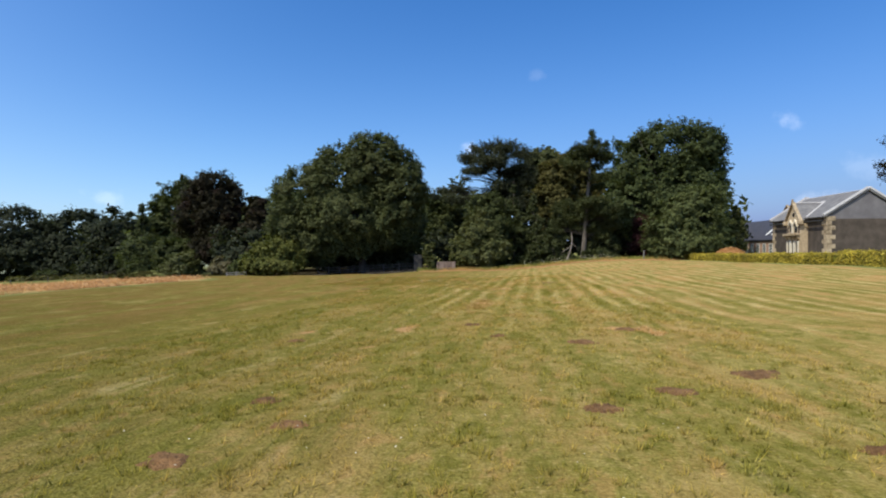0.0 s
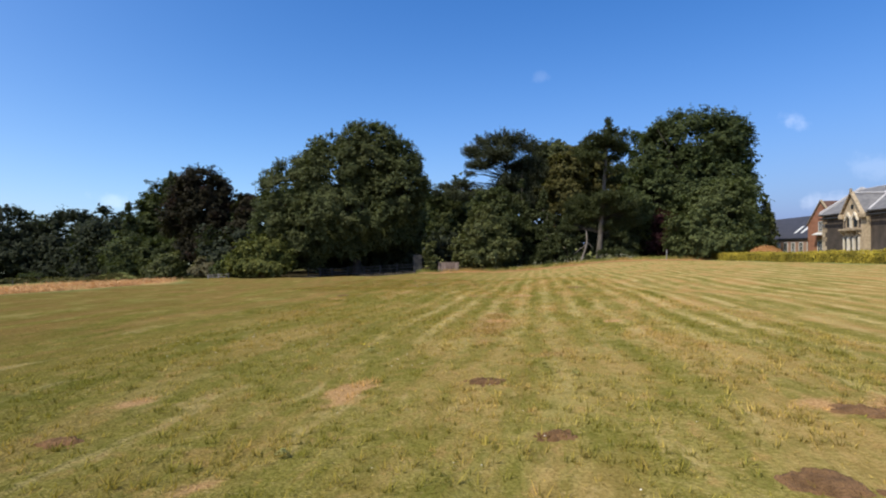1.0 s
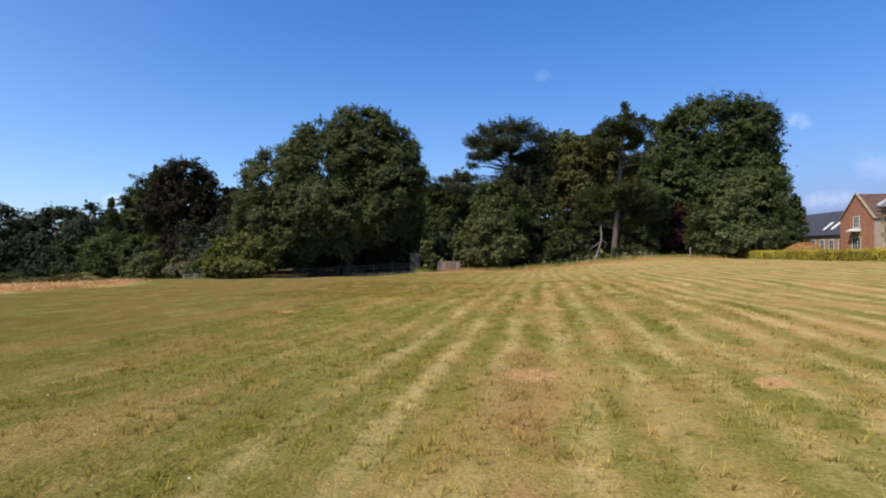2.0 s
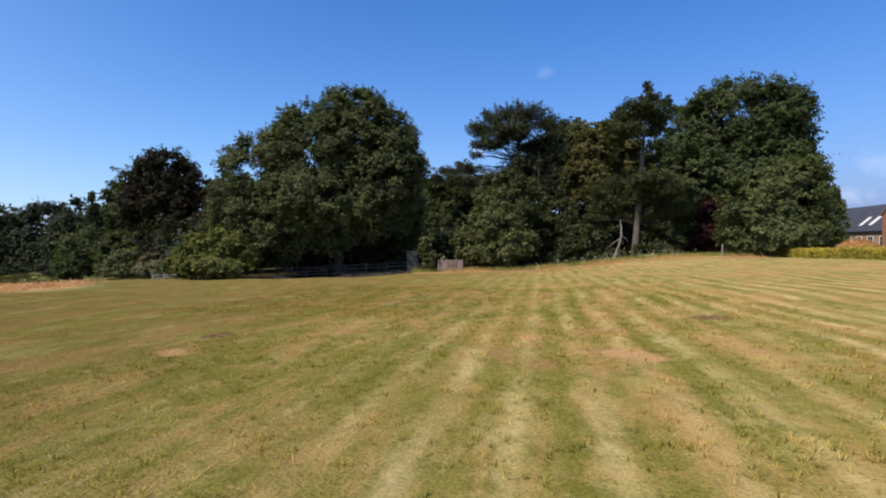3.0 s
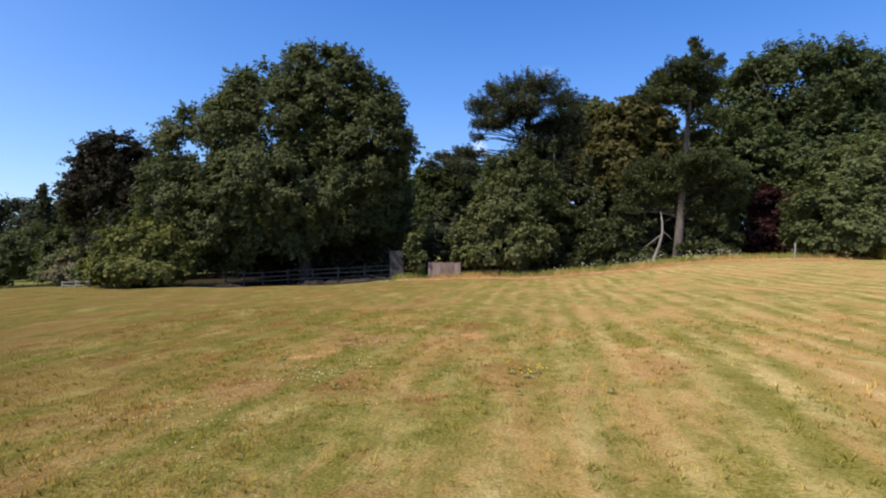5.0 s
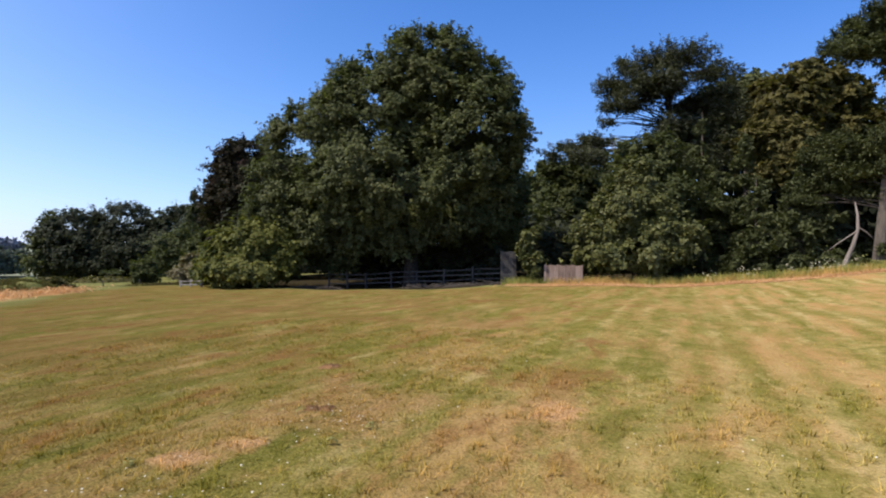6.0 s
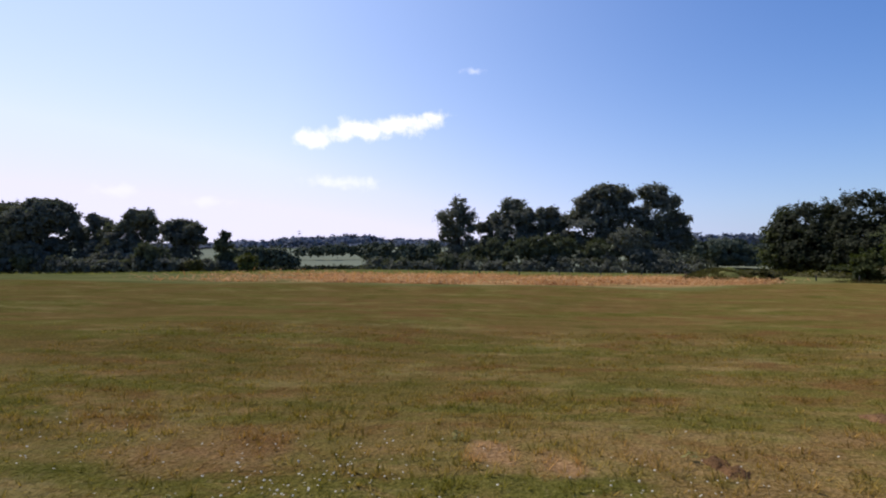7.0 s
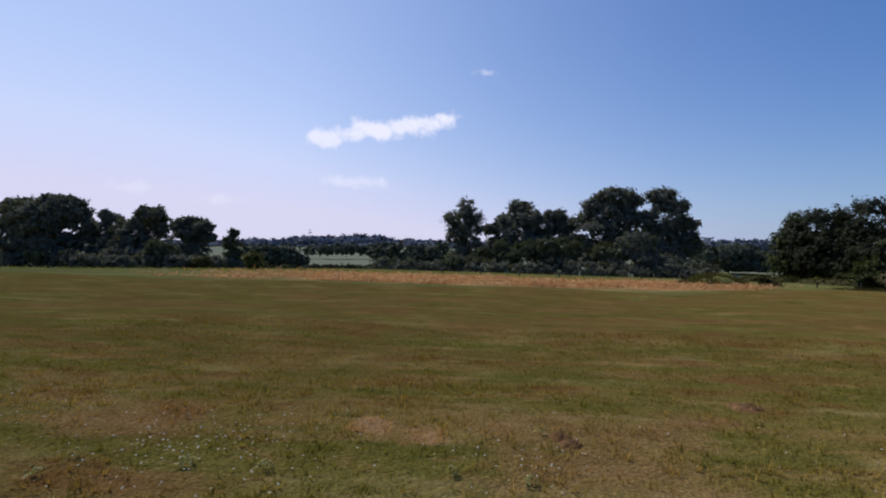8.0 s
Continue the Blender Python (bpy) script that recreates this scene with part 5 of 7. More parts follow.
tree("far_bush", -142.41, 70.48, [(-142.21, 70.37, -1.06, 2.84, 3.55, 2.66), (-143.21, 73.18, -2.67, 2.62, 3.27, 2.23), (-141.8, 67.46, -3.38, 2.59, 3.24, 1.91)],
     LEAF_WILLOW, "rounded willow bush before darker trees", category="bush", size=0.5, lobe=0.9, cover=0.5, trunk=0.15, group='trees far across the western meadow')
tree("far_bush", -141.41, 79.14, [(-142.06, 78.09, 0.98, 4.25, 5.31, 3.54), (-141.72, 77.31, -3.05, 5.18, 6.48, 2.94), (-139.8, 84.35, -3.95, 4.18, 5.23, 2.32)],
     LEAF_MID, "dark bush below the feathery tree", category="bush", size=0.5, lobe=0.9, cover=0.45, trunk=0.15, group='trees far across the western meadow')
tree("far_bush", -137.97, 34.10, [(-137.97, 31.75, -4.02, 1.95, 2.44, 1.86), (-137.97, 36.04, -3.43, 2.06, 2.58, 2.01)],
     LEAF_WILLOW, "low pale willow bush at the foot of the pine", category="bush", size=0.5, lobe=0.8, cover=0.5, trunk=0.1, group='trees far across the western meadow')
tree("far_tree", -107.79, -57.83, [(-108.06, -57.66, 7.68, 3.21, 4.02, 2.01), (-108.94, -62.05, 5.11, 3.6, 4.5, 3.15), (-105.27, -52.44, 5.18, 4.34, 5.43, 3.48), (-108.66, -59.25, 0.55, 5.39, 6.73, 4.49)],
     LEAF_MID, "tall dark tree along the western boundary", size=0.58, lobe=1.0, cover=0.62, trunk=0.4, group='trees far across the western meadow')
tree("far_tree", -107.98, -48.99, [(-107.62, -49.5, 9.04, 3.2, 4.0, 1.22), (-109.53, -46.04, 7.51, 1.99, 2.49, 1.81), (-107.2, -48.54, 6.66, 3.89, 4.87, 2.43), (-109.4, -47.22, 2.97, 4.16, 5.2, 3.84), (-107.25, -50.48, -0.6, 5.31, 6.64, 3.54)],
     LEAF_MID, "tall dark tree with purple-grey top", size=0.58, lobe=1.0, cover=0.62, trunk=0.4, group='trees far across the western meadow')
tree("far_tree", -110.37, -40.58, [(-110.78, -41.19, 6.14, 1.19, 1.49, 1.37), (-112.04, -40.07, 4.99, 1.67, 2.08, 1.62), (-110.03, -41.16, 2.4, 2.36, 2.96, 2.96), (-110.3, -40.36, -1.19, 3.65, 4.56, 2.96)],
     LEAF_MID, "narrow dark tree between rounder ones", size=0.58, lobe=0.9, cover=0.62, trunk=0.3, group='trees far across the western meadow')
tree("far_tree", -107.92, -31.52, [(-107.26, -29.14, 6.64, 2.3, 2.88, 1.44), (-108.14, -32.02, 5.06, 2.32, 2.9, 1.79), (-109.11, -28.12, 4.63, 1.62, 2.03, 1.8), (-107.44, -33.39, 1.78, 3.19, 3.99, 3.11), (-109.57, -29.64, 0.63, 3.26, 4.07, 3.17), (-107.23, -32.05, -1.93, 5.31, 6.64, 2.21)],
     LEAF_MID, "dark rounded broadleaf tree", size=0.58, lobe=1.0, cover=0.62, trunk=0.4, group='trees far across the western meadow')
tree("far_bush", -99.48, -29.82, [(-99.46, -22.6, -0.44, 1.8, 2.25, 1.64), (-100.49, -20.77, -1.31, 1.33, 1.66, 1.45), (-98.81, -46.1, -2.14, 1.63, 2.04, 1.42)],
     LEAF_WILLOW, "paler bush before dark trees", category="bush", size=0.4, lobe=0.7, cover=0.45, trunk=0.1, group='trees far across the western meadow')
tree("far_oak", -125.11, -30.19, [(-126.22, -31.2, 5.28, 3.14, 3.92, 1.7), (-125.44, -32.87, 4.44, 2.29, 2.86, 1.43), (-123.81, -26.68, 4.39, 1.85, 2.31, 1.41), (-125.48, -30.37, 2.56, 3.12, 3.9, 1.56), (-124.15, -25.76, 2.01, 1.65, 2.06, 1.03), (-124.55, -29.86, -1.75, 3.51, 4.39, 2.58)],
     LEAF_MID, "dark umbrella-topped oak across the meadow", size=0.62, lobe=0.9, cover=0.6, trunk=0.4, group='trees far across the western meadow')
tree("far_tree", -114.60, -15.16, [(-114.24, -14.9, 2.63, 0.94, 1.18, 1.06), (-114.03, -15.18, 0.44, 1.7, 2.12, 1.89), (-115.11, -15.18, -2.02, 1.9, 2.38, 1.9)],
     LEAF_WILLOW, "small grey-green tree beside the valley", size=0.42, lobe=0.7, cover=0.42, trunk=0.18, group='trees far across the western meadow')
tree("far_bush", -113.0, -17.0, [(-113.0, -17.5, -3.6, 3.0, 4.2, 1.5), (-114.0, -11.5, -4.0, 2.6, 3.4, 1.2)],
     LEAF_MID, "low dark bushes under the small grey-green tree", category="bush", size=0.45, lobe=0.8, cover=0.4, trunk=0.08, group='trees far across the western meadow')
tree("far_bush", -74.50, 6.70, [(-74.5, 6.7, -1.81, 1.2, 1.33, 1.33), (-74.5, 6.71, -2.75, 0.99, 1.1, 0.78)],
     LEAF_LIME, "single rounded bush at the field's edge", size=0.35, lobe=0.6, cover=0.46, trunk=0.08, group='trees far across the western meadow', category='bush')
tree("far_bush", -99.14, -13.84, [(-99.14, -13.84, -2.94, 1.33, 1.48, 0.85)],
     LEAF_OLIVE, "low pale bush before dark trees", size=0.5, lobe=0.8, cover=0.46, trunk=0.08, group='trees far across the western meadow', category='bush')
tree("far_bush", -52.38, 64.10, [(-52.39, 64.2, -2.93, 0.91, 1.02, 0.41), (-52.36, 63.64, -2.37, 0.37, 0.41, 0.56)],
     LEAF_OLIVE, "small ragged bush at the meadow's edge", size=0.2, lobe=0.3, cover=0.46, trunk=0.05, group='trees far across the western meadow', category='bush')
tree("far_tree", -176.75, 137.38, [(-174.43, 133.3, -2.14, 4.72, 5.24, 6.64), (-177.91, 139.42, 4.07, 6.08, 6.76, 8.01)],
     LEAF_DEEP, "rounded green tree closing the western wood", size=0.95, lobe=1.7, cover=0.5, trunk=0.45, group='trees far across the western meadow')
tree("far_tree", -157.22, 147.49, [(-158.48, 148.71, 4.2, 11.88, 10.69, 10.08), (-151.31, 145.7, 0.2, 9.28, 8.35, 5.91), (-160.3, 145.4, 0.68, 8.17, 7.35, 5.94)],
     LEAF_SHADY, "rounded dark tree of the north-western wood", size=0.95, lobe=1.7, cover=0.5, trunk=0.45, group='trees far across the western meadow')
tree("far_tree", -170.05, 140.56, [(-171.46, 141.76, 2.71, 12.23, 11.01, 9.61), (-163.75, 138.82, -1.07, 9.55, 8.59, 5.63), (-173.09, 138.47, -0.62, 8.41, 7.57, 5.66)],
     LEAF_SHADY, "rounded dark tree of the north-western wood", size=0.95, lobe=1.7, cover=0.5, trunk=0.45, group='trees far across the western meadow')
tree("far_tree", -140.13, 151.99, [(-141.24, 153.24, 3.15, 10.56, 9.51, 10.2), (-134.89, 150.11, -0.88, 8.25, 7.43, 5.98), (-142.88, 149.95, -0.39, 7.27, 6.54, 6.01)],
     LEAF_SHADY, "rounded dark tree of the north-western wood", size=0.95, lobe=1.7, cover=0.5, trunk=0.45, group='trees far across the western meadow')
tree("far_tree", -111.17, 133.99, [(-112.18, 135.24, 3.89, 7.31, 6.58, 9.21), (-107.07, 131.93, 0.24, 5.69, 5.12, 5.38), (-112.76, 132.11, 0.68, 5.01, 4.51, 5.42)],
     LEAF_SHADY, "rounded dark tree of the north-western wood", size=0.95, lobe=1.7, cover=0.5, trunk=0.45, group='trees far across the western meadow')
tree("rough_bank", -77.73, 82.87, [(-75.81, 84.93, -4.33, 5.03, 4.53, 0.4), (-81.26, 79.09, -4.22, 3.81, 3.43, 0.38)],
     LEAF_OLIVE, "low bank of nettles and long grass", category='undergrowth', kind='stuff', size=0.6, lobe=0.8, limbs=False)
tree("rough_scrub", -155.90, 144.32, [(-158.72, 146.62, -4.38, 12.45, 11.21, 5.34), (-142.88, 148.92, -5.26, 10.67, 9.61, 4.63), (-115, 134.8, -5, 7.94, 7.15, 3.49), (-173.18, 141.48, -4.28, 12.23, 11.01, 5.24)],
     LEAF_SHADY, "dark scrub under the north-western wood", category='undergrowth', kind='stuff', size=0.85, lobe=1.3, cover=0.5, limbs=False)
tree("field_scrub", -101.0, -40.0, [(-99.52, -54.99, -3.29, 1.74, 3.49, 1.95), (-101.85, -51.97, -3.35, 1.78, 3.57, 1.57), (-100.59, -45.68, -3.28, 1.76, 3.52, 1.14), (-99.89, -40.01, -3.22, 1.75, 3.5, 1.96), (-100.14, -35.16, -3.21, 1.75, 3.51, 1.55), (-99.34, -29.59, -3.15, 1.74, 3.48, 1.13), (-99.56, -24.79, -3.13, 1.74, 3.49, 1.95), (-99.33, -19.74, -3.1, 1.74, 3.48, 1.53), (-102.89, -16.82, -3.2, 1.8, 3.61, 1.17)],
     LEAF_MID, "dark scrub at the foot of the boundary trees", category='undergrowth', kind='stuff', size=0.5, lobe=0.9, cover=0.3, limbs=False)
tree("field_scrub", -137.0, 60.0, [(-137.25, 14.21, -5.37, 2.42, 4.84, 2.71), (-137.06, 20.47, -5.39, 2.42, 4.84, 2.28), (-138.74, 26.51, -5.51, 2.45, 4.9, 1.87), (-138.98, 32.72, -5.55, 2.45, 4.91, 3.17), (-135.68, 38.88, -5.44, 2.39, 4.79, 2.68), (-135.07, 44.84, -5.45, 2.38, 4.77, 2.24), (-135.86, 50.85, -5.52, 2.4, 4.79, 1.83), (-137.74, 57.04, -5.64, 2.43, 4.86, 3.15), (-136.18, 62.72, -5.61, 2.4, 4.81, 2.69), (-137.8, 68.96, -5.72, 2.43, 4.86, 2.29), (-136.04, 74.37, -5.67, 2.4, 4.8, 1.84), (-137.88, 80.73, -5.79, 2.43, 4.87, 3.15), (-135.87, 85.82, -5.73, 2.4, 4.79, 2.68), (-135.05, 91.19, -5.73, 2.38, 4.76, 2.24)],
     LEAF_MID, "dark brambles beneath the western trees", category='undergrowth', kind='stuff', size=0.6, lobe=1.0, cover=0.3, limbs=False)

# distant woods, the haze of distance tinted into their leaves
tree("distant_wood", -250.0, 40.0, [(-244.17, -67.0, -4.41, 3.32, 6.65, 4.6), (-245.41, -59.39, -4.4, 3.34, 6.68, 4.63), (-245.05, -51.14, -5.15, 3.34, 6.67, 4.36), (-247.5, -45.26, -7.04, 2.07, 4.15, 3.11), (-249.35, -5.42, -4.26, 2.87, 5.75, 4.7), (-244.92, 3.19, -3.62, 3.08, 6.16, 4.87), (-254.92, 9.89, -4.3, 3.47, 6.94, 5.07), (-251.56, 18.23, -3.14, 3.43, 6.85, 5.27), (-248.73, -64.85, -8.78, 4.43, 8.86, 2.34), (-250.27, -51.68, -9.03, 3.93, 7.86, 2.1), (-246.49, -2.27, -8.62, 3.87, 7.74, 2.32), (-253.66, 10.04, -9.09, 4.52, 9.04, 2.39), (-255.25, 21.99, -8.54, 3.48, 6.95, 2.41), (-401.27, -85.96, -4.43, 4.64, 9.29, 3.38), (-393.19, -70.56, -3.44, 4.96, 9.92, 3.72), (-403.62, -59.42, -3.06, 5.09, 10.19, 3.82), (-407.04, -46.16, -3.92, 5.14, 10.28, 3.43), (-403.03, -32.32, -2.11, 5.51, 11.02, 3.82), (-280.83, 155.76, -3.05, 8.01, 10.01, 2.95), (-293.65, 172.65, -1.39, 8.87, 11.09, 3.39), (-291.96, 183.21, -3.69, 8.33, 10.41, 2.76), (-299.98, 169.79, -8.13, 15.11, 18.89, 3.78), (-291.6, 181.66, -8.99, 9.79, 12.24, 3.67)],
     LEAF_FAR_HAZE, "distant wood, leaves tinted for summer haze", category='wood', kind='stuff', size=1.8, lobe=4.0, cover=0.14, limbs=False)
tree("far_hedge", -178.0, 12.0, [(-177.47, -17.65, -7.49, 2.37, 2.96, 0.74), (-176.26, -12.29, -7.41, 2.35, 2.94, 0.74), (-176.31, -7.35, -7.38, 2.35, 2.94, 0.74), (-178.69, -2.97, -7.46, 2.39, 2.98, 0.75), (-176.04, 2.54, -7.31, 2.35, 2.94, 0.73), (-179.25, 4.95, -7.44, 2.69, 3.37, 0.75), (-176.71, 12.94, -7.46, 2.65, 3.32, 0.74), (-179.37, 20.14, -7.73, 2.69, 3.37, 0.75), (-178.38, -53.34, -6.98, 2.38, 2.98, 0.74), (-179.71, -34.08, -7.69, 2.4, 3.0, 0.75), (-176.57, -26.02, -7.5, 2.36, 2.95, 0.74)],
     LEAF_SHADY, "low dark field hedge across the valley", category='hedge', kind='stuff', size=0.9, lobe=1.6, cover=0.04, limbs=False)
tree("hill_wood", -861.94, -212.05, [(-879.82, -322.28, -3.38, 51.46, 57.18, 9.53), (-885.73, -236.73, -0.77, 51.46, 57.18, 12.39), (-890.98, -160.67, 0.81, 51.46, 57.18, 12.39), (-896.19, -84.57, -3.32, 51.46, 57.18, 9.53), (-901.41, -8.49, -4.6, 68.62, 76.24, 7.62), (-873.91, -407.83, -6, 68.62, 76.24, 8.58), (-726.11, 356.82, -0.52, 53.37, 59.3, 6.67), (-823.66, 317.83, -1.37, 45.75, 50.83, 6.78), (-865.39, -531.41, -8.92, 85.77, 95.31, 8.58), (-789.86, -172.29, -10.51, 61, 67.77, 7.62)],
     LEAF_HILL_HAZE, "wooded hills on the horizon, leaves tinted blue for haze", category='wood', kind='stuff', size=9.0, lobe=11, cover=0.06, limbs=False)

# ---------------------------------------------------------------- fences and boards
def rail_fence(points, label, posts_mat, rails_mat, high=1.1, rails=3, step=1.9):
    """A post-and-rail fence along a line of (x, y)."""
    x0, y0 = points[0]
    top = thing("fence", x0, y0, gz(x0, y0), label, "fence")
    line = []
    for (ax, ay), (bx, by) in zip(points, points[1:]):
        n = max(1, round(math.hypot(bx - ax, by - ay) / step))
        line += [(ax + (bx - ax) * k / n, ay + (by - ay) * k / n) for k in range(n)]
    line.append(points[-1])
    z0 = gz(x0, y0)
    for x, y in line:
        h = high + rng.uniform(0.02, 0.16)
        part("post", box_bm(-0.055, -0.055, -0.2, 0.055, 0.055, h, 0.012), posts_mat, top, "", pose(x - x0, y - y0, gz(x, y) - z0, rng.normal(0, 1.5), rng.normal(0, 1.5), rng.uniform(-8, 8)))
    for (ax, ay), (bx, by) in zip(line, line[1:]):
        ln = math.hypot(bx - ax, by - ay)
        for k in range(rails):
            za, zb = gz(ax, ay) - z0, gz(bx, by) - z0
            h = high * (0.36 + 0.58 * k / max(1, rails - 1))
            a, b = Vector((ax - x0, ay - y0, za + h + rng.normal(0, 0.02))), Vector((bx - x0, by - y0, zb + h + rng.normal(0, 0.02)))
            d = b - a
            turn = d.to_track_quat("X", "Z").to_matrix().to_4x4()
            part("rail", box_bm(-0.04, -0.075, -0.04, d.length + 0.04, -0.04, 0.04, 0.008), rails_mat, top, "", Matrix.Translation(a) @ turn)
    return top


rail_fence([(-13.95, 69.6), (-18.0, 68.8), (-23.6, 67.6), (-26.4, 67.0)], "weathered post-and-rail fence, darkened for shade under the trees", WOOD_DARK, WOOD_DARK, 1.15, 3, 1.75)
rail_fence([(-37.0, 63.2), (-33.9, 62.3)], "pale weathered two-rail wooden fence beside rough grass", WOOD_GREY, WOOD_GREY, 0.45, 2, 1.6)


def board_panel(name, x, y, rz, wide, high, n, mat, label, category):
    z = gz(x, y)
    top = thing(name, x, y, z, label, category, "", "", rz)
    w = wide / n
    for k in range(n):
        h = high + rng.normal(0, 0.02)
        part("board", box_bm(k * w + 0.006, 0, -0.05, (k + 1) * w - 0.006, 0.022, h, 0.004), mat, top, "", pose(0, rng.normal(0, 0.004), 0))
    for zz in (0.25, high - 0.25):
        part("rail", box_bm(0, 0.03, zz - 0.045, wide, 0.075, zz + 0.045, 0.006), mat, top)
    for xx in (0.03, wide - 0.03):
        part("post", box_bm(xx - 0.05, 0.08, -0.15, xx + 0.05, 0.18, high + 0.02, 0.008), mat, top)
    return top


board_panel("boarded_fence", -13.95, 69.2, 14, 1.05, 2.2, 6, WOOD_DARK, "tall grey close-boarded fence panel, darkened for tree shade", "fence")
board_panel("boarded_fence", -10.75, 68.2, 4, 2.4, 1.3, 16, WOOD_BROWN, "low brown close-boarded fence panel in long grass", "fence")


def stake(x, y, h, mat, label):
    top = thing("stake", x, y, gz(x, y), label, "stake", "stakes along the meadow")
    part("shaft", box_bm(-0.05, -0.05, -0.15, 0.05, 0.05, h, 0.012), mat, top, "", pose(0, 0, 0, rng.normal(0, 2), rng.normal(0, 2), rng.uniform(0, 60)))


stake(15.6, 71.4, 1.25, WOOD_GREY, "grey wooden stake in rough grass")
stake(21.0, 71.6, 0.9, WOOD_DARK, "short dark wooden stake in rough grass")
for k in range(11):
    q = 34 + 4.2 * k
    stake(-60.5 + 0.25 * k + rng.normal(0, 0.3), q, rng.uniform(0.55, 0.85), WOOD_DARK, "weathered fence stake beyond the hay")


# ---------------------------------------------------------------- hedge
def hedge(x, y0, y1, wide, high, label):
    z = gz(x, (y0 + y1) / 2)
    top = thing("hedge", x, (y0 + y1) / 2, z, label, "hedge", "clipped golden hedges")
    half = (y1 - y0) / 2
    n = int(half * 2 * 850)
    face = rng.choice(4, n, p=(0.36, 0.36, 0.18, 0.10))
    yy = rng.uniform(-half, half, n)
    u = rng.uniform(0, 1, n)
    px = np.select([face == 0, face == 1, face == 2], [(u - 0.5) * wide, -wide / 2 + 0 * u, wide / 2 + 0 * u], (u - 0.5) * wide)
    pz = np.select([face == 0, face == 1, face == 2], [high + 0 * u, u * high, u * high], u * high)
    yy = np.where(face == 3, np.where(yy > 0, half, -half), yy)
    wob = 0.05 * np.sin(yy * 2.1) + 0.04 * np.sin(yy * 5.3 + 1) + rng.normal(0, 0.045, n)
    px, pz = px + wob * np.sign(px), pz + np.where(face == 0, wob, 0)
    nr = np.select([(face == 0)[:, None], (face == 1)[:, None], (face == 2)[:, None]], [np.tile((0, 0, 1.0), (n, 1)), np.tile((-1.0, 0, 0.3), (n, 1)), np.tile((1.0, 0, 0.3), (n, 1))], np.stack([0 * u, np.sign(yy), 0 * u], -1))
    nr = nr + rng.normal(0, 0.5, (n, 3))
    nr /= np.linalg.norm(nr, axis=1, keepdims=True)
    g = ground_z(np.full(n, x), yy + (y0 + y1) / 2) - z
    p = np.stack([px, yy, pz + g], -1)
    part_me("foliage", quads_mesh("foliage", leaf_quads(p, nr, 0.10, 0.65), LEAF_GOLD), top)
    core = box_bm(-wide / 2 + 0.12, -half + 0.1, -0.3, wide / 2 - 0.12, half - 0.1, high - 0.1, 0.05)
    bmesh.ops.subdivide_edges(core, edges=[e for e in core.edges if abs(e.verts[0].co.y - e.verts[1].co.y) > 2], cuts=12)
    for v in core.verts:
        v.co.z += gz(x, v.co.y + (y0 + y1) / 2) - z
    part("core", core, HEDGE_IN, top)


hedge(21.3, 39.4, 72.8, 0.9, 0.74, "long clipped golden privet hedge in front of the stone lodge")
hedge(21.3, 18.0, 38.9, 1.0, 0.86, "clipped golden privet hedge beside the lawn")


# ---------------------------------------------------------------- buildings
def window(parent, at, w, h, panes=(2, 3), sill=True, t=0.07):
    """A small casement facing -x in its own frame: frame, bars, panes."""
    top = new("window")
    top.parent = parent
    top.matrix_basis = at
    for a, b, c, d in ((-w / 2, 0, -w / 2 + t, h), (w / 2 - t, 0, w / 2, h), (-w / 2 + t, 0, w / 2 - t, t), (-w / 2 + t, h - t, w / 2 - t, h)):
        part("frame", box_bm(-0.03, a, b, 0.05, c, d), WHITE, top)
    nx, nz = panes
    for k in range(1, nx):
        yk = -w / 2 + t + (w - 2 * t) * k / nx
        part("bar", box_bm(-0.02, yk - 0.018, t, 0.03, yk + 0.018, h - t), WHITE, top)
    for k in range(1, nz):
        zk = t + (h - 2 * t) * k / nz
        part("bar", box_bm(-0.016, -w / 2 + t, zk - 0.015, 0.026, w / 2 - t, zk + 0.015), WHITE, top)
    part("pane", box_bm(0.012, -w / 2 + t, t, 0.02, w / 2 - t, h - t), GLASS, top)
    if sill:
        part("sill", box_bm(-0.12, -w / 2 - 0.08, -0.09, 0.04, w / 2 + 0.08, -0.004, 0.01), STONE, top)
    return top


def slab(p0, p1, p2, p3, thick):
    """A sloping slab: four corners of the upper face."""
    bm = bmesh.new()
    nr = (Vector(p1) - Vector(p0)).cross(Vector(p3) - Vector(p0)).normalized()
    a = [bm.verts.new(Vector(p)) for p in (p0, p1, p2, p3)]
    b = [bm.verts.new(Vector(p) - nr * thick) for p in (p0, p1, p2, p3)]
    bm.faces.new(a), bm.faces.new(b[::-1])
    for i in range(4):
        j = (i + 1) % 4
        bm.faces.new((a[i], b[i], b[j], a[j]))
    bmesh.ops.recalc_face_normals(bm, faces=bm.faces[:])
    return bm


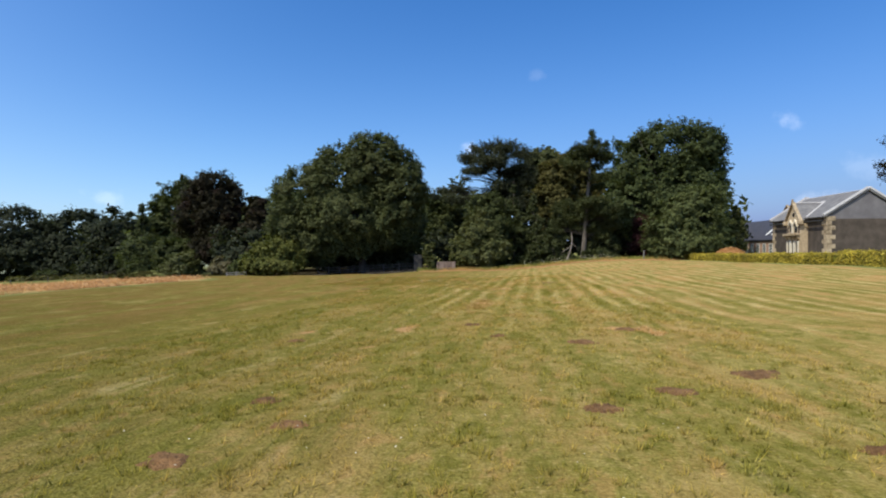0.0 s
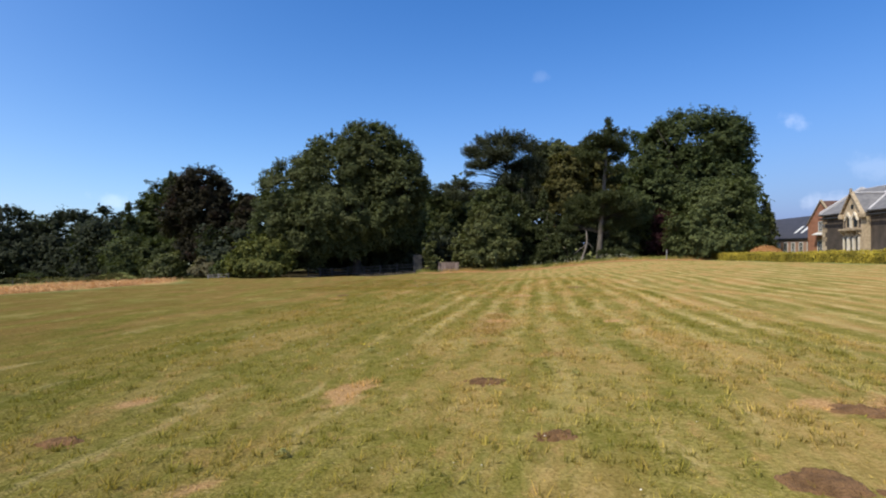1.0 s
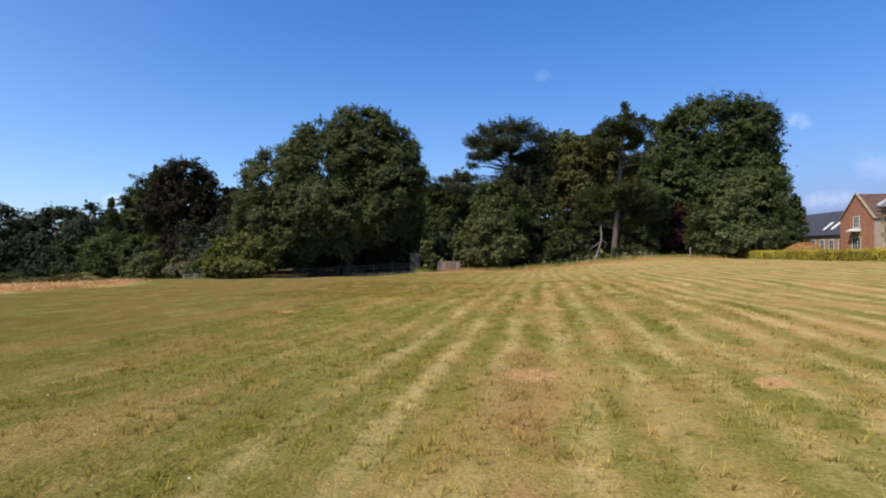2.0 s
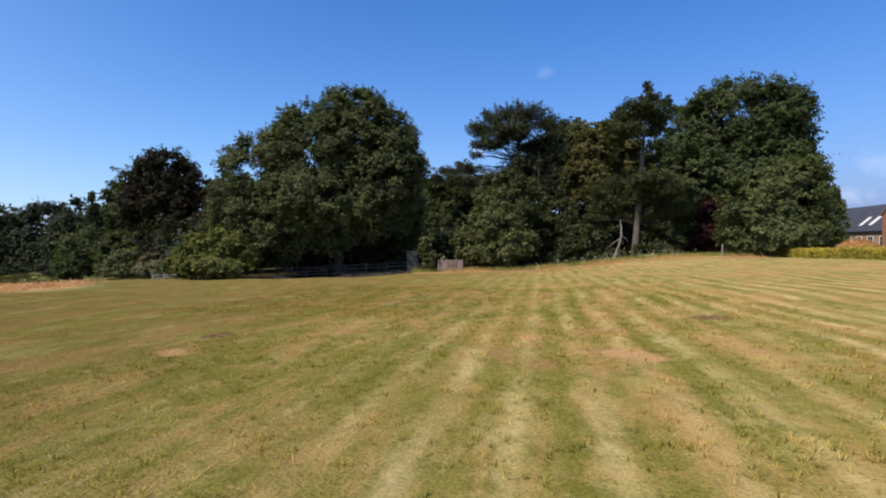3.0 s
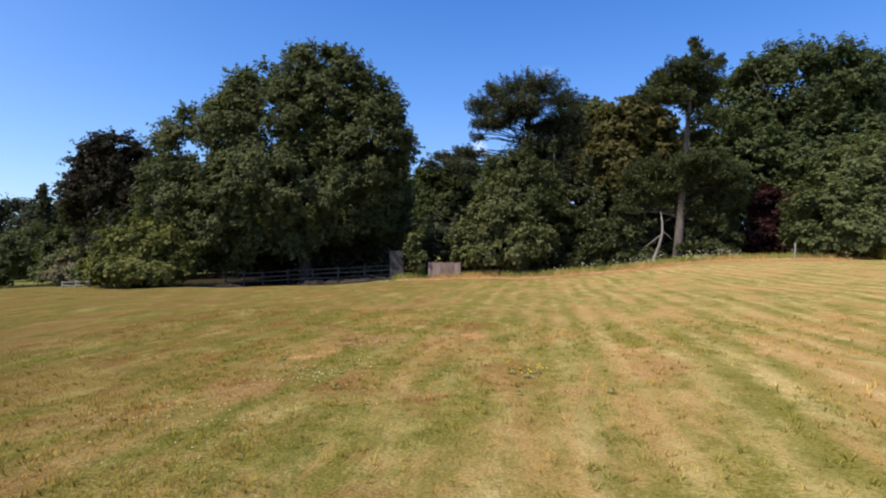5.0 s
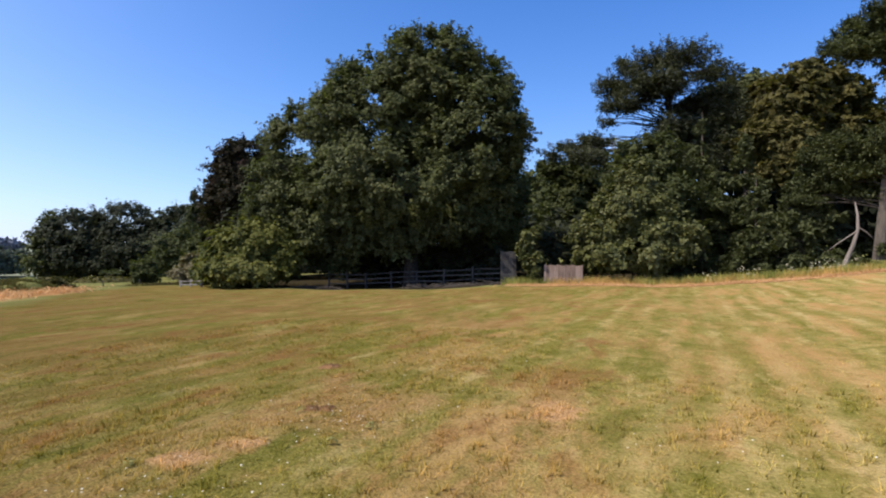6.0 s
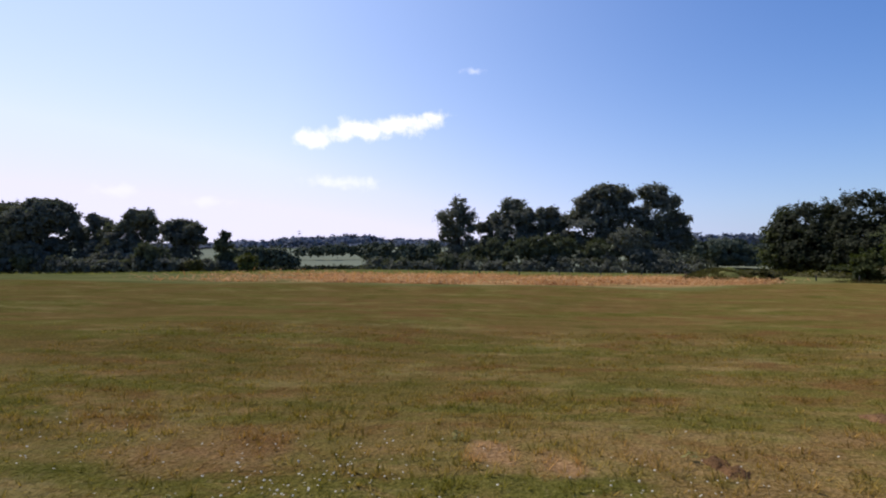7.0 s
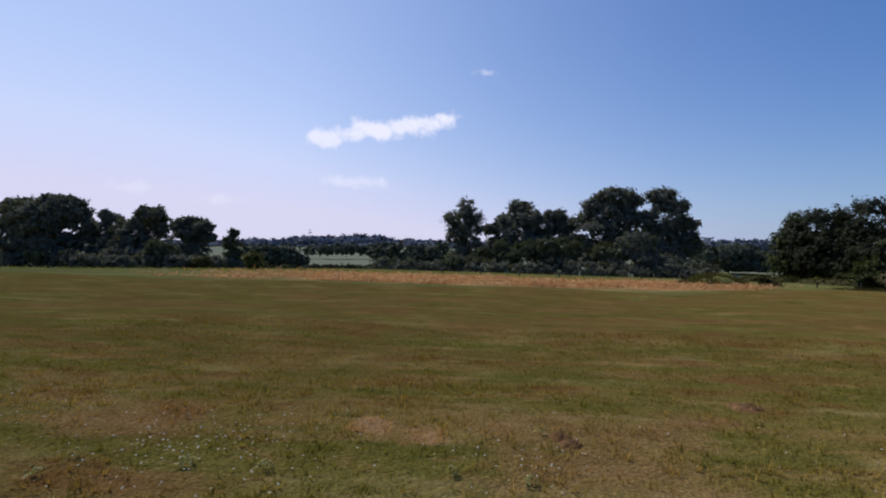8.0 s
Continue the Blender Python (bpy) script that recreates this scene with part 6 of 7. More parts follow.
def slates(parent, p0, along, up, rows, cols, mat, lift=0.012, name="slates"):
    """Courses of slates on a slope: p0 is the eave's corner, along and up span the slope."""
    p0, along, up = Vector(p0), Vector(along), Vector(up)
    nr = along.cross(up).normalized()
    if nr.z < 0:
        nr = -nr
    verts, faces = [], []
    for r in range(rows):
        shift = 0.5 * (r % 2) / cols
        for c in range(cols + (r % 2)):
            a, b = max(0, c / cols - shift), min(1, (c + 1) / cols - shift)
            if b - a < 0.2 / cols:
                continue
            g = 0.08 / cols
            jit = rng.uniform(0, 0.006)
            k = len(verts)
            lo, hi = r / rows, min(1, (r + 1.25) / rows)
            top_, bot = nr * (lift + 0.014 + jit), nr * lift * 0.3
            q = [p0 + along * (a + g) + up * lo, p0 + along * (b - g) + up * lo, p0 + along * (b - g) + up * hi, p0 + along * (a + g) + up * hi]
            verts += [q[0] + top_, q[1] + top_, q[2] + bot, q[3] + bot, q[0], q[1]]
            faces += [(k, k + 1, k + 2, k + 3), (k + 4, k + 5, k + 1, k)]
    me = mesh_of(name, verts, faces, mat)
    return tagged(part_me(name, me, parent), kind="stuff")


def stone_lodge():
    """Low stone lodge: dark harled walls, limestone quoins, slate roof, a gabled stone bay to the lawn."""
    x0, x1, y0, y1 = 23.5, 29.3, 45.3, 54.2
    z = 0.25
    top = thing("stone_lodge", x0, y0, z, "low dark harled lodge with limestone bay and grey slate roof", "house")
    W, D, eave, ridge = x1 - x0, y1 - y0, 3.6, 5.65
    mid = W / 2
    part("wall", box_bm(0, 4.95, -0.6, 0.4, D - 0.4, eave, 0.01), HARL, top)
    part("wall", box_bm(0, 0.4, -0.6, 0.4, 2.75, eave, 0.01), HARL, top)
    part("wall", box_bm(W - 0.4, 0.4, -0.6, W, D - 0.4, eave, 0.01), HARL, top)
    for yy in (0.0, D - 0.4):
        part("wall", box_bm(0, yy, -0.6, W, yy + 0.4, 3.45, 0.01), HARL, top)
        part("gable", prism_bm([(0.0, 3.456), (W, 3.456), (W, 3.6), (mid, ridge - 0.1), (0.0, 3.6)], "y", yy + 0.02, yy + 0.38), GABLE_SLATE, top)
    # roof slopes
    ov = 0.25
    for s in (-1, 1):
        ex = mid + s * (mid + ov)
        ez = eave + 0.1 - ov * (ridge - eave) / mid * 0.9
        q = [(ex, -0.12, ez), (ex, D + 0.12, ez), (mid, D + 0.12, ridge), (mid, -0.12, ridge)]
        part("roof_slope", slab(*(q if s < 0 else [q[1], q[0], q[3], q[2]]), 0.12), SLATE, top)
        slates(top, q[0], Vector(q[1]) - Vector(q[0]), Vector(q[3]) - Vector(q[0]), 17, 26, SLATE)
        # pale coping of the two gables
        for yy in (-0.2, D - 0.16):
            a, b, w = Vector((ex, yy + 0.04, ez + 0.16)), Vector((mid, yy + 0.04, ridge + 0.16)), Vector((0, 0.15, 0))
            pr = slab(a, b, b + w, a + w, 0.14) if s > 0 else slab(a + w, b + w, b, a, 0.14)
            part("coping", pr, LEAD, top)
        part("ridge", box_bm(mid - 0.12, -0.12, ridge - 0.02, mid + 0.12, D + 0.12, ridge + 0.09, 0.03), LEAD, top) if s < 0 else None
    # quoins
    for yy, sgn in ((0.0, 1), (D, -1)):
        for k in range(11):
            ln = 0.62 if k % 2 else 0.36
            zz = -0.3 + k * 0.36
            part("quoin", box_bm(-0.035, min(yy - 0.035 * sgn, yy + ln * sgn), zz, 0.98 - ln, max(yy - 0.035 * sgn, yy + ln * sgn), zz + 0.345, 0.015), STONE, top)
    # stone bay with its own gable
    b0, b1 = 2.8, 5.0
    bm_ = (b0 + b1) / 2
    apex = 4.95
    part("bay_wall", prism_bm([(b0, -0.6), (b1, -0.6), (b1, eave + 0.05), (bm_, apex), (b0, eave + 0.05)], "x", -0.55, 0.05), STONE, top, "honey limestone gabled bay")
    for s in (-1, 1):
        ye = bm_ + s * (b1 - b0) / 2 + s * 0.15
        ze = eave - 0.1
        xr = mid * (apex - eave) / (ridge - eave)
        a, b, c, d = Vector((-0.5, ye, ze)), Vector((-0.5, bm_, apex + 0.02)), Vector((xr + 0.3, bm_, apex + 0.02)), Vector((0.2, ye, ze))
        part("bay_roof", slab(a, d, c, b, 0.1) if s < 0 else slab(b, c, d, a, 0.1), SLATE, top)
        e, f = Vector((-0.72, ye + s * 0.06, ze - 0.02)), Vector((-0.72, bm_, apex + 0.16))
        w = Vector((0.26, 0, 0))
        part("coping", slab(e, e + w, f + w, f, 0.1) if s < 0 else slab(f, f + w, e + w, e, 0.1), STONE, top)
        ez = eave + 0.1 - ov * (ridge - eave) / mid * 0.9
        k = (ridge - ez) / (mid + ov)
        xv = (apex - ez) / k - ov
        lo, hi = Vector((-0.2, ye, ez + 0.05 * k + 0.17)), Vector((xv, bm_, apex + 0.17))
        w = Vector((0.0, 0.13 * s, 0.02))
        part("valley", slab(lo - w, lo + w, hi + w, hi - w, 0.05), LEAD, top)
    part("bay_ridge", box_bm(-0.6, bm_ - 0.08, apex + 0.0, mid * 0.8, bm_ + 0.08, apex + 0.1, 0.03), LEAD, top)
    part("finial", box_bm(-0.72, bm_ - 0.08, apex + 0.1, -0.56, bm_ + 0.08, apex + 0.36, 0.04), STONE, top)
    # carved openings: three lancets below, a balcony shelf, twin lights and a roundel above
    for k in (-1, 0, 1):
        yk = bm_ + k * 0.66
        part("lancet", prism_bm([(yk - 0.17, 0.5), (yk + 0.17, 0.5), (yk + 0.17, 1.5), (yk + 0.1, 1.72), (yk, 1.85), (yk - 0.1, 1.72), (yk - 0.17, 1.5)], "x", -0.585, -0.553), GLASS, top)
        for e in (-0.25, 0.25):
            part("jamb", box_bm(-0.68, yk + e - 0.075, 0.3, -0.553, yk + e + 0.075, 1.75, 0.03), STONE_PALE, top, "pale dressed stone jamb")
    for k in (-1, 1):
        yk = bm_ + k * 0.4
        part("lancet", prism_bm([(yk - 0.2, 2.5), (yk + 0.2, 2.5), (yk + 0.2, 3.1), (yk, 3.35), (yk - 0.2, 3.1)], "x", -0.585, -0.553), GLASS, top)
        part("hood", prism_bm([(yk - 0.36, 3.1), (yk, 3.6), (yk + 0.36, 3.1), (yk + 0.36, 2.95), (yk, 3.4), (yk - 0.36, 2.95)], "x", -0.68, -0.553), STONE_PALE, top)
    part("mullion", box_bm(-0.7, bm_ - 0.12, 2.4, -0.553, bm_ + 0.12, 3.3, 0.03), STONE_PALE, top)
    for k in (-1, 1):
        # dark plates on the stone stand in for shaded recesses
        part("niche", prism_bm([(bm_ + k * 0.9 - 0.09, 2.45), (bm_ + k * 0.9 + 0.09, 2.45), (bm_ + k * 0.9 + 0.09, 3.0), (bm_ + k * 0.9, 3.2), (bm_ + k * 0.9 - 0.09, 3.0)], "x", -0.575, -0.553), HARL, top)
        part("kneeler", box_bm(-0.8, bm_ + k * 1.2 - 0.16, eave - 0.5, -0.4, bm_ + k * 1.2 + 0.16, eave - 0.14, 0.05), STONE, top)
    part("shelf", box_bm(-0.95, bm_ - 1.12, 2.2, -0.553, bm_ + 1.12, 2.36, 0.03), STONE, top)
    for k in (-0.95, -0.33, 0.33, 0.95):
        part("bracket", prism_bm([(-0.56, 2.19), (-0.9, 2.19), (-0.56, 1.85)], "y", bm_ + k - 0.09, bm_ + k + 0.09), STONE, top)
    bm = bmesh.new()
    bmesh.ops.create_circle(bm, cap_ends=True, radius=0.2, segments=14)
    part("roundel", bm, GLASS, top, "", pose(-0.56, bm_, 3.98, 0, -90, 0))
    # down pipe and a dark door on the end wall
    part("downpipe", tube_bm([(4.9, -0.08, 0), (4.9, -0.08, 3.0)], 0.06), IRON, top)
    part("gutter", box_bm(-0.36, 0.1, eave - 0.33, -0.24, b0 - 0.2, eave - 0.22, 0.03), IRON, top)
    part("gutter", box_bm(-0.36, b1 + 0.2, eave - 0.33, -0.24, D - 0.1, eave - 0.22, 0.03), IRON, top)


def tube_bm(points, r, sides=8):
    v, f = tube(points, [r] * len(points), sides)
    bm = bmesh.new()
    vs = [bm.verts.new(p) for p in v]
    for q in f:
        bm.faces.new([vs[i] for i in q])
    return bm


stone_lodge()


def brick_skin(parent, x, ya, yb, za, zb, top_of=None, skip=(), name="bricks", mat=None):
    """Courses of brick on a wall that faces -x, cut to a gable's slope and round openings."""
    verts, faces = [], []
    r = 0
    zz = za
    while zz < zb:
        yy = ya - (0.11 if r % 2 else 0.0)
        while yy < yb:
            a, b = max(yy, ya), min(yy + 0.215, yb)
            m = (a + b) / 2
            if b - a > 0.05 and (top_of is None or zz + 0.065 < top_of(m)) and not any(s[0] < m < s[1] and s[2] < zz + 0.03 < s[3] for s in skip):
                k, o = len(verts), x - rng.uniform(0.008, 0.016)
                verts += [(o, a, zz), (o, b, zz), (o, b, zz + 0.065), (o, a, zz + 0.065), (x + 0.01, a, zz), (x + 0.01, b, zz), (x + 0.01, b, zz + 0.065), (x + 0.01, a, zz + 0.065)]
                faces += [(k, k + 1, k + 2, k + 3), (k, k + 4, k + 5, k + 1), (k + 3, k + 2, k + 6, k + 7), (k, k + 3, k + 7, k + 4), (k + 1, k + 5, k + 6, k + 2)]
            yy += 0.225
        zz += 0.075
        r += 1
    return tagged(part_me(name, mesh_of(name, verts, faces, mat or BRICK), parent), kind="stuff")


def brick_house():
    """Red brick gable-fronted house; the gable looks to the lawn."""
    x0, y0 = 38.6, 81.2
    z = gz(39, 84) - 0.1
    top = thing("brick_house", x0, y0, z, "red brick house with steep coped gable and white windows", "house")
    W, eave, apex = 6.8, 4.6, 7.6
    out = [(0, -0.5), (W, -0.5), (W, eave), (W / 2, apex), (0, eave)]
    part("wall", prism_bm(out, "x", 0.0, 0.35), MORTAR, top)
    for yy in (0.0, W - 0.35):
        part("wall", box_bm(0.35, yy, -0.5, 9, yy + 0.35, eave - 0.1), MORTAR, top)
    part("wall", prism_bm(out, "x", 9.0, 9.35), MORTAR, top)
    ups = [(2.75, 4.05, 3.55, 5.0), (2.5, 4.3, 0.75, 2.5)]
    brick_skin(top, 0, 0, W, -0.3, apex, lambda q: apex - 0.05 - abs(q - W / 2) * (apex - eave) / (W / 2), ups)
    for s in (-1, 1):
        ye, ze = W / 2 + s * (W / 2 + 0.2), eave - 0.1
        q = [Vector((-0.02, ye, ze)), Vector((9.4, ye, ze)), Vector((9.4, W / 2, apex + 0.1)), Vector((-0.02, W / 2, apex + 0.1))]
        part("roof_slope", slab(*(q if s < 0 else [q[1], q[0], q[3], q[2]]), 0.1), TILE, top)
        slates(top, q[0], q[1] - q[0], q[3] - q[0], 18, 30, TILE, name="tiles")
        w = Vector((0.3, 0, 0))
        e, f = Vector((-0.16, ye, ze + 0.08)), Vector((-0.16, W / 2, apex + 0.24))
        part("coping", slab(e, e + w, f + w, f, 0.12) if s < 0 else slab(f, f + w, e + w, e, 0.12), STONE, top)
    window(top, pose(-0.02, 3.4, 3.6), 1.25, 1.35, (3, 3))
    window(top, pose(-0.02, 3.4, 0.8), 1.7, 1.6, (3, 3))
    part("balcony_canopy", prism_bm([(-0.02, 3.5), (-0.75, 3.2), (-0.75, 3.1), (-0.02, 3.1)], "y", 2.5, 4.3), WHITE, top)
    part("lintel", box_bm(-0.05, 2.4, 2.52, -0.0, 4.4, 2.72, 0.01), STONE, top)


brick_house()


def brick_range():
    """Long single-storey brick range with a dark slate roof and two rooflights."""
    x0, y0, y1 = 39.4, 88.1, 116.0
    z = gz(39, 90) - 0.1
    top = thing("brick_range", x0, y0, z, "long low brick range with dark slate roof", "building")
    D, eave, ridge, half = y1 - y0, 2.85, 6.4, 4.0
    part("wall", box_bm(0, 0, -0.5, 0.35, D, eave), PINK_BRICK, top)
    part("wall", box_bm(2 * half - 0.35, 0, -0.5, 2 * half, D, eave), MORTAR, top)
    part("wall", prism_bm([(0.35, -0.5), (2 * half - 0.35, -0.5), (2 * half - 0.35, eave), (half, ridge - 0.2), (0.35, eave)], "y", D - 0.35, D), MORTAR, top)
    spots = [1.2 + 2.3 * k for k in range(12)]
    brick_skin(top, 0, 0, 16, -0.3, eave, None, [(p - 0.62, p + 0.62, 0.5, 2.4) for p in spots], mat=PINK_BRICK)
    for p in spots:
        window(top, pose(-0.02, p, 0.55), 1.2, 1.8, (2, 3), True, 0.13)
    for s in (-1, 1):
        ex, ez = half + s * (half + 0.1), eave - 0.02
        q = [Vector((ex, 0, ez)), Vector((ex, D + 0.2, ez)), Vector((half, D + 0.2, ridge)), Vector((half, 0, ridge))]
        part("roof_slope", slab(*(q if s < 0 else [q[1], q[0], q[3], q[2]]), 0.12), SLATE_DARK, top)
        if s < 0:
            slates(top, q[0], q[1] - q[0], q[3] - q[0], 20, 80, SLATE_DARK)
            part("fascia", box_bm(ex - 0.05, 0, ez - 0.16, ex + 0.02, D, ez - 0.02), IRON, top)
            for yy in (4.6, 6.6):
                a = q[0] + (q[3] - q[0]) * 0.22 + Vector((0, yy, 0))
                u = (q[3] - q[0]) * 0.3
                nr = Vector((0, 1, 0)).cross(u).normalized()
                nr = nr if nr.z > 0 else -nr
                v = Vector((0, 0.62, 0))
                part("rooflight", slab(a + nr * 0.1, a + v + nr * 0.1, a + v + u + nr * 0.1, a + u + nr * 0.1, 0.07), WHITE, top)
                part("rooflight_pane", slab(a + nr * 0.112 + v * 0.12 + u * 0.06, a + v * 0.88 + u * 0.06 + nr * 0.112, a + v * 0.88 + u * 0.94 + nr * 0.112, a + v * 0.12 + u * 0.94 + nr * 0.112, 0.01), GLASS, top)
    part("ridge", box_bm(half - 0.13, 0, ridge - 0.02, half + 0.13, D, ridge + 0.08, 0.03), SLATE_DARK, top)


brick_range()


def dry_mound(x, y, rx, ry, h):
    bm = bmesh.new()
    bmesh.ops.create_grid(bm, x_segments=28, y_segments=28, size=1.0)
    for v in bm.verts:
        u, w = v.co.x, v.co.y
        e = math.hypot(u, w)
        v.co.x, v.co.y = u * rx, w * ry
        v.co.z = gz(x + v.co.x, y + v.co.y) - gz(x, y) + h * max(-0.1, (1 - e * e)) + 0.12 * noise.noise((u * 4, w * 4, 1)) * (e < 1)
    ob = thing("dry_mound", x, y, gz(x, y), "low mound of dead orange-brown grass cuttings", "mound")
    part("heap", bm, MOUND, ob).data.shade_smooth()
    n = 2600
    p = rng.uniform(-1, 1, (n, 2))
    p = p[np.hypot(p[:, 0], p[:, 1]) < 0.97]
    z = np.array([gz(x + a * rx, y + b * ry) - gz(x, y) for a, b in p]) + h * (1 - (p ** 2).sum(1)) + rng.uniform(0, 0.1, len(p))
    nr = rng.normal(0, 0.6, (len(p), 3)) + (0, 0, 0.8)
    nr /= np.linalg.norm(nr, axis=1, keepdims=True)
    part_me("cuttings", quads_mesh("cuttings", leaf_quads(np.stack([p[:, 0] * rx, p[:, 1] * ry, z], -1), nr, 0.32, 0.14), MOUND), ob)



def grass_bank(x, y, rx, ry, h):
    bm = bmesh.new()
    bmesh.ops.create_grid(bm, x_segments=24, y_segments=40, size=1.0)
    for v in bm.verts:
        u, w = v.co.x, v.co.y
        e = u * u + w * w
        v.co.x, v.co.y = u * rx, w * ry
        v.co.z = gz(x + v.co.x, y + v.co.y) - gz(x, y) + h * max(-0.15, (1 - e) * (1 + 0.5 * noise.noise((u * 2, w * 3, 4)))) + 0.1 * noise.noise((u * 5, w * 7, 1)) * (e < 1)
    ob = thing("grass_bank", x, y, gz(x, y), "low bank overgrown with rough green grass", "bank")
    part("soil", bm, TURF, ob).data.shade_smooth()
    n = 11000
    p = rng.uniform(-1, 1, (n, 2))
    p = p[np.hypot(p[:, 0], p[:, 1]) < 0.95]
    z = np.array([gz(x + a * rx, y + b * ry) - gz(x, y) for a, b in p]) + h * (1 - (p ** 2).sum(1))
    nr = rng.normal(0, 0.8, (len(p), 3)) + (0, 0, 0.2)
    nr /= np.linalg.norm(nr, axis=1, keepdims=True)
    part_me("long_grass", quads_mesh("long_grass", leaf_quads(np.stack([p[:, 0] * rx, p[:, 1] * ry, z], -1), nr, 0.35, 0.25), LEAF_OLIVE), ob)


grass_bank(-42.15, 54.91, 3.0, 2.47, 0.88)
dry_mound(24.1, 66.2, 2.3, 1.9, 1.5)


# ---------------------------------------------------------------- small things in the meadow and along its edge
def small_flowers():
    """Daisies and clover heads in loose drifts over the mown grass."""
    drifts = [
        (-6.11, 36.04, 0.25, 40), (-6.06, 36.14, 0.3, 90), (-6.04, 36.70, 0.3, 40), (-6.11, 38.16, 0.2, 25), (-5.97, 38.45, 0.15, 18), (-6.15, 36.16, 0.3, 50),
        (-6.67, 34.00, 0.4, 40), (-6.20, 38.26, 0.2, 20), (-6.14, 41.25, 0.5, 40), (-3.99, 28.56, 0.6, 60), (-3.38, 28.80, 0.5, 40), (-5.06, 28.10, 0.8, 40),
        (-5.81, 14.91, 0.6, 40), (-2.55, 13.00, 0.4, 20), (-5.19, 14.07, 0.8, 40), (-4.47, 36.38, 0.4, 30), (-3.04, 39.40, 0.5, 25), (-4.27, 29.79, 1.2, 60),
        (-1.50, 4.29, 1.0, 40), (-0.39, 9.96, 1.2, 40), (-1.76, 36.76, 0.8, 40), (-6.41, 39.14, 0.4, 25), (-6.73, 34.54, 0.6, 50)
    ]
    verts, faces = [], []
    for cx, cy, r, n in drifts:
        for _ in range(int(n * 0.8)):
            x, y = cx + rng.normal(0, 1.3 * r), cy + rng.normal(0, 1.3 * r)
            z, s, h = gz(x, y), rng.uniform(0.005, 0.009), rng.uniform(0.03, 0.055)
            tx, ty = rng.normal(0, 0.3, 2)
            k = len(verts)
            verts.append((x, y, z + h + s * 0.6))
            for i in range(6):
                a = i * math.pi / 3
                dx, dy = s * math.cos(a), s * math.sin(a)
                verts.append((x + dx, y + dy, z + h + dx * tx + dy * ty))
            faces += [(k, k + 1 + i, k + 1 + (i + 1) % 6) for i in range(6)]
    tagged(new("small_flowers", mesh_of("small_flowers", verts, faces, PETAL)), "white daisies and clover heads in mown grass", "flowers", kind="stuff")


small_flowers()


def weed(x, y, r, leaf, label, bloom=0):
    """A low rosette of broad leaves, some with a few yellow heads."""
    top = thing("weed", x, y, gz(x, y), label, "weed", "weeds in the meadow")
    n = 26
    a, t = rng.uniform(0, 6.28, n), rng.uniform(0.25, 1.0, n)
    p = np.stack([r * t * np.cos(a), r * t * np.sin(a), 0.02 + 0.05 * (1 - t) + rng.uniform(0, 0.02, n)], -1)
    nr = np.stack([0.4 * np.cos(a), 0.4 * np.sin(a), 0 * a + 1], -1) + rng.normal(0, 0.25, (n, 3))
    nr /= np.linalg.norm(nr, axis=1, keepdims=True)
    part_me("leaves", quads_mesh("leaves", leaf_quads(p, nr, r * 0.75, 0.45), leaf), top)
    for _ in range(bloom):
        bm = bmesh.new()
        bmesh.ops.create_uvsphere(bm, u_segments=8, v_segments=5, radius=0.012)
        for v in bm.verts:
            v.co.z *= 0.5
        part("flower_head", bm, YELLOW, top, "yellow flower head", pose(rng.normal(0, r), rng.normal(0, r), rng.uniform(0.07, 0.14)))


for wx, wy, wr in [
        (-3.35, 35.44, 0.12), (-2.33, 35.46, 0.14), (-4.45, 36.30, 0.12), (-0.42, 12.75, 0.12), (-0.11, 12.27, 0.12), (-2.39, 9.78, 0.12),
        (-5.77, 25.28, 0.15), (-2.85, 25.31, 0.1), (-5.81, 36.76, 0.14), (-5.57, 35.41, 0.15), (-5.83, 36.23, 0.15), (-5.75, 38.43, 0.12),
        (-5.85, 37.95, 0.12), (-7.02, 37.01, 0.12), (-6.66, 38.59, 0.12), (-5.86, 35.44, 0.12)
    ]:
    weed(wx, wy, wr * 0.4, LEAF_LUSH, "low green rosette of weed leaves in mown grass")
for wx, wy, wn in [(-3.13, 36.51, 9), (-3.47, 36.51, 2), (-2.97, 14.02, 4), (-3.25, 36.29, 3)]:
    weed(wx, wy, 0.075, LEAF_LUSH, "green weed with bright yellow flower heads", wn)


def umbels():
    """White cow parsley and bramble flowers along the wood's edge."""
    out = []
    for _ in range(170):
        x = rng.uniform(-1.5, 12)
        y = float(edge_y(x)) + rng.uniform(0.9, 2.2)
        z = gz(x, y) + rng.uniform(0.3, 0.85)
        if noise.noise((x * 0.8, 3.1, 0)) < -0.05:
            continue
        p = np.array([[x, y, z]]) + rng.normal(0, 0.05, (5, 3))
        nr = rng.normal(0, 0.3, (5, 3)) + (0, -0.5, 1)
        nr /= np.linalg.norm(nr, axis=1, keepdims=True)
        out.append(leaf_quads(p, nr, 0.055, 0.8))
    tagged(new("white_umbels", quads_mesh("white_umbels", np.concatenate(out), PETAL)), "white umbel flowers in long grass by the wood", "flowers", kind="stuff")


umbels()


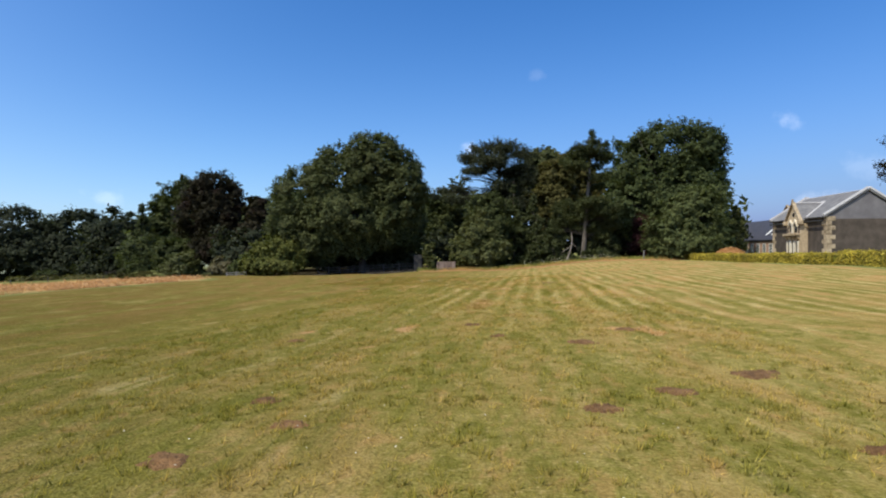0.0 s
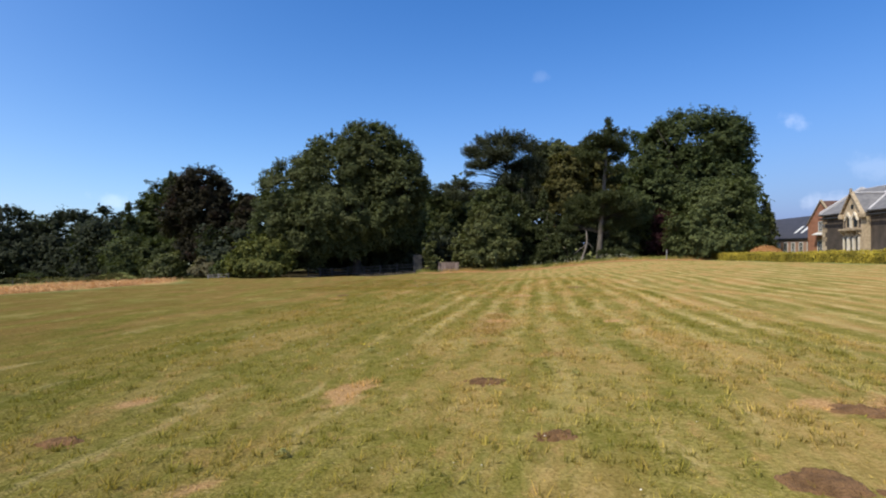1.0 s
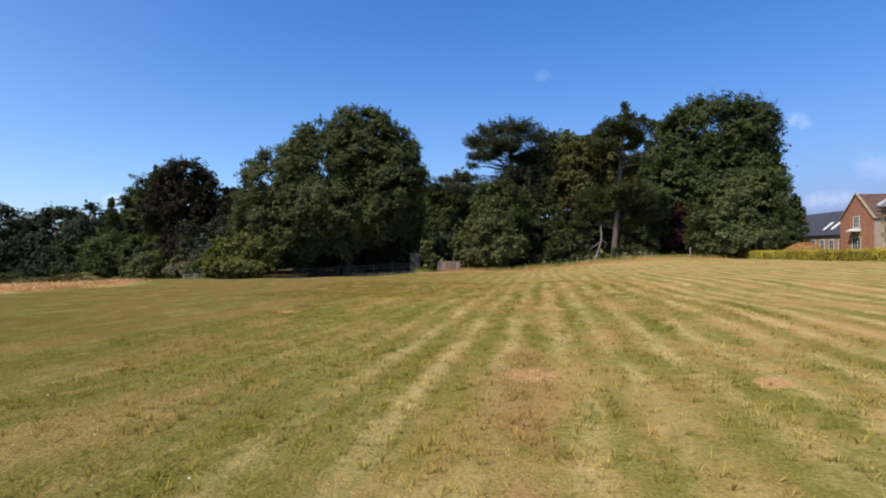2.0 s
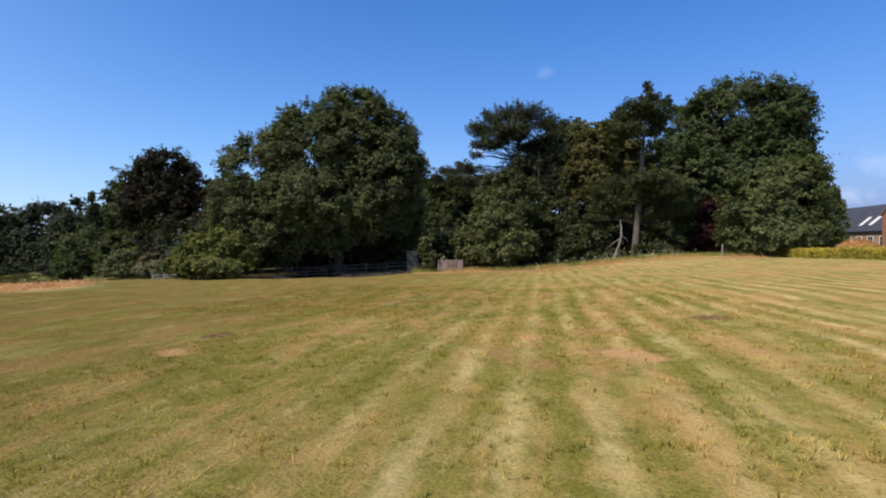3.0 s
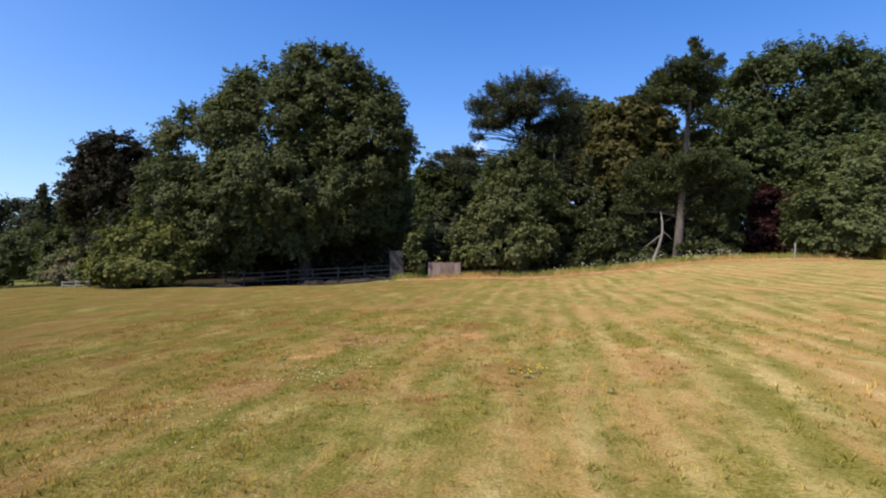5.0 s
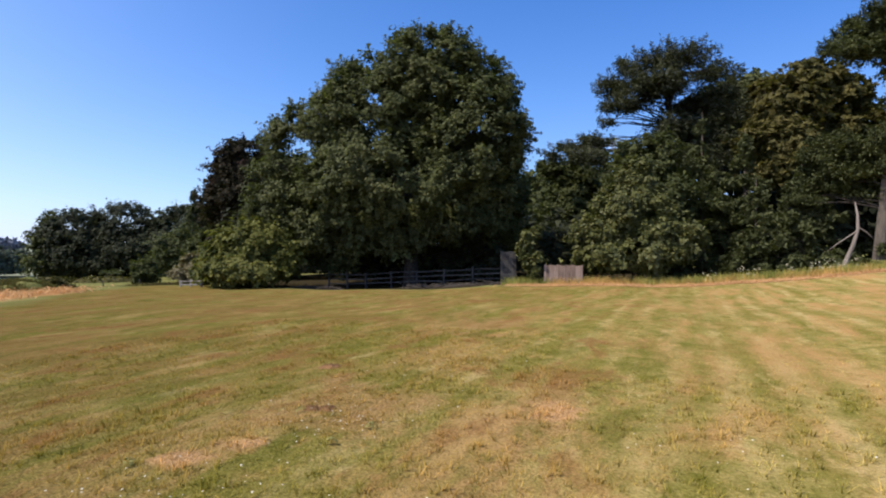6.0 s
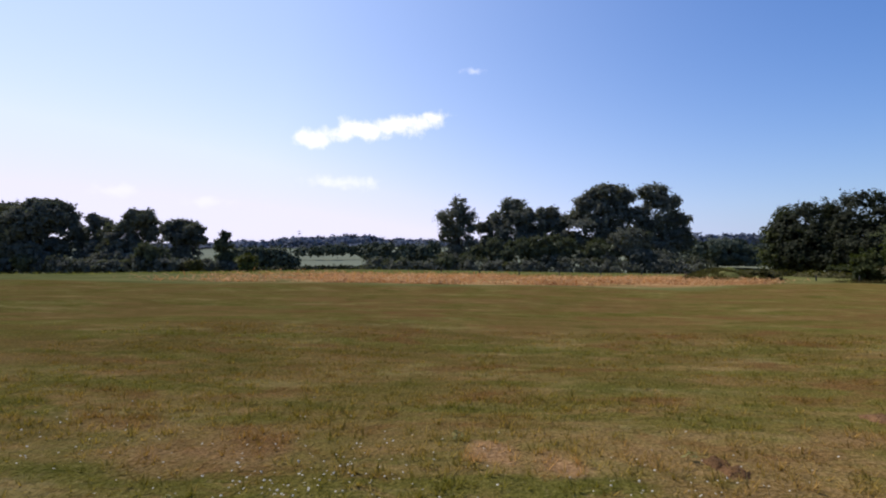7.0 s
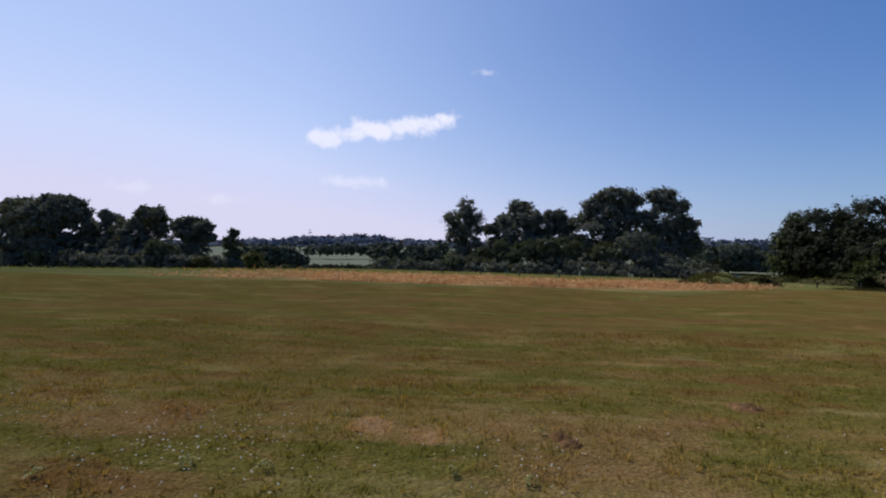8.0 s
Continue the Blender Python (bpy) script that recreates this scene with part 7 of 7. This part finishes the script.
def leaning_stem():
    x, y = 5.85, 72.0
    top = thing("leaning_stem", x, y, gz(x, y) - 0.05, "pale bare leaning tree stem at the wood's edge", "tree")
    part_me("trunk", tubes_mesh("trunk", [tube([(0, 0, -0.1), (0.22, 0, 0.7), (0.55, 0, 1.6), (0.82, 0.1, 2.6), (0.85, 0.3, 3.4), (0.8, 0.6, 4.2)], [0.16, 0.13, 0.11, 0.09, 0.07, 0.03], 8)], BARK_STEM), top)
    part_me("branch", tubes_mesh("branch", [tube([(0.8, 0.06, 2.5), (0.4, 0, 2.2), (-0.2, -0.1, 1.75), (-0.7, -0.1, 1.3)], [0.055, 0.045, 0.03, 0.012], 6)], BARK_STEM), top)
    part_me("branch", tubes_mesh("branch", [tube([(0.84, 0.1, 2.7), (1.2, 0, 2.4), (1.5, -0.1, 2.0)], [0.045, 0.035, 0.012], 6)], BARK_STEM), top)


leaning_stem()


def brushwood(x0, y0, x1, y1, n, label):
    """Cut sticks and dead grass thrown down before the fence."""
    top = thing("brushwood", (x0 + x1) / 2, (y0 + y1) / 2, gz((x0 + x1) / 2, (y0 + y1) / 2), label, "brushwood")
    cx, cy, cz = (x0 + x1) / 2, (y0 + y1) / 2, gz((x0 + x1) / 2, (y0 + y1) / 2)
    out = []
    for _ in range(n):
        t = rng.uniform()
        x, y = x0 + (x1 - x0) * t + rng.normal(0, 0.2), y0 + (y1 - y0) * t + rng.normal(0, 0.25)
        z = gz(x, y) + abs(rng.normal(0, 0.10))
        a, l = rng.uniform(0, 3.14), rng.uniform(0.2, 0.6)
        dx, dy, dz = l * math.cos(a), l * math.sin(a), rng.normal(0, 0.06)
        out.append(tube([(x - dx - cx, y - dy - cy, z - dz - cz), (x + dx - cx, y + dy - cy, z + dz - cz)], [0.018, 0.008], 4))
    tagged(part_me("stick", tubes_mesh("stick", out, BARK), top), kind="stuff")


brushwood(-19.5, 66.4, -13.2, 67.4, 420, "brown cut sticks heaped before the dark fence")
brushwood(-27.5, 64.9, -24.6, 65.6, 160, "brown dead sticks at the foot of the shrub")
